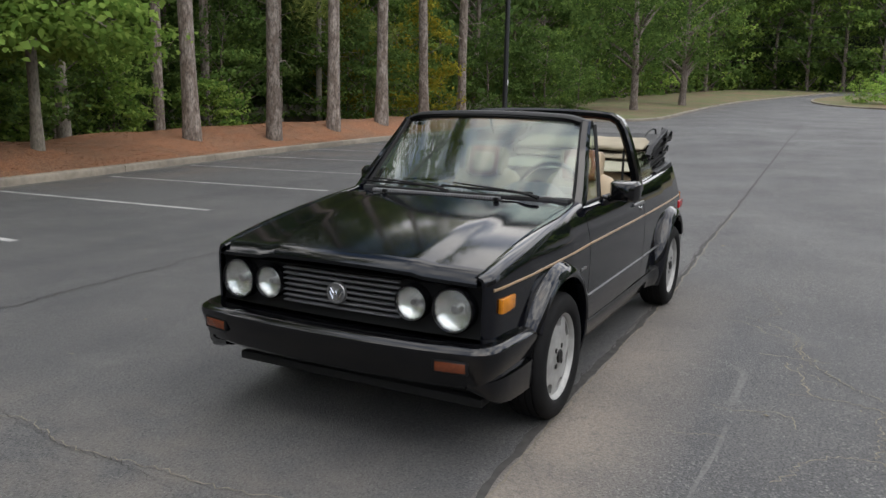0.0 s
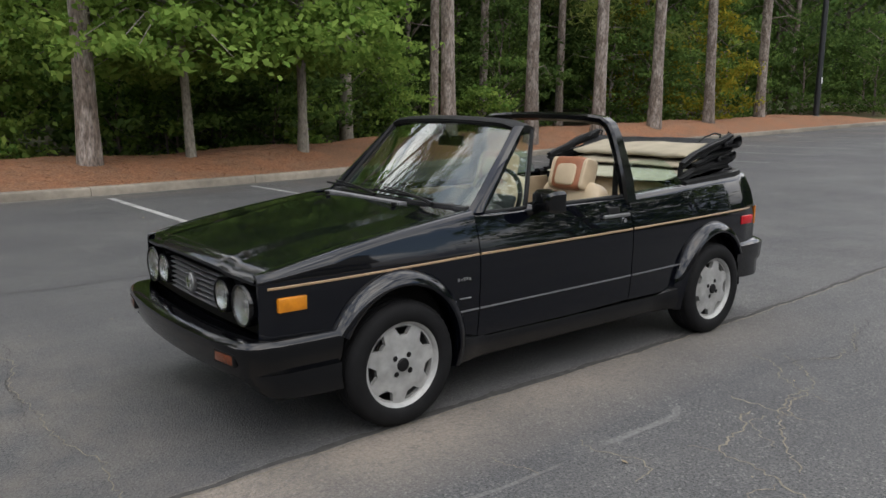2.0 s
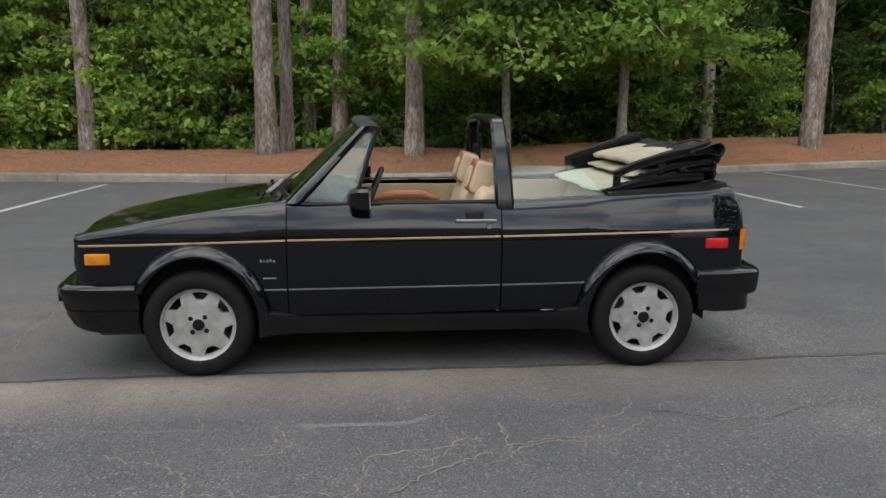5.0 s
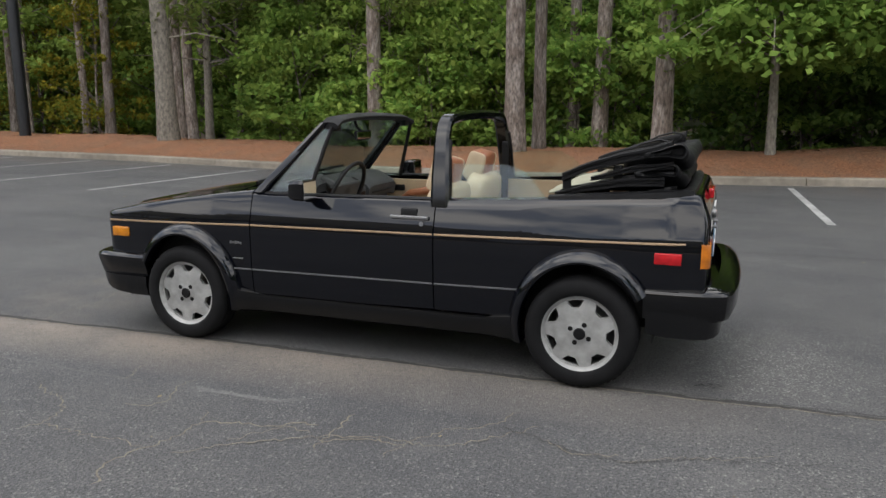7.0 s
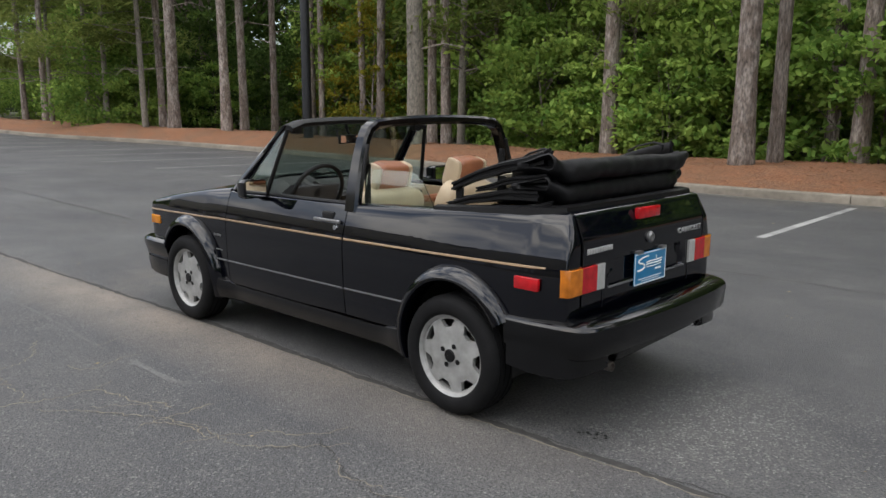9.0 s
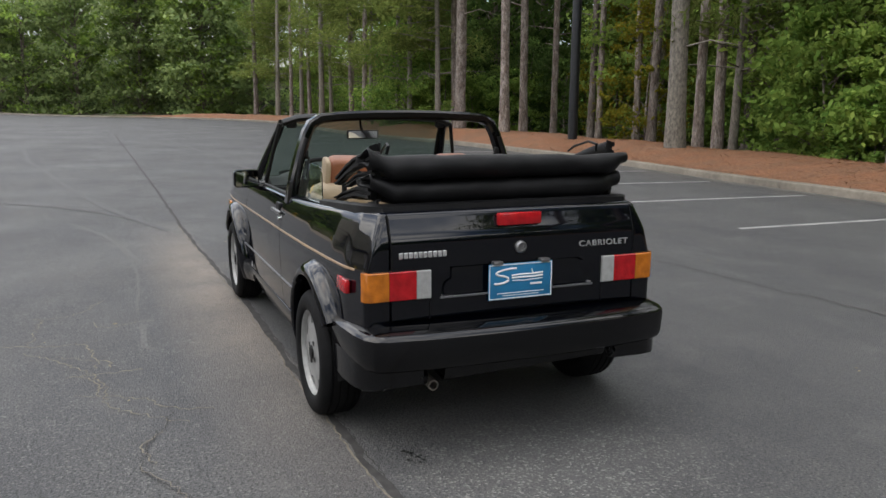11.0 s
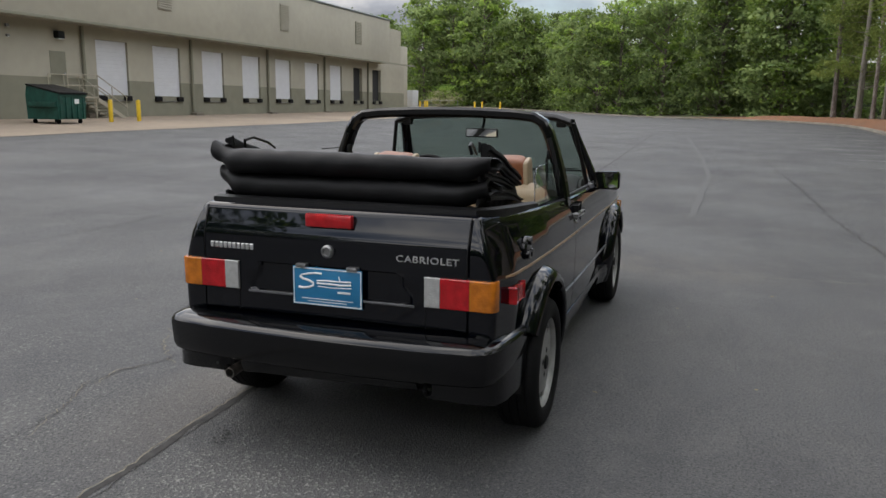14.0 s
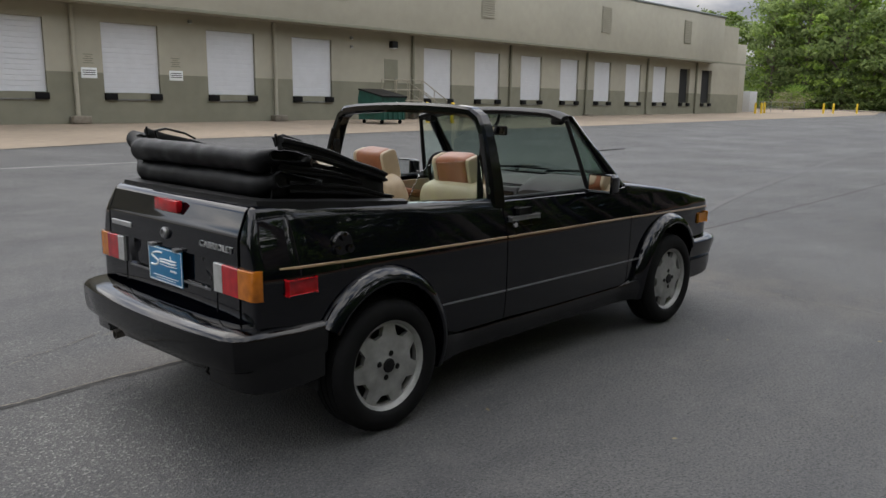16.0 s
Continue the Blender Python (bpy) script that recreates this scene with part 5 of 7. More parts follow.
# bumpers
def bumper(front):
    f = 1 if front else -1
    if front:
        path = [(1.50, 0.748), (1.62, 0.748), (1.78, 0.740), (1.86, 0.725), (1.905, 0.700), (1.935, 0.655), (1.970, 0.46), (1.990, 0.22), (1.995, 0)]
        z1, z0 = 0.500, 0.335
    else:
        path = [(-1.50, 0.734), (-1.62, 0.731), (-1.76, 0.718), (-1.845, 0.699), (-1.885, 0.672), (-1.910, 0.62), (-1.935, 0.42), (-1.946, 0.2), (-1.95, 0)]
        z1, z0 = 0.552, 0.388
    full = path + [(x, -y) for x, y in path[-2::-1]]
    if not front:
        full = full[::-1]
    h = z1 - z0
    sec = [(0.095, z0 + 0.96 * h), (0.060, z0 + 0.99 * h), (0.034, z0 + 0.955 * h), (0.007, z0 + 0.80 * h), (0.001, z0 + 0.76 * h), (0.0, z0 + 0.71 * h), (0.006, z0 + 0.20 * h), (0.016, z0 + 0.06 * h), (0.030, z0), (0.06, z0 - 0.008), (0.085, z0 + 0.05 * h)]
    if not front:
        sec[:6] = [(0.105, z0 + 1.00 * h), (0.060, z0 + 0.985 * h), (0.022, z0 + 0.905 * h), (0.009, z0 + 0.855 * h), (0.002, z0 + 0.80 * h), (0.0, z0 + 0.73 * h)]
    if front:
        sec[1:5] = [(0.055, z0 + 0.995 * h), (0.026, z0 + 0.985 * h), (0.010, z0 + 0.93 * h), (0.002, z0 + 0.87 * h)]
        sec[5:9] = [(0.0, z0 + 0.76 * h), (0.024, z0 + 0.20 * h), (0.034, z0 + 0.06 * h), (0.048, z0)]
    b = bmesh.new()
    sweep(b, [(x, y, 0) for x, y in full], sec)
    return part("front_bumper" if front else "rear_bumper", b, BLACK_PLASTIC, car, "glossy black plastic wrap-around bumper", 24)


fb = bumper(True)
rb = bumper(False)
for s in (1, -1):
    bm = bmesh.new()
    iy = 0.575
    on = Matrix.Translation((1.9465, s * iy, 0)) @ Matrix.Rotation(radians(s * 10.2), 4, "Z")
    box(bm, -0.02, 0.0030, -0.070, 0.070, 0.398, 0.452, 0.003, m=on)
    surround = part("indicator_frame", bm, MATT_BLACK, fb)
    bm = bmesh.new()
    box(bm, -0.015, 0.0045, -0.060, 0.060, 0.406, 0.444, 0.003, m=on)
    part("indicator_lamp", bm, AMBER_DARK, surround, "amber indicator lamp set in the bumper")
    # skirt that drops from the front bumper's corner to the wheel
    bm = bmesh.new()
    wrap = [(1.505, 0.738, 0.236), (1.62, 0.738, 0.238), (1.73, 0.732, 0.243), (1.80, 0.722, 0.255), (1.85, 0.704, 0.275), (1.885, 0.676, 0.303), (1.91, 0.63, 0.330)]
    rows = [[Vector((x, s * y, 0.36)), Vector((x, s * y, lerp(0.36, d, 0.5))), Vector((x - 0.01, s * (y - 0.004), d + 0.006)), Vector((x - 0.02, s * (y - 0.016), d))] for x, y, d in wrap]
    shell(bm, rows, [[p - Vector((0.03 * (p.x > 1.75), s * 0.03, -0.002)) for p in r] for r in rows])
    part("bumper_skirt", bm, BLACK_PLASTIC, fb)
    bm = bmesh.new()
    wrap = [(-1.515, 0.728), (-1.62, 0.726), (-1.74, 0.713), (-1.80, 0.696), (-1.835, 0.660), (-1.855, 0.60), (-1.865, 0.46)]
    drop = [0.312, 0.300, 0.298, 0.300, 0.304, 0.308, 0.314]
    rows = [[Vector((x, s * y, z)) for z in (0.43, 0.37, d + 0.006)] + [Vector((x + 0.012 * (y < 0.69), s * (y - 0.012), d))] for (x, y), d in zip(wrap, drop)]
    shell(bm, rows, [[p + Vector((0.03 * (p.y * s < 0.69), -s * 0.03, 0.002)) for p in r] for r in rows])
    part("bumper_skirt", bm, BLACK_PLASTIC, rb)

# tail: fixed corners, boot lid, lamps
bm = bmesh.new()
rows, back = [], []
for y in spread(-0.572, 0.572, 25):
    rows.append([Vector((tail_x(z) + 0.006, y, z)) for z in spread(0.50, 0.985, 12)])
    back.append([p + Vector((0.03, 0, 0)) for p in rows[-1]])
shell(bm, rows, back)
tail = part("tail_panel", bm, BLACK_PAINT, car)
bm = bmesh.new()
rows, back = [], []
for y in spread(-0.565, 0.565, 33):
    col = []
    for z in spread(0.565, 0.86, 17) + spread(0.872, 0.972, 13):
        inset = 0.035 * smooth((0.345 - abs(y) - 0.35 * max(0, z - 0.65)) / 0.02) * smooth((z - 0.645) / 0.012) * smooth((0.762 - z) / 0.012)
        col.append(Vector((tail_x(z) - 0.010 + inset, y, z)))
    e = col[-1]
    col += [e + Vector((0.010, 0, 0.012)), e + Vector((0.030, 0, 0.019)), e + Vector((0.075, 0, 0.021))]
    rows.append(col)
    back.append([p + Vector((0.012, 0, -0.008 if k > 29 else 0)) for k, p in enumerate(col)])
shell(bm, rows, back)
boot = part("boot_lid", bm, BLACK_PAINT, car)
bm = bmesh.new()
box(bm, tail_x(0.655) - 0.016, tail_x(0.655) - 0.006, -0.36, 0.36, 0.640, 0.648, 0.002)
part("recess_edge", bm, SILVER_LINE, boot)
for s in (1, -1):
    for y0, y1, z0, z1 in ((0.403, 0.4065, 0.562, 0.648), (0.4065, 0.565, 0.6445, 0.648), (0.5635, 0.567, 0.768, 0.97)):
        bm = bmesh.new()
        rows = [[Vector((tail_x(z) - 0.0125, s * y, z)) for y in (y0, y1)] for z in spread(z0, z1, 9)]
        shell(bm, rows, [[p + Vector((0.004, 0, 0)) for p in r] for r in rows])
        part("lid_gap", bm, MATT_BLACK, boot)
# number-plate with a plain print
px = tail_x(0.69) - 0.022
bm = bmesh.new()
box(bm, px, px + 0.004, -0.150, 0.150, 0.612, 0.764, 0.0015)
plate = part("number_plate", bm, PLATE_BLUE, boot, "blue dealer plate with white print")
bm = bmesh.new()
for a, b, c, d in ((-0.147, 0.147, 0.757, 0.761), (-0.147, 0.147, 0.615, 0.619)):
    box(bm, px - 0.002, px, a, b, c, d)
for a, b, c, d in ((-0.147, -0.1435, 0.619, 0.757), (0.1435, 0.147, 0.619, 0.757)):
    box(bm, px - 0.002, px, a, b, c, d)
part("plate_border", bm, PLATE_WHITE, plate)
STROKES = (([(0.118, 0.724), (0.108, 0.731), (0.080, 0.738), (0.050, 0.742), (0.022, 0.741)], 0.0050), ([(0.118, 0.724), (0.104, 0.716), (0.078, 0.711), (0.060, 0.703), (0.060, 0.692), (0.078, 0.684), (0.104, 0.680), (0.124, 0.682)], 0.0062),
           ([(0.044, 0.712), (0.004, 0.715), (-0.050, 0.714), (-0.104, 0.717)], 0.0042), ([(0.044, 0.702), (-0.010, 0.703), (-0.060, 0.701), (-0.104, 0.705)], 0.0048), ([(0.040, 0.691), (-0.020, 0.688), (-0.105, 0.692)], 0.0026), ([(-0.050, 0.735), (-0.056, 0.718)], 0.0036))
for pts, w in STROKES:
    bm = bmesh.new()
    tube(bm, [(px - 0.0005, y, z) for y, z in pts], w * 0.85, 6)
    part("printed_stroke", bm, PLATE_WHITE, plate)
for a, b, c, d in ((-0.100, -0.045, 0.668, 0.676), (-0.11, 0.11, 0.6375, 0.6405), (-0.085, 0.085, 0.6275, 0.6300)):
    bm = bmesh.new()
    box(bm, px - 0.002, px, a, b, c, d)
    part("printed_bar", bm, PLATE_WHITE, plate)
for y in (-0.11, 0.11):
    bm = bmesh.new()
    box(bm, px - 0.012, px + 0.02, y - 0.022, y + 0.022, 0.762, 0.776, 0.003)
    part("plate_clip", bm, GREY_METAL, plate)
# lock, brake lamp, lettering
bm = bmesh.new()
quads(bm, [[Vector((tail_x(0.829) - 0.010 - d, q * math.cos(2 * math.pi * k / 24), 0.829 + q * math.sin(2 * math.pi * k / 24))) for q, d in ((0.026, 0.0), (0.026, 0.010), (0.019, 0.018), (0.014, 0.018), (0.013, 0.012), (0.0005, 0.012))] for k in range(24)], close_u=True)
part("boot_lock", bm, GREY_METAL, boot, "round dull metal boot lock")
bm = bmesh.new()
box(bm, tail_x(0.95) - 0.040, tail_x(0.95) - 0.010, -0.100, 0.100, 0.920, 0.972, 0.007)
part("brake_lamp", bm, RED, boot, "red high-mounted brake lamp")
for k in range(10):
    bm = bmesh.new()
    y = 0.535 - 0.0205 * k
    box(bm, tail_x(0.823) - 0.016, tail_x(0.823) - 0.009, y - 0.0175, y, 0.811, 0.836, 0.003, 1)
    part("badge_bar", bm, BADGE, boot, "chrome badge bar")
txt = bpy.data.curves.new("letters", "FONT")
txt.body, txt.size, txt.extrude, txt.space_character = "CABRIOLET", 0.0355, 0.003, 1.12
tob = bpy.data.objects.new("letters", txt)
scene.collection.objects.link(tob)
bpy.context.view_layer.update()
tme = bpy.data.meshes.new_from_object(tob.evaluated_get(bpy.context.evaluated_depsgraph_get()))
bpy.data.objects.remove(tob)
xsz = [v.co.x for v in tme.vertices]
tw = max(xsz) - min(xsz)
for v in tme.vertices:
    x, y, z = v.co
    v.co = Vector((tail_x(0.823) - 0.013 - z, -0.287 - (x - min(xsz)) * 0.248 / tw, 0.812 + y))
tme.materials.append(BADGE)
lob = new("lettering", tme)
lob.parent = boot
lob["label"] = "chrome lettering"
for s in (1, -1):
    cuts = ((0.665, 0.578, AMBER_TAIL, "amber lens"), (0.578, 0.464, RED, "red lens"), (0.464, 0.402, CLEAR_LENS, "clear lens"))
    bm = bmesh.new()
    box(bm, tail_x(0.70) - 0.006, tail_x(0.70) + 0.02, s * 0.525 - 0.130, s * 0.525 + 0.120, 0.643, 0.768, 0.004)
    lamp = part("tail_lamp", bm, MATT_BLACK, car, "tail lamp with amber, red and clear lenses")
    for a, b, mat, label in cuts:
        bm = bmesh.new()
        tx = tail_x(0.70)
        if mat is AMBER_TAIL:
            line = [(tx - 0.022, b + 0.0008), (tx - 0.022, 0.640), (tx - 0.020, 0.656), (tx - 0.012, 0.670), (tx + 0.002, 0.677), (tx + 0.022, 0.680)]
        else:
            line = [(tx - 0.022, b + 0.0008), (tx - 0.022, a - 0.0008)]
        rows = [[Vector((x, s * y, z)) for z in (0.648, 0.651, 0.760, 0.763)] for x, y in line]
        rows = [[p + Vector((0.003 * (k in (0, 3)), 0, 0)) for k, p in enumerate(r)] for r in rows]
        shell(bm, rows, [[p + Vector((0.014 if p.x < tx else 0.0, -s * 0.014 * (p.y * s > 0.65), 0)) for p in r] for r in rows])
        lens = part("lens", bm, mat, lamp, label)
# fuel cap on the right
bm = bmesh.new()
spin(bm, [(0.052, -0.006), (0.052, 0.006), (0.046, 0.014), (0.0005, 0.016)], (-1.395, -half(-1.395, 0.822) + 0.004, 0.822), -1, 28)
cap = part("fuel_cap", bm, BLACK_PLASTIC, quarter, "black fuel cap with moulded grips")
for k in range(3):
    bm = bmesh.new()
    a = radians(90 + 120 * k)
    spin(bm, [(0.018, 0.010), (0.017, 0.024), (0.0005, 0.026)], (-1.395 + 0.034 * math.cos(a), -half(-1.395, 0.822) + 0.004, 0.822 + 0.034 * math.sin(a)), -1, 14)
    part("grip", bm, BLACK_PLASTIC, cap)
# small script and badge on the left wing, too small to read
for k in range(5):
    bm = bmesh.new()
    x = 0.875 - 0.017 * k
    box(bm, x - 0.012, x, half(0.85, 0.62) + 0.0, half(0.85, 0.62) + 0.004, 0.612 + 0.003 * (k % 2), 0.628 - 0.004 * (k % 3 == 1), 0.001, 1)
    part("script_bar", bm, GREY_METAL, car, "small chrome script bar")
bm = bmesh.new()
box(bm, 0.79, 0.86, half(0.83, 0.53), half(0.83, 0.53) + 0.004, 0.524, 0.530, 0.001, 1)
part("script_bar", bm, GREY_METAL, car, "small chrome script bar")

# rear valance, exhaust, tow eye
bm = bmesh.new()
rows = []
for y in spread(-0.395, 0.365, 15):
    low = lerp(0.336, 0.316, (y + 0.395) / 0.76)
    end = 0.012 * smooth((abs(y + 0.015) - 0.365) / 0.015)
    rows.append([Vector((x, y, z)) for x, z in ((-1.60, 0.48), (-1.855, 0.48), (-1.868 + end, 0.385), (-1.866 + end, low + 0.030), (-1.858 + end, low + 0.008), (-1.840, low), (-1.70, low + 0.012), (-1.60, low + 0.03))])
loft(bm, rows)
part("rear_valance", bm, BLACK_PLASTIC, car, "smooth black valance under the rear bumper")
bm = bmesh.new()
rows = []
for k in range(20):
    a = 2 * math.pi * k / 20
    rows.append([Vector((x, 0.418 + r * math.cos(a), z + r * math.sin(a))) for x, z, r in ((-1.50, 0.325, 0.020), (-1.80, 0.312, 0.021), (-1.862, 0.308, 0.0215), (-1.862, 0.308, 0.0175), (-1.72, 0.314, 0.017))])
quads(bm, rows, close_u=True)
part("exhaust_pipe", bm, EXHAUST, car, "sooty steel exhaust pipe")
bm = bmesh.new()
tube(bm, [(-1.52, 0.40, 0.322), (-1.55, 0.22, 0.315), (-1.56, 0.0, 0.31), (-1.56, -0.38, 0.31)], [0.03, 0.075, 0.080, 0.080], 14)
part("silencer", bm, MATT_BLACK, car)
for y in (-0.43, 0.47):
    bm = bmesh.new()
    tube(bm, [(-1.80, y, 0.40), (-1.845, y, 0.372), (-1.862, y, 0.345), (-1.845, y, 0.325), (-1.825, y, 0.345), (-1.83, y, 0.375)], 0.0075, 8)
    part("tow_eye", bm, MATT_BLACK, car)
# floor and underbody
bm = bmesh.new()
box(bm, -1.25, 1.75, -0.62, 0.62, 0.20, 0.24, 0.01)
box(bm, 0.85, 1.72, -0.60, 0.60, 0.24, 0.62, 0.02)
box(bm, -1.70, -1.22, -0.60, 0.60, 0.35, 0.86, 0.02)
part("underbody", bm, UNDERSIDE, car)
bm = bmesh.new()
box(bm, -1.22, 0.84, -0.60, 0.60, 0.241, 0.262, 0.004)
part("carpet", bm, material("brown_carpet", (0.12, 0.08, 0.05), 0.95, vary=0.3, scale=40, bump=0.4, bump_scale=400), car, "brown floor carpet")


# wheels
def make_wheel():
    """A wheel round the origin whose outer face looks along +y."""
    w = new("wheel")
    w.parent = car
    w["label"] = "silver seven-hole alloy wheel with a black tyre"
    bm = bmesh.new()
    prof = [(0.192, 0.075), (0.200, 0.088), (0.215, 0.094), (0.235, 0.096), (0.255, 0.093), (0.270, 0.085), (0.280, 0.074)]
    tread = []
    for g in (0.050, 0.018, -0.018, -0.050):
        tread += [(0.287, g + 0.012), (0.287, g + 0.004), (0.280, g + 0.003), (0.280, g - 0.003), (0.287, g - 0.004), (0.287, g - 0.012)]
    prof = prof + tread + [(r, -a) for r, a in reversed(prof)]
    n = 96
    rows = []
    for k in range(n):
        a = 2 * math.pi * k / n
        row = []
        for r, y in prof:
            rr = r - (0.004 if r > 0.2795 and k % 2 and abs(y) > 0.03 else 0)
            row.append(Vector((rr * math.cos(a), y, rr * math.sin(a))))
        rows.append(row)
    quads(bm, rows, close_u=True)
    tyre = part("tyre", bm, RUBBER, w, "black rubber tyre", 50)
    # face with seven holes
    bm = bmesh.new()
    rs = [0.030, 0.048, 0.075, 0.100, 0.118, 0.133, 0.140, 0.155, 0.165, 0.1725, 0.180]
    us = [-1, -0.8, -0.62, -0.5, -0.3, -0.1, 0.1, 0.3, 0.5, 0.62, 0.8]

    def spot(i, u, r, deep):
        edge = curve([(0.10, 0.05), (0.118, 0.090), (0.133, 0.120), (0.140, 0.165), (0.155, 0.215), (0.165, 0.250), (0.1725, 0.265), (0.18, 0.25)], r)
        sec = math.pi / 7
        a = abs(u)
        ang = (edge * a / 0.5 if a <= 0.5 else lerp(edge, sec, (a - 0.5) / 0.5)) * (1 if u > 0 else -1)
        t = 2 * sec * i + ang + math.pi / 2
        y = 0.070 - 0.010 * smooth((r - 0.10) / 0.07) + 0.004 * smooth((0.05 - r) / 0.02) - deep
        return Vector((r * math.cos(t), y, r * math.sin(t)))
    cols = [(i, u) for i in range(7) for u in us]
    fr = [[bm.verts.new(spot(i, u, r, 0)) for r in rs] for i, u in cols]
    bk = [[bm.verts.new(spot(i, u, r, 0.022)) for r in rs] for i, u in cols]
    hole = lambda c, j: -0.5 <= cols[c][1] < 0.5 and 0.1325 <= rs[j] < 0.1715
    N = len(cols)
    for c in range(N):
        d = (c + 1) % N
        for j in range(len(rs) - 1):
            if hole(c, j):
                if not hole(c - 1, j):
                    bm.faces.new((fr[c][j], fr[c][j + 1], bk[c][j + 1], bk[c][j]))
                if not hole(d, j):
                    bm.faces.new((fr[d][j], fr[d][j + 1], bk[d][j + 1], bk[d][j]))
                if not hole(c, j - 1):
                    bm.faces.new((fr[c][j], fr[d][j], bk[d][j], bk[c][j]))
                if not hole(c, j + 1):
                    bm.faces.new((fr[c][j + 1], fr[d][j + 1], bk[d][j + 1], bk[c][j + 1]))
            else:
                bm.faces.new((fr[c][j], fr[d][j], fr[d][j + 1], fr[c][j + 1]))
                bm.faces.new((bk[c][j], bk[c][j + 1], bk[d][j + 1], bk[d][j]))
    rim = part("rim", bm, RIM_PAINT, w, "silver-white alloy rim")
    bm = bmesh.new()
    spin(bm, [(0.178, 0.030), (0.178, 0.056), (0.184, 0.068), (0.192, 0.078), (0.198, 0.082), (0.200, 0.078), (0.196, 0.070)], (0, 0, 0), 1, 64)
    part("rim_lip", bm, RIM_PAINT, rim)
    bm = bmesh.new()
    spin(bm, [(0.179, 0.055), (0.176, -0.07), (0.08, -0.02), (0.0005, -0.02)], (0, 0, 0), 1, 48)
    part("barrel", bm, RIM_DARK, rim)
    bm = bmesh.new()
    spin(bm, [(0.125, 0.012), (0.125, 0.022), (0.05, 0.022)], (0, 0, 0), 1, 40)
    part("brake_disc", bm, EXHAUST, rim)
    bm = bmesh.new()
    spin(bm, [(0.031, 0.060), (0.031, 0.078), (0.027, 0.082), (0.0005, 0.083)], (0, 0, 0), 1, 24)
    part("hub_cap", bm, MATT_BLACK, rim, "dark centre cap")
    for k in range(4):
        a = radians(36 + 90 * k)
        bm = bmesh.new()
        spin(bm, [(0.013, 0.0735), (0.0125, 0.0745), (0.008, 0.0742), (0.0075, 0.0760), (0.0005, 0.0765)], (0.052 * math.cos(a), 0, 0.052 * math.sin(a)), 1, 12)
        part("wheel_bolt", bm, MATT_BLACK, rim)
    return w


wheel = make_wheel()
SPOTS = ((AX, 0.672, 1, -4), (-AX, 0.674, 1, 10), (AX, -0.672, -1, 40), (-AX, -0.674, -1, 20))
for k, (x, y, s, turn) in enumerate(SPOTS):
    m = pose(x, y, WHEEL_Z, 0, 0, 0 if s > 0 else 180) @ pose(0, 0, 0, 0, turn, 0)
    if k == 0:
        wheel.matrix_basis = m
    else:
        copy_thing(wheel, m)

# hoop between the doors
bm = bmesh.new()
rings = []
hoop = [(-0.425, 0.668, 0.88), (-0.418, 0.640, 1.02), (-0.408, 0.598, 1.16), (-0.402, 0.565, 1.252), (-0.400, 0.535, 1.304), (-0.400, 0.485, 1.334), (-0.400, 0.38, 1.345), (-0.400, 0.18, 1.353), (-0.400, 0, 1.355)]
hoop = hoop + [(x, -y, z) for x, y, z in hoop[-2::-1]]
for i, p in enumerate(hoop):
    a, b = Vector(hoop[max(i - 1, 0)]), Vector(hoop[min(i + 1, len(hoop) - 1)])
    d = (b - a).normalized()
    fwd = Vector((1, 0, 0))
    out_ = fwd.cross(d).normalized()
    wide = lerp(0.052, 0.040, smooth((p[2] - 0.9) / 0.4))
    rings.append([Vector(p) + fwd * (wide * u) + out_ * (0.026 * v) for u, v in ((-1, -0.5), (-0.7, -1), (0.7, -1), (1, -0.5), (1, 0.5), (0.7, 1), (-0.7, 1), (-1, 0.5))])
loft(bm, rings)
hoop_ob = part("roll_hoop", bm, BLACK_PLASTIC, car, "padded black roll hoop between the doors")
for s in (1, -1):
    bm = bmesh.new()
    tube(bm, [(-0.46, s * 0.655, 0.92), (-0.455, s * 0.615, 1.10), (-0.446, s * 0.575, 1.23)], 0.013, 8)
    part("window_guide", bm, MATT_BLACK, hoop_ob)
    bm = bmesh.new()
    box(bm, -0.445, -0.405, s * 0.575 - 0.012, s * 0.575 + 0.012, 1.12, 1.17, 0.008)
    belt = part("belt_anchor", bm, MATT_BLACK, hoop_ob, "seat-belt anchor")
    bm = bmesh.new()
    rows = [[Vector((-0.43 + dx, s * lerp(0.565, 0.56, t), lerp(1.13, 0.50, t))) for dx in (-0.024, 0.024)] for t in spread(0, 1, 6)]
    shell(bm, rows, [[p - Vector((0, s * 0.003, 0)) for p in r] for r in rows])
    part("belt", bm, MATT_BLACK, belt, "black seat belt")

# black rim round the roof well
bm = bmesh.new()
rim_path = [(-1.00, 0.625), (-1.30, 0.622), (-1.55, 0.610), (-1.63, 0.595), (-1.675, 0.56), (-1.685, 0.45), (-1.69, 0)]
rim_path = rim_path + [(x, -y) for x, y in rim_path[-2::-1]]
sweep(bm, [(x, y, curve([(-1.7, 1.0), (-1.5, 0.988), (-1.0, 0.950)], x)) for x, y in rim_path], [(-0.03, -0.035), (-0.036, -0.005), (-0.022, 0.014), (0.0, 0.018), (0.024, 0.010), (0.03, -0.03)])
part("roof_well_rim", bm, VINYL, car, "black vinyl rim round the roof well")

# folded roof: two thick rolls, side rails, pale lining on top
top = new("folded_roof")
top.parent = car
top["label"] = "folded black vinyl soft top with pale lining, stacked behind the seats"


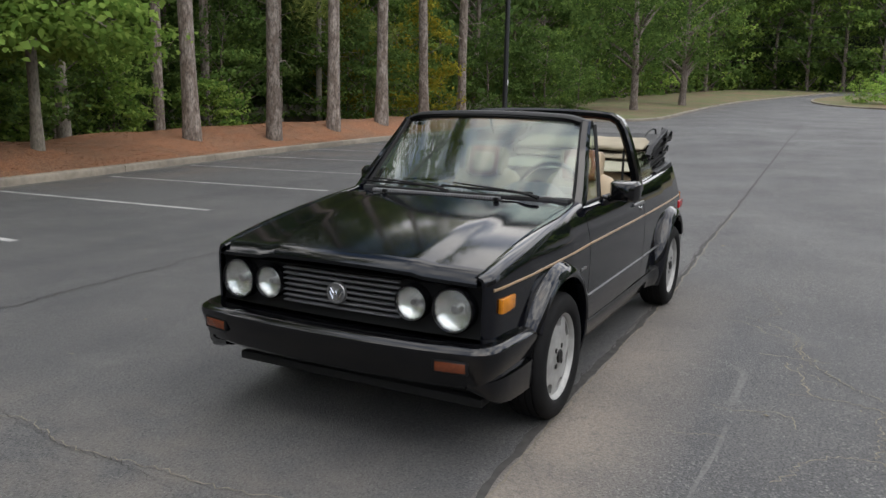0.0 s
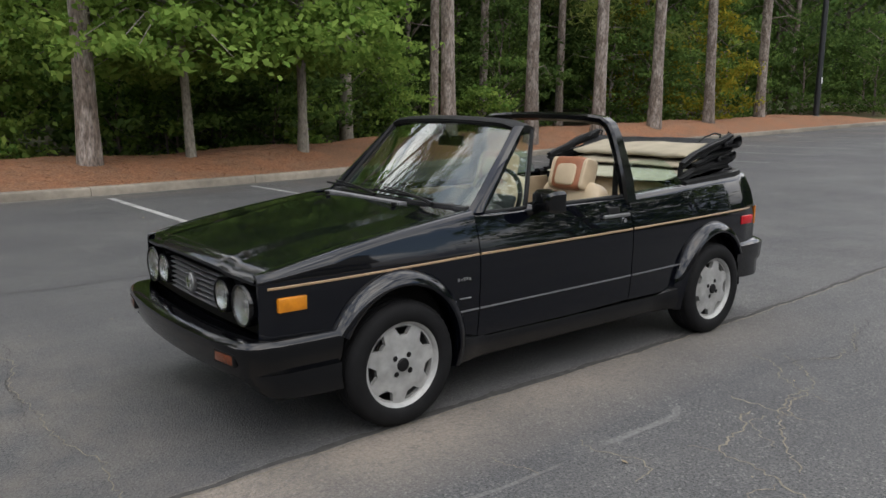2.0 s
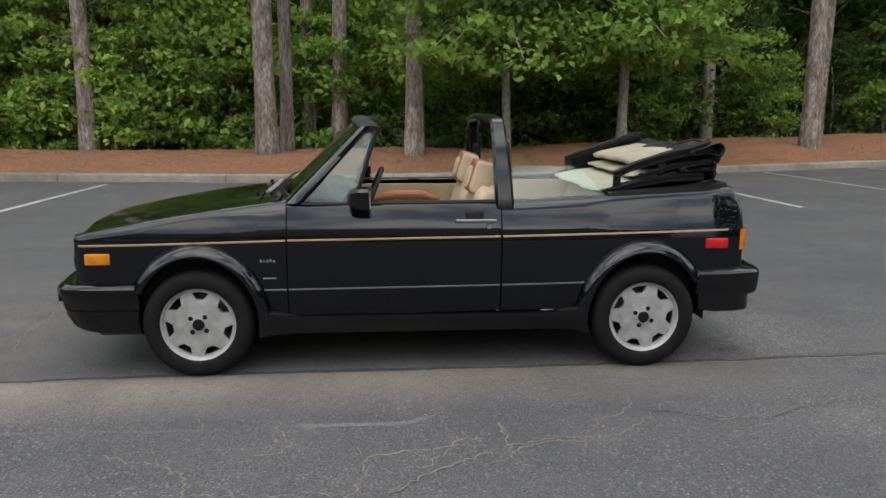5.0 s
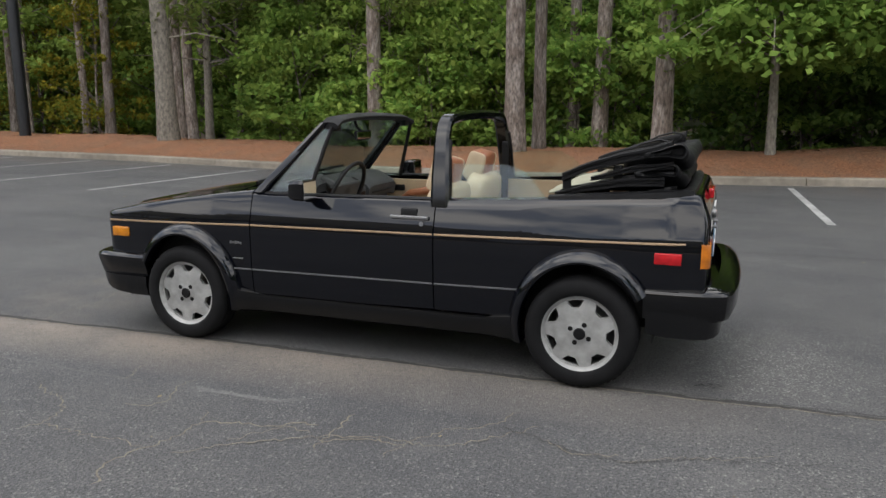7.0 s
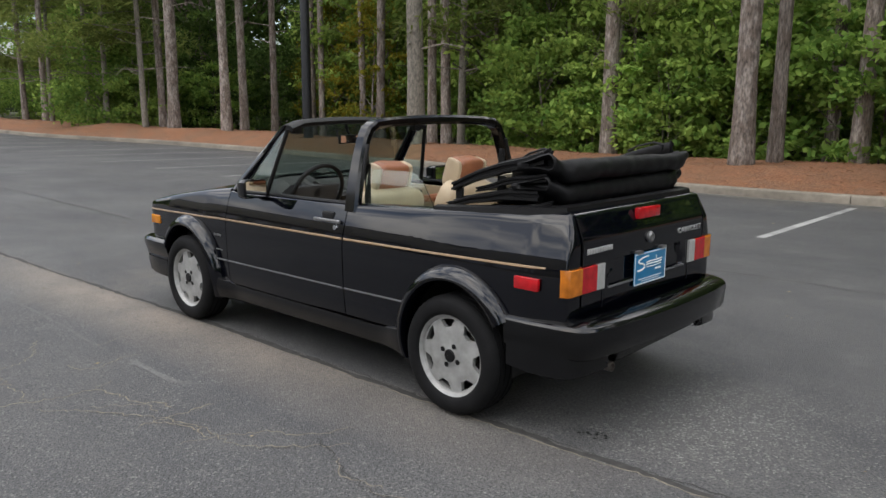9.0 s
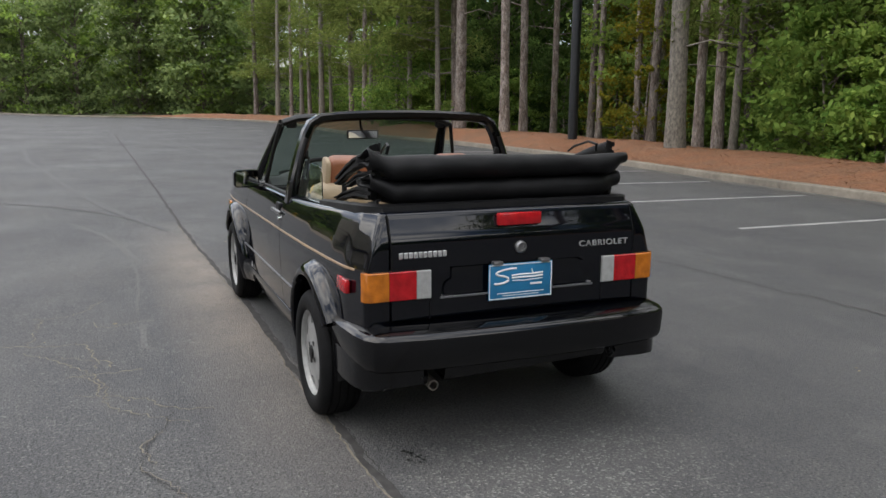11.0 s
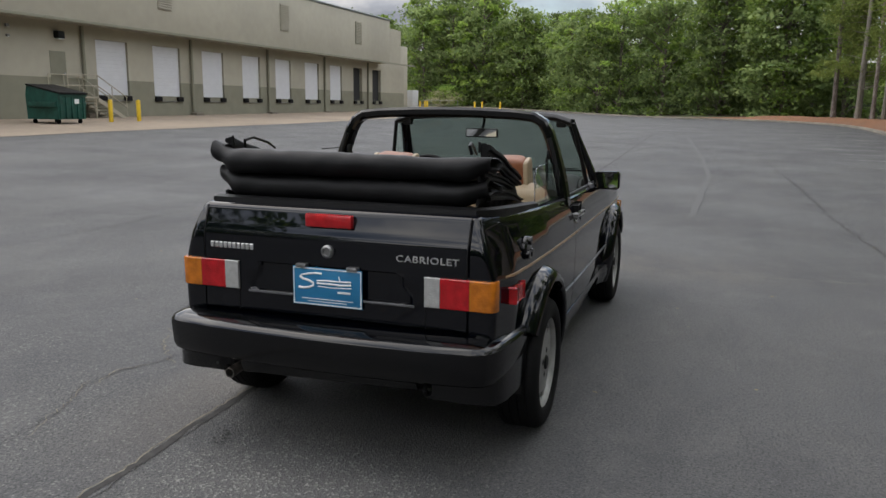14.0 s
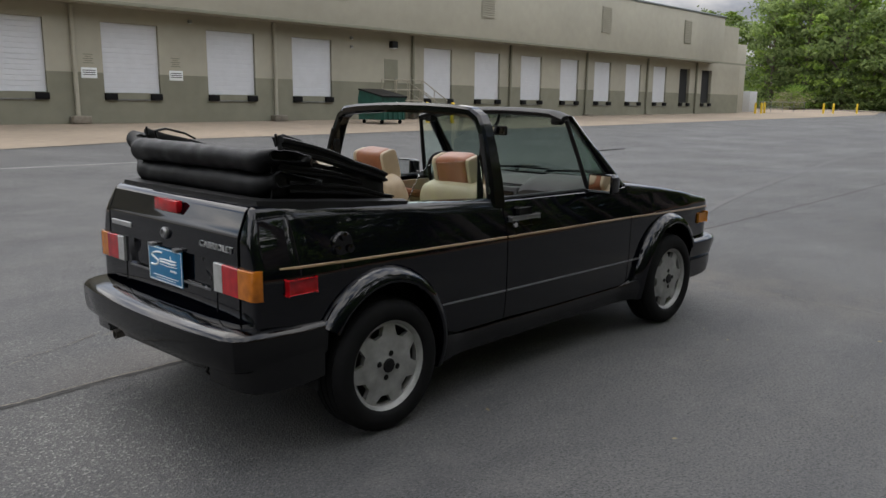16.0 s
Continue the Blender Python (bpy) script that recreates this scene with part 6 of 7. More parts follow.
def fold(rear, front, r, tip, wide, seed, ends=0.5):
    """A sheet folded over itself: a fat bend at the rear, thin towards the front, with curled ends."""
    b = bmesh.new()
    rear, front = Vector((rear[0], 0, rear[1])), Vector((front[0], 0, front[1]))
    d = (front - rear).normalized()
    n = Vector((-d.z, 0, d.x))
    base = [rear + (math.cos(a) * d + math.sin(a) * n) * r for a in spread(radians(75), radians(285), 15)]
    lower_ = [rear.lerp(front, t) - n * lerp(r, tip, t ** 0.8) for t in (0.25, 0.5, 0.75, 1.0)]
    upper_ = [rear.lerp(front, t) + n * lerp(r, tip, t ** 0.8) for t in (1.0, 0.75, 0.5, 0.25)]
    prof = base + lower_ + upper_
    rings = []
    for v in spread(-1, 1, 61):
        e = max(0.0, abs(v) - 0.80) / 0.20
        k = 1 - (1 - ends) * smooth(e * 1.9 - 0.35 if v > 0 else e)
        ring = []
        for p in prof:
            q = rear + (p - rear) * k + Vector((0.012 * e, 0, r * (1 - k) + (0.030 if v > 0 else 0.012) * e * e))
            q.y = wide * v
            w = noise.noise(Vector((q.x * 5, q.y * 4 + seed, q.z * 7))) * 0.010 + noise.noise(Vector((q.x * 14, q.y * 16 + seed, q.z * 16))) * (0.0045 + 0.012 * smooth(e * 1.3))
            ring.append(q + (p - rear).normalized() * w)
        rings.append(ring)
    # the ends turn in like a sleeve
    for side in (0, -1):
        c = sum(rings[side], Vector()) / len(prof)
        s_ = -1 if side == 0 else 1
        extra = [[c + (p - c) * f + Vector((0, s_ * o, 0)) for p in rings[side]] for f, o in ((0.86, 0.004), (0.72, -0.004), (0.60, -0.05))]
        rings = extra[::-1] + rings if side == 0 else rings + extra
    loft(b, rings)
    return b


part("upper_fold", fold((-1.645, 1.152), (-1.36, 1.105), 0.049, 0.022, 0.605, 3.0, 0.60), VINYL, top, "upper roll of black vinyl", 60)
part("lower_fold", fold((-1.615, 1.052), (-1.28, 1.005), 0.052, 0.020, 0.590, 9.0, 0.55), VINYL, top, "lower roll of black vinyl", 60)


def pad(zf, x0, x1, wide, thick, seed, drop=0.35):
    """A soft sheet of lining, rounded at its front edge, that sags between the rails."""
    b = bmesh.new()
    rings = []
    for v in spread(-1, 1, 37):
        e = smooth(max(0.0, abs(v) - 0.86) / 0.14)
        ring = []
        for j in range(22):
            a = 2 * math.pi * j / 22
            c, sn = math.cos(a), math.sin(a)
            u = math.copysign(abs(c) ** 0.45, c)
            x = lerp(x0, x1, 0.5 + 0.5 * u * (1 - 0.08 * e))
            z = zf - drop * (x - x0) + thick * (1 - 0.7 * e) * math.copysign(abs(sn) ** 0.7, sn)
            z += 0.010 * noise.noise(Vector((x * 5, wide * v * 4 + seed, 0))) + 0.005 * noise.noise(Vector((x * 16, wide * v * 11, seed)))
            ring.append(Vector((x + 0.012 * noise.noise(Vector((v * 3, seed, 2))), wide * v, z)))
        rings.append(ring)
    loft(b, rings)
    return b


part("lining_fold", pad(1.158, -1.58, -1.22, 0.490, 0.024, 21.0, 0.16), PALE_CREAM, top, "pale cloth lining", 60)
part("lining_fold", pad(1.100, -1.50, -1.18, 0.480, 0.014, 33.0, 0.20), PALE_CREAM, top, "pale cloth lining", 60)
part("lining_sheet", pad(1.040, -1.50, -0.95, 0.500, 0.016, 45.0, 0.15), PALE_SHEET, top, "pale grey-green lining sheet", 60)
for s in (1, -1):
    for a, b_, w, h0, h1 in (((-1.055, 1.060), (-1.585, 1.212), 0.014, 0.022, 0.034), ((-1.20, 1.048), (-1.60, 1.130), 0.012, 0.012, 0.020), ((-1.02, 0.968), (-1.56, 1.052), 0.014, 0.014, 0.030)):
        # each side rail: a channel of two lips with a web
        for off, dz, hh, nm in ((0.0, 0.0, 1.0, "roof_rail"), (0.012, 0.55, 0.30, "rail_lip"), (0.012, -0.55, 0.30, "rail_lip")):
            bm = bmesh.new()
            rings = []
            for t in spread(0, 1, 13):
                h = lerp(h0, h1, t)
                p = Vector((lerp(a[0], b_[0], t), s * (0.560 + off), lerp(a[1], b_[1], t) + 0.012 * math.sin(math.pi * t) + dz * h))
                p += Vector((0, 0.008 * noise.noise(p * 9), 0.010 * noise.noise(p * 7 + Vector((3, 0, 0)))))
                rings.append([p + Vector((0, w * c, h * hh * d)) for c, d in ((-1, -0.7), (-0.6, -1), (0.6, -1), (1, -0.7), (1, 0.7), (0.6, 1), (-0.6, 1), (-1, 0.7))])
            loft(bm, rings)
            if nm == "roof_rail":
                rail = part(nm, bm, VINYL, top, "black metal roof rail")
            else:
                part(nm, bm, VINYL, rail)
    for x, z in ((-1.075, 1.015), (-1.33, 1.085)):
        bm = bmesh.new()
        box(bm, x - 0.022, x + 0.022, s * 0.548 - 0.008, s * 0.548 + 0.008, z - 0.045, z + 0.035, 0.005)
        part("hinge_plate", bm, MATT_BLACK, top)
    bm = bmesh.new()
    tube(bm, [(-1.56, s * 0.505, 1.205), (-1.57, s * 0.50, 1.236), (-1.52, s * 0.49, 1.246), (-1.43, s * 0.475, 1.222), (-1.38, s * 0.47, 1.195)], [0.007, 0.007, 0.006, 0.006, 0.005], 6)
    part("catch_lever", bm, MATT_BLACK, top)
    bm = bmesh.new()
    tube(bm, [(-1.585, s * 0.545, 1.215), (-1.59, s * 0.545, 1.255)], [0.008, 0.005], 6)
    part("catch_pin", bm, MATT_BLACK, top)
    # crumpled vinyl between the rails, sloping down to the well
    for z0, z1, ya, seed in ((1.09, 1.055, 0.545, 1.0), (1.00, 0.975, 0.558, 2.0)) if s > 0 else ((1.15, 0.985, 0.550, 5.0),):
        bm = bmesh.new()
        rows = []
        for t in spread(0, 1, 26):
            row = []
            for v in spread(0, 1, 6):
                x = lerp(-1.08 + 0.05 * v, -1.62, t)
                z = lerp(z0 - 0.085 * (1 - t), z1 - 0.055 * (1 - t) - 0.02, v) + 0.03 * t
                row.append(Vector((x, s * (ya + 0.018 * noise.noise(Vector((t * 7, v * 2.5, seed + s))) + 0.012 * math.sin(3.1 * v)), z)))
            rows.append(row)
        shell(bm, rows, [[p - Vector((0, s * 0.012, 0.003)) for p in r] for r in rows])
        part("side_flap", bm, VINYL, top, "", 60)

# front seats
def cushion(b, cx, cy, cz, sx, sy, sz, power=0.42, m=None, nu=16, nv=24, dent=0.0):
    """A stuffed pad."""
    rows = []
    for i in range(nu + 1):
        a = math.pi * (i / nu - 0.5)
        ring = []
        for j in range(nv):
            t = 2 * math.pi * j / nv
            f = lambda q: math.copysign(abs(q) ** power, q)
            p = Vector((cx + sx * f(math.cos(a)) * f(math.cos(t)), cy + sy * f(math.cos(a)) * f(math.sin(t)), cz + sz * f(math.sin(a))))
            p += Vector((1, 0.3, 1)) * (0.006 * noise.noise(p * 9))
            ring.append(p)
        rows.append(ring)
    vs = quads(b, rows, close_v=True)
    if m is not None:
        bmesh.ops.transform(b, matrix=m, verts=[v for r in vs for v in r])


for s in (1, -1):
    seat = new("front_seat")
    seat.parent = car
    seat["label"] = "cream leather front seat with a brown-edged headrest"
    y = s * 0.325
    lean = lambda px_, pz: Matrix.Translation((px_, 0, pz)) @ Matrix.Rotation(radians(-16), 4, "Y") @ Matrix.Translation((-px_, 0, -pz))
    bm = bmesh.new()
    cushion(bm, -0.02, y, 0.50, 0.27, 0.235, 0.085)
    part("seat_cushion", bm, CREAM, seat, "", 60)
    bm = bmesh.new()
    cushion(bm, -0.24, y, 0.735, 0.075, 0.235, 0.265, m=lean(-0.24, 0.5))
    part("backrest", bm, CREAM, seat, "", 60)
    bm = bmesh.new()
    cushion(bm, -0.225, y, 1.045, 0.062, 0.112, 0.100, 0.34, m=lean(-0.20, 0.66))
    hr = part("headrest", bm, BROWN, seat, "brown leather headrest with cream sides", 60)
    for t in (1, -1):
        bm = bmesh.new()
        cushion(bm, -0.225, y + t * 0.118, 1.045, 0.057, 0.016, 0.093, 0.4, m=lean(-0.20, 0.66))
        part("headrest_side", bm, CREAM, hr, "cream leather side", 60)
    bm = bmesh.new()
    cushion(bm, -0.172, y, 1.030, 0.016, 0.076, 0.066, 0.4, m=lean(-0.20, 0.66))
    part("headrest_insert", bm, CREAM, hr, "cream leather insert", 60)
    bm = bmesh.new()
    for t in (0.045, -0.045):
        tube(bm, [(-0.325, y + t, 0.95), (-0.31, y + t, 0.90)], 0.008, 8)
    part("headrest_posts", bm, CHROME, hr)
    bm = bmesh.new()
    box(bm, -0.25, 0.22, y - 0.20, y + 0.20, 0.262, 0.43, 0.02)
    part("seat_base", bm, MATT_BLACK, seat)
# rear bench
bm = bmesh.new()
cushion(bm, -0.78, 0, 0.52, 0.24, 0.405, 0.08)
bench = part("rear_bench", bm, CREAM, car, "cream leather rear bench", 60)
bm = bmesh.new()
cushion(bm, -1.03, 0, 0.80, 0.07, 0.48, 0.16, m=Matrix.Translation((-1.0, 0, 0.6)) @ Matrix.Rotation(radians(-14), 4, "Y") @ Matrix.Translation((1.0, 0, -0.6)))
part("bench_backrest", bm, CREAM, bench, "", 60)

# dashboard
bm = bmesh.new()
rows = []
for y in spread(-0.60, 0.60, 25):
    hump = 0.055 * smooth((0.16 - abs(y - 0.33)) / 0.05)
    rows.append([Vector((x - 0.03 * (hump > 0.02) * (k in (1, 2)), y, z + (hump if k in (2, 3) else 0))) for k, (x, z) in enumerate(((0.56, 0.66), (0.47, 0.70), (0.455, 0.895), (0.52, 0.935), (0.74, 0.935), (0.76, 0.70)))])
loft(bm, rows)
dash = part("dashboard", bm, DASH, car, "black dashboard")
bm = bmesh.new()
box(bm, 0.40, 0.50, -0.13, 0.10, 0.55, 0.88, 0.012)
console = part("centre_console", bm, DASH, dash, "black centre console with radio and heater controls")
for z in (0.84, 0.80, 0.755, 0.70):
    bm = bmesh.new()
    box(bm, 0.393, 0.402, -0.105, 0.075, z - 0.014, z + 0.012, 0.003)
    part("radio" if z == 0.755 else "control_panel", bm, BLACK_PLASTIC, console)
for k in range(4):
    bm = bmesh.new()
    box(bm, 0.388, 0.395, -0.09 + 0.045 * k, -0.07 + 0.045 * k, 0.750, 0.762, 0.002)
    part("button", bm, GREY_METAL, console)
for y in (0.26, 0.40):
    bm = bmesh.new()
    quads(bm, [[Vector((0.428, y + q * math.cos(2 * math.pi * k / 24), 0.905 + q * math.sin(2 * math.pi * k / 24))) for q in (0.05, 0.045, 0.001)] for k in range(24)], close_u=True)
    part("dial", bm, BLACK_PLASTIC, dash)
wheel_m = pose(0.300, 0.335, 0.900, 0, 68, 0)
bm = bmesh.new()
R_ = 0.185
rows = []
for k in range(48):
    a = 2 * math.pi * k / 48
    rows.append([wheel_m @ Vector(((R_ + 0.0135 * math.cos(2 * math.pi * j / 10)) * math.cos(a), (R_ + 0.0135 * math.cos(2 * math.pi * j / 10)) * math.sin(a), 0.0135 * math.sin(2 * math.pi * j / 10))) for j in range(10)])
quads(bm, rows, close_u=True, close_v=True)
steer = part("steering_wheel", bm, MATT_BLACK, car, "black steering wheel")
bm = bmesh.new()
vs = box(bm, -0.05, 0.10, -0.165, 0.165, 0.0, 0.03, 0.02)
bmesh.ops.transform(bm, matrix=wheel_m, verts=bm.verts)
part("hub_pad", bm, DASH, steer)
bm = bmesh.new()
tube(bm, [wheel_m @ Vector((0, 0, 0.0)), wheel_m @ Vector((0, 0, 0.18))], 0.03, 10)
part("steering_column", bm, DASH, steer)
# shelf and pad on the passenger's side, vents, glove-box line
bm = bmesh.new()
rows = []
for y in spread(-0.58, -0.15, 13):
    e = smooth((abs(y + 0.365) - 0.16) / 0.055)
    rows.append([Vector((x, y, z - 0.02 * e)) for x, z in ((0.40, 0.80), (0.385, 0.875), (0.405, 0.905), (0.50, 0.955), (0.62, 0.958), (0.62, 0.80))])
loft(bm, rows)
shelf = part("passenger_pad", bm, DASH, dash, "padded dark grey dashboard top")
bm = bmesh.new()
box(bm, 0.378, 0.392, -0.52, -0.20, 0.828, 0.834, 0.001)
part("seam_line", bm, MATT_BLACK, shelf)
for y in (-0.545, -0.02, 0.545):
    bm = bmesh.new()
    box(bm, 0.43, 0.452, y - 0.045, y + 0.045, 0.845, 0.888, 0.006)
    vent = part("air_vent", bm, MATT_BLACK, dash)
    for k in range(4):
        bm = bmesh.new()
        box(bm, 0.425, 0.431, y - 0.04, y + 0.04, 0.851 + 0.009 * k, 0.854 + 0.009 * k)
        part("vent_slat", bm, DASH, vent)
# gear lever
bm = bmesh.new()
tube(bm, [(0.25, -0.01, 0.27), (0.20, -0.01, 0.50), (0.19, -0.01, 0.56)], [0.035, 0.012, 0.022], 10)
part("gear_lever", bm, MATT_BLACK, car)

# ---- trees ----
LEAF_GREEN = leaf_material("green_leaves", (0.102, 0.198, 0.044), (0.275, 0.385, 0.090), 0.5)
# a darker copy of the green leaves, the wood's shade put into the colour
LEAF_SHADED = leaf_material("shade_darkened_leaves", (0.044, 0.082, 0.024), (0.104, 0.156, 0.043), 0.45)
LEAF_BRIGHT = leaf_material("bright_maple_leaves", (0.122, 0.212, 0.044), (0.225, 0.320, 0.072), 0.5, 0.05)
LEAF_FRESH = leaf_material("fresh_leaves", (0.160, 0.252, 0.057), (0.310, 0.405, 0.096), 0.5, 0.3)
# a step less dark; also serves the shade-coloured copies
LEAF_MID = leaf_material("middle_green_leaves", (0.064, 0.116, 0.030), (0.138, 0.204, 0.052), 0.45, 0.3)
LEAF_YELLOW = leaf_material("yellowing_leaves", (0.12, 0.14, 0.02), (0.24, 0.20, 0.025), 0.45, 0.2)
NEEDLES = leaf_material("pine_needles", (0.115, 0.155, 0.040), (0.215, 0.250, 0.072), 0.45)
# distance haze is put into this paler, greyer leaf colour
LEAF_HAZED = leaf_material("hazed_far_leaves", (0.140, 0.195, 0.078), (0.270, 0.335, 0.130), 0.47, 0.32)


def leaf_quads(rng, centres, radius, per, size, slim=0.55, droop=0.3):
    """Many small leaves round cluster centres."""
    c = np.repeat(centres, per, axis=0)
    p = c + rng.normal(0, 1, c.shape) * (np.repeat(radius, per)[:, None] if np.ndim(radius) else radius) * np.array([1, 1, 0.42])
    n = rng.normal(0, 0.62, p.shape) + np.array([0, 0, 0.8])
    n /= np.linalg.norm(n, axis=1)[:, None]
    u = np.cross(n, rng.normal(0, 1, p.shape))
    u /= np.linalg.norm(u, axis=1)[:, None] + 1e-9
    v = np.cross(n, u)
    s = size * rng.uniform(0.6, 1.35, (len(p), 1))
    tip = u * s - np.array([0, 0, 1]) * s * droop
    return np.stack([p + tip, p + v * s * slim, p - u * s * 0.8, p - v * s * slim], axis=1)


def trunk_path(rng, h, lean=0.02, wob=0.06):
    a = rng.uniform(0, 6.28)
    return [(h * t * lean * 0.5 * math.cos(a) + wob * math.sin(5 * t + a) * t, h * t * lean * 0.5 * math.sin(a) + wob * math.cos(4 * t + a) * t, h * t - 0.35 * (t == 0)) for t in (0, 0.04, 0.1, 0.2, 0.35, 0.5, 0.65, 0.8, 0.92, 1)]


def trunk_mesh(b, path, r, n=12):
    radii = [r * q for q in (1.45, 1.18, 1.04, 1.0, 0.92, 0.82, 0.68, 0.5, 0.3, 0.1)]
    vs = tube(b, path, radii, n)
    for ring in vs:
        for v in ring:
            k = noise.noise(Vector((v.co.x * 9, v.co.y * 9, v.co.z * 1.6)))
            v.co.x += k * r * 0.14
            v.co.y += k * r * 0.10


def make_pine(seed, h, r, crown_from, mat=BARK, reach=1.0, tuft=0.30):
    """A tall pine: bare trunk, a few dead limbs, and needle tufts high up."""
    rng = np.random.default_rng(seed)
    t = thing("pine_tree", "tall pine with a bare grey trunk and a high crown", "tree", "pines in the straw bed")
    path = trunk_path(rng, h)
    b = bmesh.new()
    trunk_mesh(b, path, r)
    part("trunk", b, mat, t, "", 80)
    cl, limbs = [], bmesh.new()
    for k in range(30):
        z = rng.uniform(crown_from, h * 0.97)
        a = rng.uniform(0, 6.28)
        ln = reach * rng.uniform(0.9, 2.9) * (1 - 0.55 * (z - crown_from) / (h - crown_from))
        i = z / h
        bx, by = np.interp(z, [q[2] for q in path], [q[0] for q in path]), np.interp(z, [q[2] for q in path], [q[1] for q in path])
        e = (bx + ln * math.cos(a), by + ln * math.sin(a), z + 0.25 * ln * rng.uniform(-0.4, 0.8))
        tube(limbs, [(bx, by, z), ((bx + e[0]) / 2, (by + e[1]) / 2, (z + e[2]) / 2 + 0.08), e], [0.035, 0.022, 0.008], 5)
        for q in (0.45, 0.65, 0.85, 1.0, 1.08):
            cl.append((lerp(bx, e[0], q) + rng.normal(0, 0.18), lerp(by, e[1], q) + rng.normal(0, 0.18), lerp(z, e[2], q) + rng.normal(0, 0.12)))
    for k in range(9):
        z = rng.uniform(2.2, crown_from)
        a, ln = rng.uniform(0, 6.28), rng.uniform(0.5, 2.1)
        bx, by = np.interp(z, [q[2] for q in path], [q[0] for q in path]), np.interp(z, [q[2] for q in path], [q[1] for q in path])
        tube(limbs, [(bx, by, z), (bx + ln * 0.6 * math.cos(a), by + ln * 0.6 * math.sin(a), z + 0.12), (bx + ln * math.cos(a + 0.2), by + ln * math.sin(a + 0.2), z + rng.uniform(-0.2, 0.4))], [0.026, 0.018, 0.006], 5)
    tagged(part("branch_work", limbs, mat, t, "", 80), kind="stuff")
    q = leaf_quads(rng, np.array(cl), tuft, 17 if tuft < 0.35 else 46, 0.21, 0.17, 0.1)
    crown = new("crown", fast_mesh("crown", q, None, NEEDLES))
    crown.parent = t
    return t


def make_broadleaf(seed, h, spread_, low, leaves, size, mat, name="broadleaf_tree", label="leafy green understorey tree at the wood's edge", r=0.07, clusters=60):
    """A tree with limbs and a loose crown of many leaves."""
    rng = np.random.default_rng(seed)
    t = thing(name, label, "tree", "woodland trees")
    path = trunk_path(rng, h * 0.85, 0.05, 0.15)
    b = bmesh.new()
    trunk_mesh(b, path, r, 8)
    limbs = bmesh.new()
    cs, rad = [], []
    for k in range(clusters):
        f = rng.uniform(0, 1)
        z = lerp(low, h, f)
        w = spread_ * math.sqrt(max(0.05, 1 - (2 * f - 0.85) ** 2 * 0.75)) * rng.uniform(0.35, 1.05)
        a = rng.uniform(0, 6.28)
        p = (w * math.cos(a), w * math.sin(a), z + rng.normal(0, 0.15))
        cs.append(p)
        rad.append(rng.uniform(0.20, 0.46) * spread_ / 2.0)
        if k % 4 == 0:
            z0 = max(0.4, z - 0.7 * w)
            tube(limbs, [(0, 0, min(z0, h * 0.8)), (p[0] * 0.5, p[1] * 0.5, lerp(min(z0, h * 0.8), p[2], 0.6)), p], [r * 0.45, r * 0.28, 0.006], 5)
    part("trunk", b, BARK, t, "", 80)
    tagged(part("branch_work", limbs, BARK, t, "", 80), kind="stuff")
    cut = int(clusters * 0.68)
    q = leaf_quads(rng, np.array(cs[:cut]), np.array(rad[:cut]), leaves // clusters, size)
    crown = new("crown", fast_mesh("crown", q, None, mat))
    crown.parent = t
    # boughs of younger, paler leaves
    q = leaf_quads(rng, np.array(cs[cut:]), np.array(rad[cut:]) * 0.8, leaves // clusters, size * 0.9)
    fresh = new("fresh_foliage", fast_mesh("fresh_foliage", q, None, {LEAF_YELLOW: LEAF_YELLOW, LEAF_SHADED: LEAF_MID}.get(mat, LEAF_FRESH)))
    fresh.parent = t
    tagged(fresh, kind="stuff")
    return t


def scatter(makers, spots, rng, grow=(0.85, 1.2)):
    """The first of each kind goes to the first spot that wants it; the others are copies."""
    used = {}
    for k, (x, y, z) in enumerate(spots):
        i = int(rng.integers(len(makers)))
        m = pose(x, y, z, 0, 0, rng.uniform(0, 360))
        s = rng.uniform(*grow)
        if i not in used:
            used[i] = makers[i]()
            used[i].matrix_basis = m
            used[i].scale = (s, s, s)
        else:
            c = copy_thing(used[i], m)
            c.scale = (s, s, s * rng.uniform(0.92, 1.1))


def floor_z(x, y):
    return land(max(-150, min(x, 150)), y) - 0.02 + 0.25 * smooth((kerb_y(max(-119, min(x, 109))) - 3.5 - y) / 3.0)


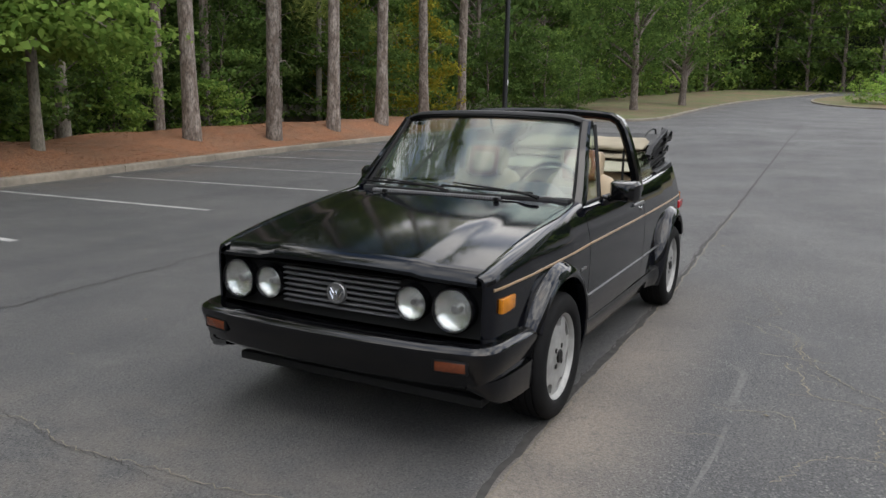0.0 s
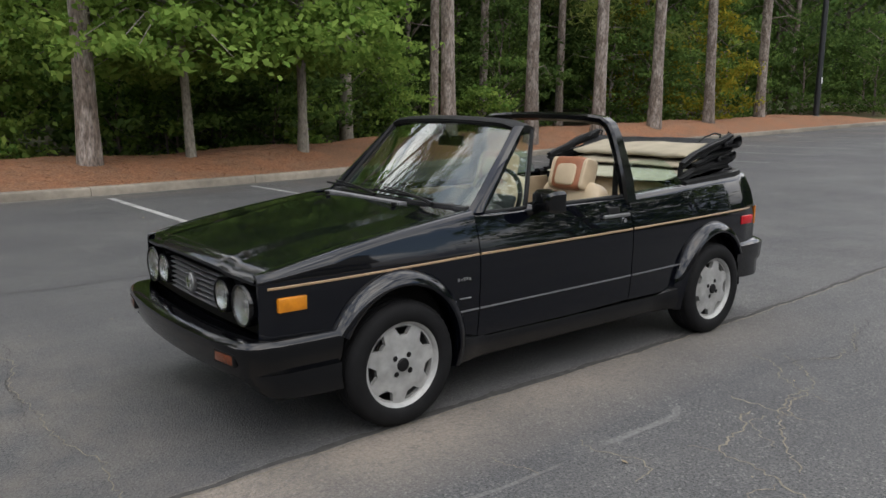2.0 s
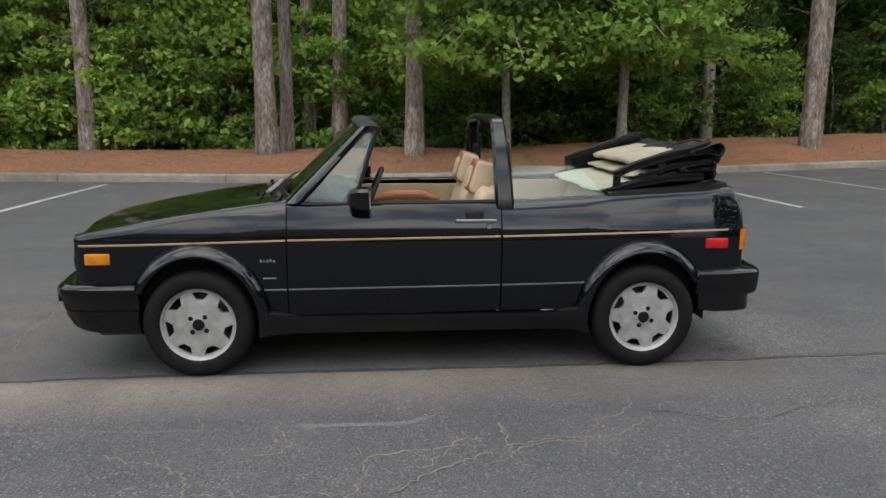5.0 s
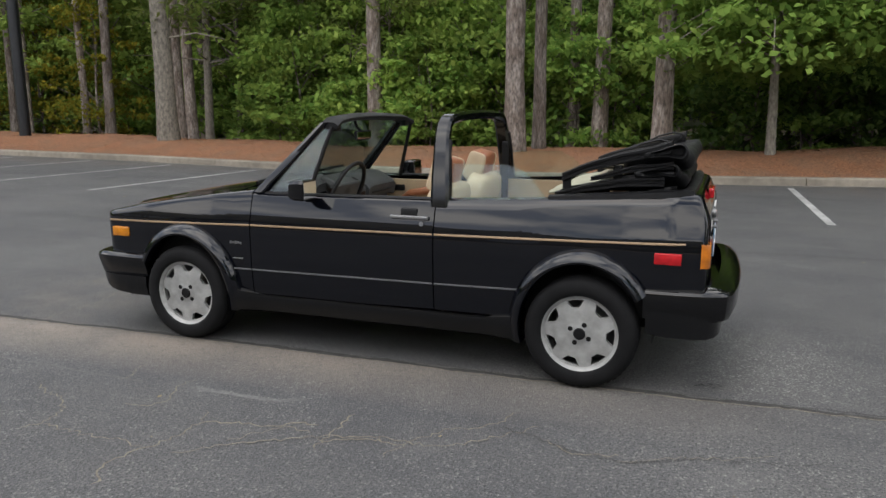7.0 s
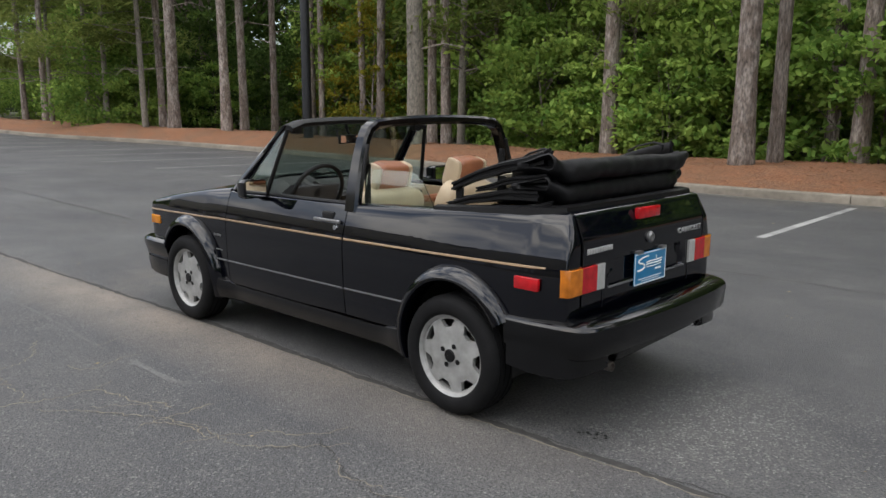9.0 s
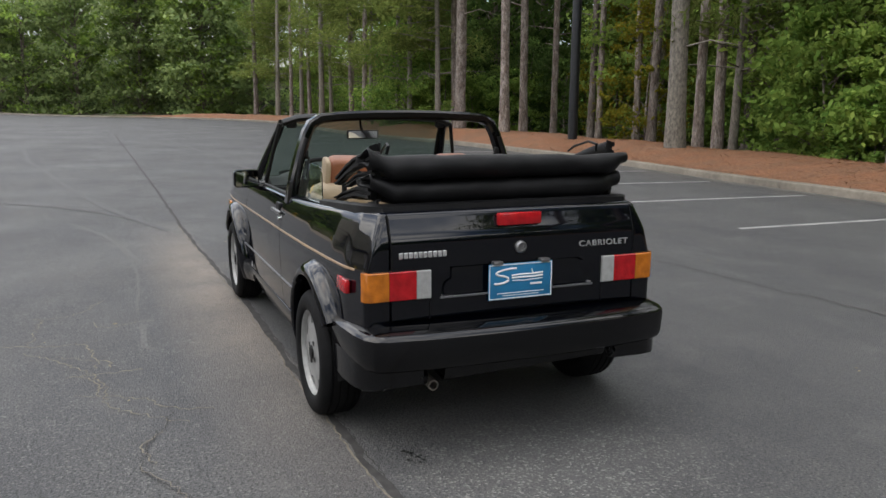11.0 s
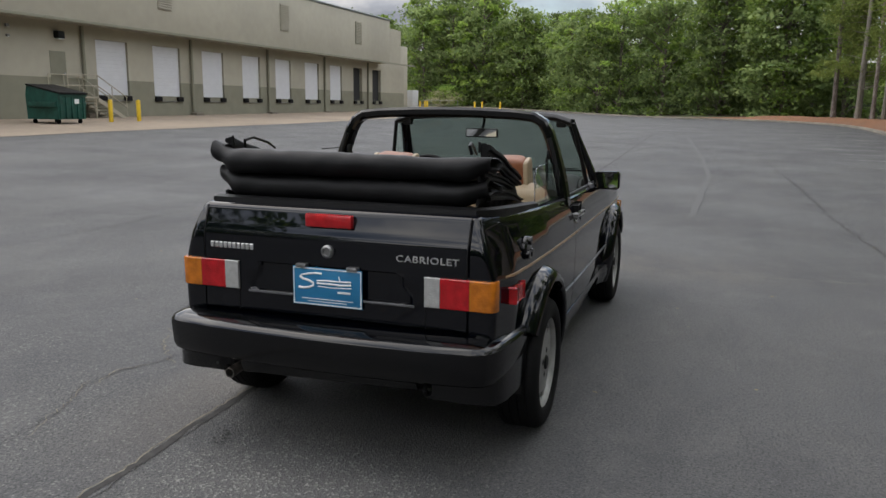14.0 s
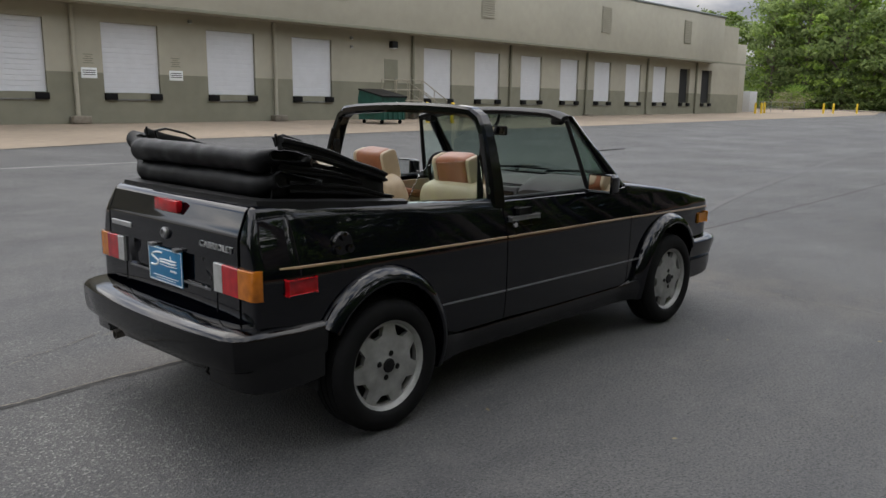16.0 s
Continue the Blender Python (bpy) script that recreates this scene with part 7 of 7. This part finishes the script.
# pines by the lot, one by one
PINES = [(2.54, -11.38, 0.195), (2.22, -12.2, 0.125), (1.2, -13.9, 0.165), (2.0, -14.75, 0.13), (-0.46, -11.25, 0.165), (-9.9, -12.9, 0.18),
         (-8.8, -16.3, 0.15), (-12.2, -16.6, 0.14), (-12.7, -12.64, 0.17), (-16.0, -13.0, 0.18), (-19.0, -13.1, 0.19), (-23.1, -13.7, 0.18), (-28.1, -14.55, 0.19),
         (6.9, -13.7, 0.175), (12.2, -12.15, 0.23), (25.2, -11.6, 0.21), (22.6, -12.35, 0.17), (23.2, -13.5, 0.15), (23.2, -14.9, 0.13), (22.3, -16.1, 0.13),
         (18.0, -15.15, 0.115), (21.2, -15.75, 0.11), (12.9, -13.5, 0.13), (16.7, -14.8, 0.14), (13.5, -14.75, 0.15), (15.0, -17.3, 0.14), (12.46, -18.0, 0.15), (28.5, -12.8, 0.15),
         (37.9, -11.3, 0.14), (41.6, -11.6, 0.13), (47.5, -11.2, 0.18), (53.7, -11.8, 0.14), (54.2, -11.3, 0.15), (56.1, -10.9, 0.13), (58.6, -10.3, 0.14), (62.0, -9.15, 0.17), (10.5, -20.5, 0.14),
         (5.0, -18.5, 0.14), (-3.5, -17.0, 0.15), (-6.0, -19.5, 0.14), (-15.5, -18.0, 0.15), (-20.5, -19.0, 0.15), (-26, -20, 0.16)]
rng = np.random.default_rng(11)
kinds = [make_pine(40 + k, 15.5 + 1.0 * k, 0.17, 10.2 + 0.5 * k, (BARK, BARK, BARK_PALE)[k % 3]) for k in range(5)]
taken = set()
for j, (x, y, r) in enumerate(PINES):
    k = int(rng.integers(5))
    f = r / 0.17
    z = bed_z(x, y) if kerb_y(x) - y < 5 else floor_z(x, y)
    m = pose(x, y, z, rng.normal(0, 0.6), rng.normal(0, 0.6), rng.uniform(0, 360))
    ob = kinds[k]
    if k not in taken:
        taken.add(k)
        ob.matrix_basis = m
    else:
        ob = copy_thing(ob, m)
    ob.scale = (f, f, rng.uniform(0.9, 1.1) * (1.12 if -11 < x < 9 else 1.0))

# two maples that hang over the bed
def make_maple(seed, h, r, base, reach, n_clusters):
    rng = np.random.default_rng(seed)
    t = thing("maple_tree", "slender maple with bright green hanging leaves", "tree", "maples")
    path = trunk_path(rng, h, 0.03, 0.10)
    b = bmesh.new()
    trunk_mesh(b, path, r, 10)
    part("trunk", b, BARK_PALE, t, "", 80)
    limbs = bmesh.new()
    cs, rad = [], []
    for k in range(n_clusters):
        z = base + (h * 0.95 - base) * rng.uniform(0, 1) ** 1.35
        a = rng.uniform(0, 6.28)
        w = reach * rng.uniform(0.25, 1.0) * (1 - 0.4 * (z - base) / h)
        p = (w * math.cos(a), w * math.sin(a), z)
        cs.append(p)
        rad.append(rng.uniform(0.16, 0.34))
        if k % 3 == 0:
            z0 = min(h * 0.9, z + 0.3 * w)
            tube(limbs, [(0, 0, z0 - 0.1), (p[0] * 0.5, p[1] * 0.5, lerp(z0, z, 0.3) + 0.15), p], [r * 0.35, r * 0.2, 0.005], 5)
    tagged(part("branch_work", limbs, BARK_PALE, t, "", 80), kind="stuff")
    q = leaf_quads(rng, np.array(cs), np.array(rad), 62, 0.092, 0.62, 0.35)
    k = max(1, len(q) // 60)
    crown = new("crown", fast_mesh("crown", q[k:], None, LEAF_BRIGHT))
    crown.parent = t
    crown = new("yellow_leaves", fast_mesh("yellow_leaves", q[:k] * np.array([1, 1, 1]), None, LEAF_YELLOW))
    crown.parent = t
    return t


make_maple(7, 7.5, 0.085, 1.65, 2.8, 300).matrix_basis = pose(-2.45, -11.7, bed_z(-2.45, -11.7), 3, 2, 0)
make_maple(8, 8.0, 0.10, 1.9, 2.5, 280).matrix_basis = pose(-5.0, -11.85, bed_z(-5.0, -11.85), 0, 0, 70)

# woodland behind; where pines stand deep in the bed the leaves begin behind them
def back(x):
    return 2.6 * smooth((x - 10.5) / 2.5) * (1 - 0.6 * smooth((x - 26) / 6))


rng = np.random.default_rng(23)
under = [lambda k=k: make_broadleaf(60 + k, 4.2 + 0.5 * k, 1.9, 0.1, 3300, 0.10, (LEAF_GREEN, LEAF_GREEN, LEAF_FRESH, LEAF_YELLOW)[k], r=0.05, clusters=54) for k in range(4)]
mid = [lambda k=k: make_broadleaf(70 + k, 8.5 + k, 2.6, 0.8, 4200, 0.155, (LEAF_GREEN, LEAF_FRESH, LEAF_GREEN)[k], r=0.09, clusters=90) for k in range(3)]
tall = [lambda k=k: make_broadleaf(80 + k, 18.5 + 2 * k, 3.9, 1.5, 2200, 0.40, (LEAF_SHADED, LEAF_GREEN)[k], r=0.14, clusters=110) for k in range(2)]
spots = []
for x in spread(-46, 62, 54) + spread(1, 44, 34):
    x += rng.normal(0, 0.7)
    y = kerb_y(x) - rng.uniform(5.2, 8.4) - back(x)
    spots.append((x, y, floor_z(x, y)))
pick = rng.permutation(len(spots))
scatter(under[:3], [spots[i] for i in pick if -3 < spots[i][0] < 25 or spots[i][0] > 46], rng, (0.7, 1.15))
# the same understorey in darkened leaves: shade is painted into their colour
shade = [lambda k=k: make_broadleaf(61 + k, 4.4 + 0.5 * k, 1.9, 0.1, 3300, 0.10, (LEAF_SHADED, LEAF_SHADED, LEAF_MID)[k], r=0.05, clusters=54) for k in range(3)]
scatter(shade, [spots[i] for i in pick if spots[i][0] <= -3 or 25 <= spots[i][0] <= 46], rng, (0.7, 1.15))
scatter(under[3:], [(17.5, -15.2, floor_z(17.5, -15.2)), (-26.2, -15.7, floor_z(-26.2, -15.7)), (22.5, -17.5, floor_z(22, -17)), (-24.0, -18.0, floor_z(-24, -18))], rng, (0.8, 1.0))
spots = []
for x in spread(-50, 66, 34):
    x += rng.normal(0, 0.9)
    y = kerb_y(x) - rng.uniform(9.5, 13.5) - 0.6 * back(x)
    spots.append((x, y, floor_z(x, y)))
scatter(mid, [p for p in spots if -3 < p[0] < 26 or p[0] > 48], rng, (1.05, 1.45))
# copies of the middle trees with shade put into the leaf colour
deep = [lambda k=k: make_broadleaf(74 + k, 8.5 + k, 2.6, 0.8, 4200, 0.155, LEAF_SHADED, r=0.09, clusters=90) for k in range(2)]
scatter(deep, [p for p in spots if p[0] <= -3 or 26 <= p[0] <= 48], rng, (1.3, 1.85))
spots = []
for row, (a, b, n) in enumerate(((16, 20, 34), (22, 28, 10))):
    for x in spread(-62, 78, n):
        x += rng.normal(0, 1.0)
        y = min(-18, kerb_y(x)) - rng.uniform(a, b) + (8 if x > 50 else 0)
        spots.append((x, y, floor_z(x, y)))
scatter(tall, [p for p in spots if p[0] > -6], rng)
# the tall trees again, in the shade-darkened leaf colour
scatter([lambda k=k: make_broadleaf(83 + k, 19.5 + 2 * k, 3.9, 1.5, 3000, 0.40, LEAF_SHADED, r=0.14, clusters=130) for k in range(2)], [p for p in spots if p[0] <= -6], rng, (1.1, 1.45))
# low bushes at the bed's back edge, open light put into brighter leaf colour
bush = [lambda k=k: make_broadleaf(64 + k, 2.3 + 0.5 * k, 1.35, 0.05, 2300, 0.105, (LEAF_GREEN, LEAF_BRIGHT, LEAF_GREEN)[k], "bush", "low leafy green bush at the wood's edge", 0.03, 46) for k in range(3)]
spots = []
for x in [v for v in spread(2.5, 46, 30) if not 17 < v < 27] + [19.0, 23.5] + spread(-14, 1, 5):
    x += rng.normal(0, 0.5)
    y = kerb_y(x) - rng.uniform(4.4, 6.0) - back(x)
    spots.append((x, y, floor_z(x, y) - 0.05))
spots = [spots[i] for i in rng.permutation(len(spots))]
scatter(bush, spots, rng, (0.7, 1.2))
# gap-filling bushes whose leaf colour carries the shade
dim = [lambda: make_broadleaf(69, 2.6, 1.5, 0.05, 2600, 0.095, LEAF_SHADED, "bush", "green bush at the wood's edge with shade in its leaf colour", 0.03, 50)]
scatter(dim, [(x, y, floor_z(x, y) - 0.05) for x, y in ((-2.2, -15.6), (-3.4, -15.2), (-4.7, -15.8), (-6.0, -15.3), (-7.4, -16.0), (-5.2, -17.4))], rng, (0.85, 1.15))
# taller bright saplings that reach out over the bed's back edge
sapling = [lambda k=k: make_broadleaf(66 + k, 3.6 + 0.7 * k, 1.6, 0.1, 2900, 0.10, (LEAF_BRIGHT, LEAF_FRESH)[k], "sapling", "bright green leafy sapling at the wood's edge", 0.035, 46) for k in range(2)]
spots = [(x, kerb_y(x) - d - back(x), floor_z(x, kerb_y(x) - d - back(x)) - 0.03) for x, d in ((3.9, 5.2), (5.6, 4.7), (8.0, 5.0), (9.6, 4.6), (11.2, 5.3), (14.6, 5.0), (17.4, 5.6), (30.0, 2.6), (31.6, 3.3), (33.4, 2.9), (37.0, 4.2), (42.0, 4.4), (-6.6, 5.4), (-10.5, 5.3))]
scatter(sapling, spots, rng, (0.75, 1.1))
# one full-grown leafy tree between the pines, and paler crowns over the lamp post
make_broadleaf(131, 5.0, 2.3, 0.1, 7200, 0.105, LEAF_GREEN, "sapling", "dense green leafy sapling among the pines", 0.05, 90).matrix_basis = pose(32.0, -11.9, floor_z(32.0, -11.9) + 0.15)
scatter([lambda: make_broadleaf(132, 8.2, 2.5, 1.6, 5200, 0.13, LEAF_FRESH, r=0.09, clusters=90)], [(x, y, floor_z(x, y)) for x, y in ((22.5, -18.0), (19.6, -17.4), (16.6, -18.4), (13.4, -17.0))], rng, (0.9, 1.1))
# young pines whose needle boughs hang low between the trunks
young = [lambda k=k: make_pine(50 + k, 9.5 + 1.6 * k, 0.11, 2.9 + 0.6 * k, BARK_PALE, 1.35, 0.42) for k in range(2)]
spots = [(x, kerb_y(x) - d, floor_z(x, kerb_y(x) - d)) for x, d in ((28.2, 2.8), (31.5, 3.0), (34.5, 3.4), (39.0, 3.2), (44.5, 3.4), (50.5, 3.6), (60.0, 3.4), (12.9, 4.6), (7.4, 5.2), (63.0, 5.0), (-22, 6.2))]
scatter(young, spots, rng, (0.9, 1.15))
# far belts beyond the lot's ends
# leaves of the belt on the +x side carry haze in their colour
far = [lambda k=k: make_broadleaf(90 + k, 11.2 + 1.2 * k, 3.6, 0.1, 5000, 0.255, LEAF_HAZED, label="rounded green tree in the far tree belt", r=0.18, clusters=130) for k in range(3)]
spots = []
for x, y, dx, dy, n, deep in ((72, -8, 46, 58, 28, 6), (78, -16, 50, 66, 16, 6), (118, 50, 10, 40, 8, 8), (-66, -26, -62, 10, 12, 5), (-128, -16, -4, 60, 13, 8), (-136, -12, -4, 60, 9, 8)):
    for t in spread(0, 1, n):
        px_, py_ = x + dx * t + rng.normal(0, 1.5), y + dy * t - rng.uniform(0, deep) * (1 if abs(dx) > 12 else 0)
        px_ += (rng.uniform(0, deep) if dx > 0 else -rng.uniform(0, deep))
        spots.append((px_, py_, land(max(-150, min(px_, 150)), py_) - 0.1))
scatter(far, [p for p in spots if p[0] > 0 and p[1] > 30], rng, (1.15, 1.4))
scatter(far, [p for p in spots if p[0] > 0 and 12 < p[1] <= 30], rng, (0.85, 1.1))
tallfar = [lambda k=k: make_broadleaf(94 + k, 15.5 + 1.5 * k, 4.3, 0.2, 5200, 0.29, LEAF_HAZED, label="tall green tree in the far tree belt", r=0.2, clusters=140) for k in range(2)]
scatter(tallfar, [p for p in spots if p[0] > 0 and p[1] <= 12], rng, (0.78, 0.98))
highfar = [lambda k=k: make_broadleaf(98 + k, 21.0 + 2 * k, 5.4, 0.3, 3600, 0.345, LEAF_MID, label="tall dark green tree beyond the road", r=0.25, clusters=120) for k in range(2)]
scatter(highfar, [p for p in spots if p[0] < 0], rng, (0.9, 1.15))
# a planted bed with tall trees on the lot's other side, across from the wood
bm = bmesh.new()
quads(bm, [[Vector((-22 + 13 * q * math.cos(a), 19.5 + 6.5 * q * math.sin(a), land(-22 + 13 * q * math.cos(a), 19.5 + 6.5 * q * math.sin(a)) + h)) for q, h in ((1.0, -0.05), (1.0, 0.13), (0.97, 0.15), (0.6, 0.35), (0.02, 0.45))] for a in [2 * math.pi * k / 48 for k in range(48)]], close_u=True)
solid("planting_bed", bm, LAWN, "grassy planted bed across the lot from the wood", "bed", kind="structure", angle=60)
scatter(highfar, [(x, y, land(x, y) + 0.1) for x, y in ((-19, 16.5), (-25, 15.5), (-30.5, 17.5), (-23, 21.5), (-29.5, 22.5))], rng, (0.62, 0.76))
# shrubs: on the island and by the far corner of the warehouse
shrub = [lambda k=k: make_broadleaf(97 + k, 1.9, 1.3, 0.15, 2200, 0.07, LEAF_GREEN, "shrub", "rounded green shrub on the grass", 0.03, 40) for k in range(2)]
scatter(shrub, [(-83, 1.6, land(-83, 1.6) + 0.1), (-81, 3.8, land(-81, 3.8) + 0.15), (-79, 6.5, land(-79, 6.5) + 0.15), (104, 37, land(104, 37)), (108, 38.5, land(108, 38)), (111, 41, land(111, 41)), (101, 36, land(101, 36))], rng, (1.2, 1.7))

# a pale flowering shrub before the far belt
LEAF_PALE = leaf_material("pale_flowering_leaves", (0.26, 0.25, 0.13), (0.40, 0.38, 0.24), 0.4, 0.1)
make_broadleaf(120, 2.7, 2.3, 0.2, 3000, 0.11, LEAF_PALE, "shrub", "pale flowering shrub before the far trees", 0.05, 50).matrix_basis = pose(99.3, 36.1, land(99.3, 36.1) - 0.05)
# two broad trees on the verge where the road bends
for k, (x, y, h, r) in enumerate(((-54.0, -13.2, 12.5, 0.27), (-72.7, -13.4, 14.0, 0.32))):
    make_broadleaf(110 + k, h, 4.8, 3.6, 6400, 0.15, LEAF_SHADED, "verge_tree", "broad green tree with a bare trunk on the verge", r, 110).matrix_basis = pose(x, y, floor_z(x, y) + 0.1, 0, 0, 40 * k)
# wires across the road's far end, on two wooden poles
wires = thing("power_line", "thin overhead wires on wooden poles across the road", "power line")
for y in (-24, 46):
    bm = bmesh.new()
    tube(bm, [(-124, y, land(-124, y) - 0.3), (-124, y, 9), (-124, y, 15.2)], [0.17, 0.14, 0.10], 10)
    part("pole", bm, BARK, wires)
for z, sag in ((14.4, 0.7), (12.9, 0.6), (11.5, 0.6), (9.4, 0.5)):
    bm = bmesh.new()
    tube(bm, [(-123.9, lerp(-24, 46, t), z - sag * math.sin(math.pi * t)) for t in spread(0, 1, 12)], 0.03, 5)
    part("wire", bm, MATT_BLACK, wires)

# dark sheet behind the trees: the wood's deep shade put into its colour
WOOD_SHADE = material("painted_wood_shade", (0.020, 0.032, 0.012), 1.0, vary=0.5, scale=1.2, bump=1.0, bump_scale=3, second=(0.035, 0.050, 0.018), stain_scale=0.6)
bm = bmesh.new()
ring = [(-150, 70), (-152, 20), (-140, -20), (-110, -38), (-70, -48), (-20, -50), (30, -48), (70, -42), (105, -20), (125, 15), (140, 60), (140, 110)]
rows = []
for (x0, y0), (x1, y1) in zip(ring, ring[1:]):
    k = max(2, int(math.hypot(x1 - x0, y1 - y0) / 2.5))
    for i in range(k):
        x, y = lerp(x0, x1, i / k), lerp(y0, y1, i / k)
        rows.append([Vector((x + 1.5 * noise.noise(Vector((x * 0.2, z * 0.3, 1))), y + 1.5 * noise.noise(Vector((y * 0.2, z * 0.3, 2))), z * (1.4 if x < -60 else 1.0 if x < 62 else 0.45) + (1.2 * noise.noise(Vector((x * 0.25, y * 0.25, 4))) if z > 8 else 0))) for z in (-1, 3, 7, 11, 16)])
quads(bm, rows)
solid("backdrop", bm, WOOD_SHADE, "dark sheet painted as the shade deep in the woodland", "woodland", kind="structure", angle=80)

# loose needles on the straw bed
rng = np.random.default_rng(31)
n = 24000
x = np.concatenate([rng.uniform(-16, 18, n), rng.uniform(-34, 40, n // 3)])
t = rng.uniform(0, 1, len(x))
ky = np.array([kerb_y(v) for v in x])
y = ky - 0.12 - 4.0 * t ** 1.2
from_top = []
for a, b, c in zip(x, y, ky):
    hit, p, nrm, _ = bed.ray_cast(Vector((a, b, 5)), Vector((0, 0, -1)))
    from_top.append(p.z if hit else land(a, c) + 0.14)
z = np.array(from_top) + 0.012
ang = rng.uniform(0, 6.28, len(x))
ln, tilt = rng.uniform(0.025, 0.065, len(x)), rng.normal(0, 0.2, len(x))
u = np.stack([np.cos(ang), np.sin(ang), tilt], 1) * ln[:, None]
v = np.stack([-np.sin(ang), np.cos(ang), 0.3 * np.ones(len(x))], 1) * rng.uniform(0.003, 0.007, (len(x), 1))
c = np.stack([x, y, z], 1)
straw = fast_mesh("loose_pine_straw", np.stack([c + u, c + v, c - u, c - v], 1), None, material("dry_pine_needles", (0.22, 0.108, 0.052), 0.9, island=0.5))
tagged(new("loose_pine_straw", straw), "loose rust-brown pine needles lying on the bed", "pine straw", kind="stuff")
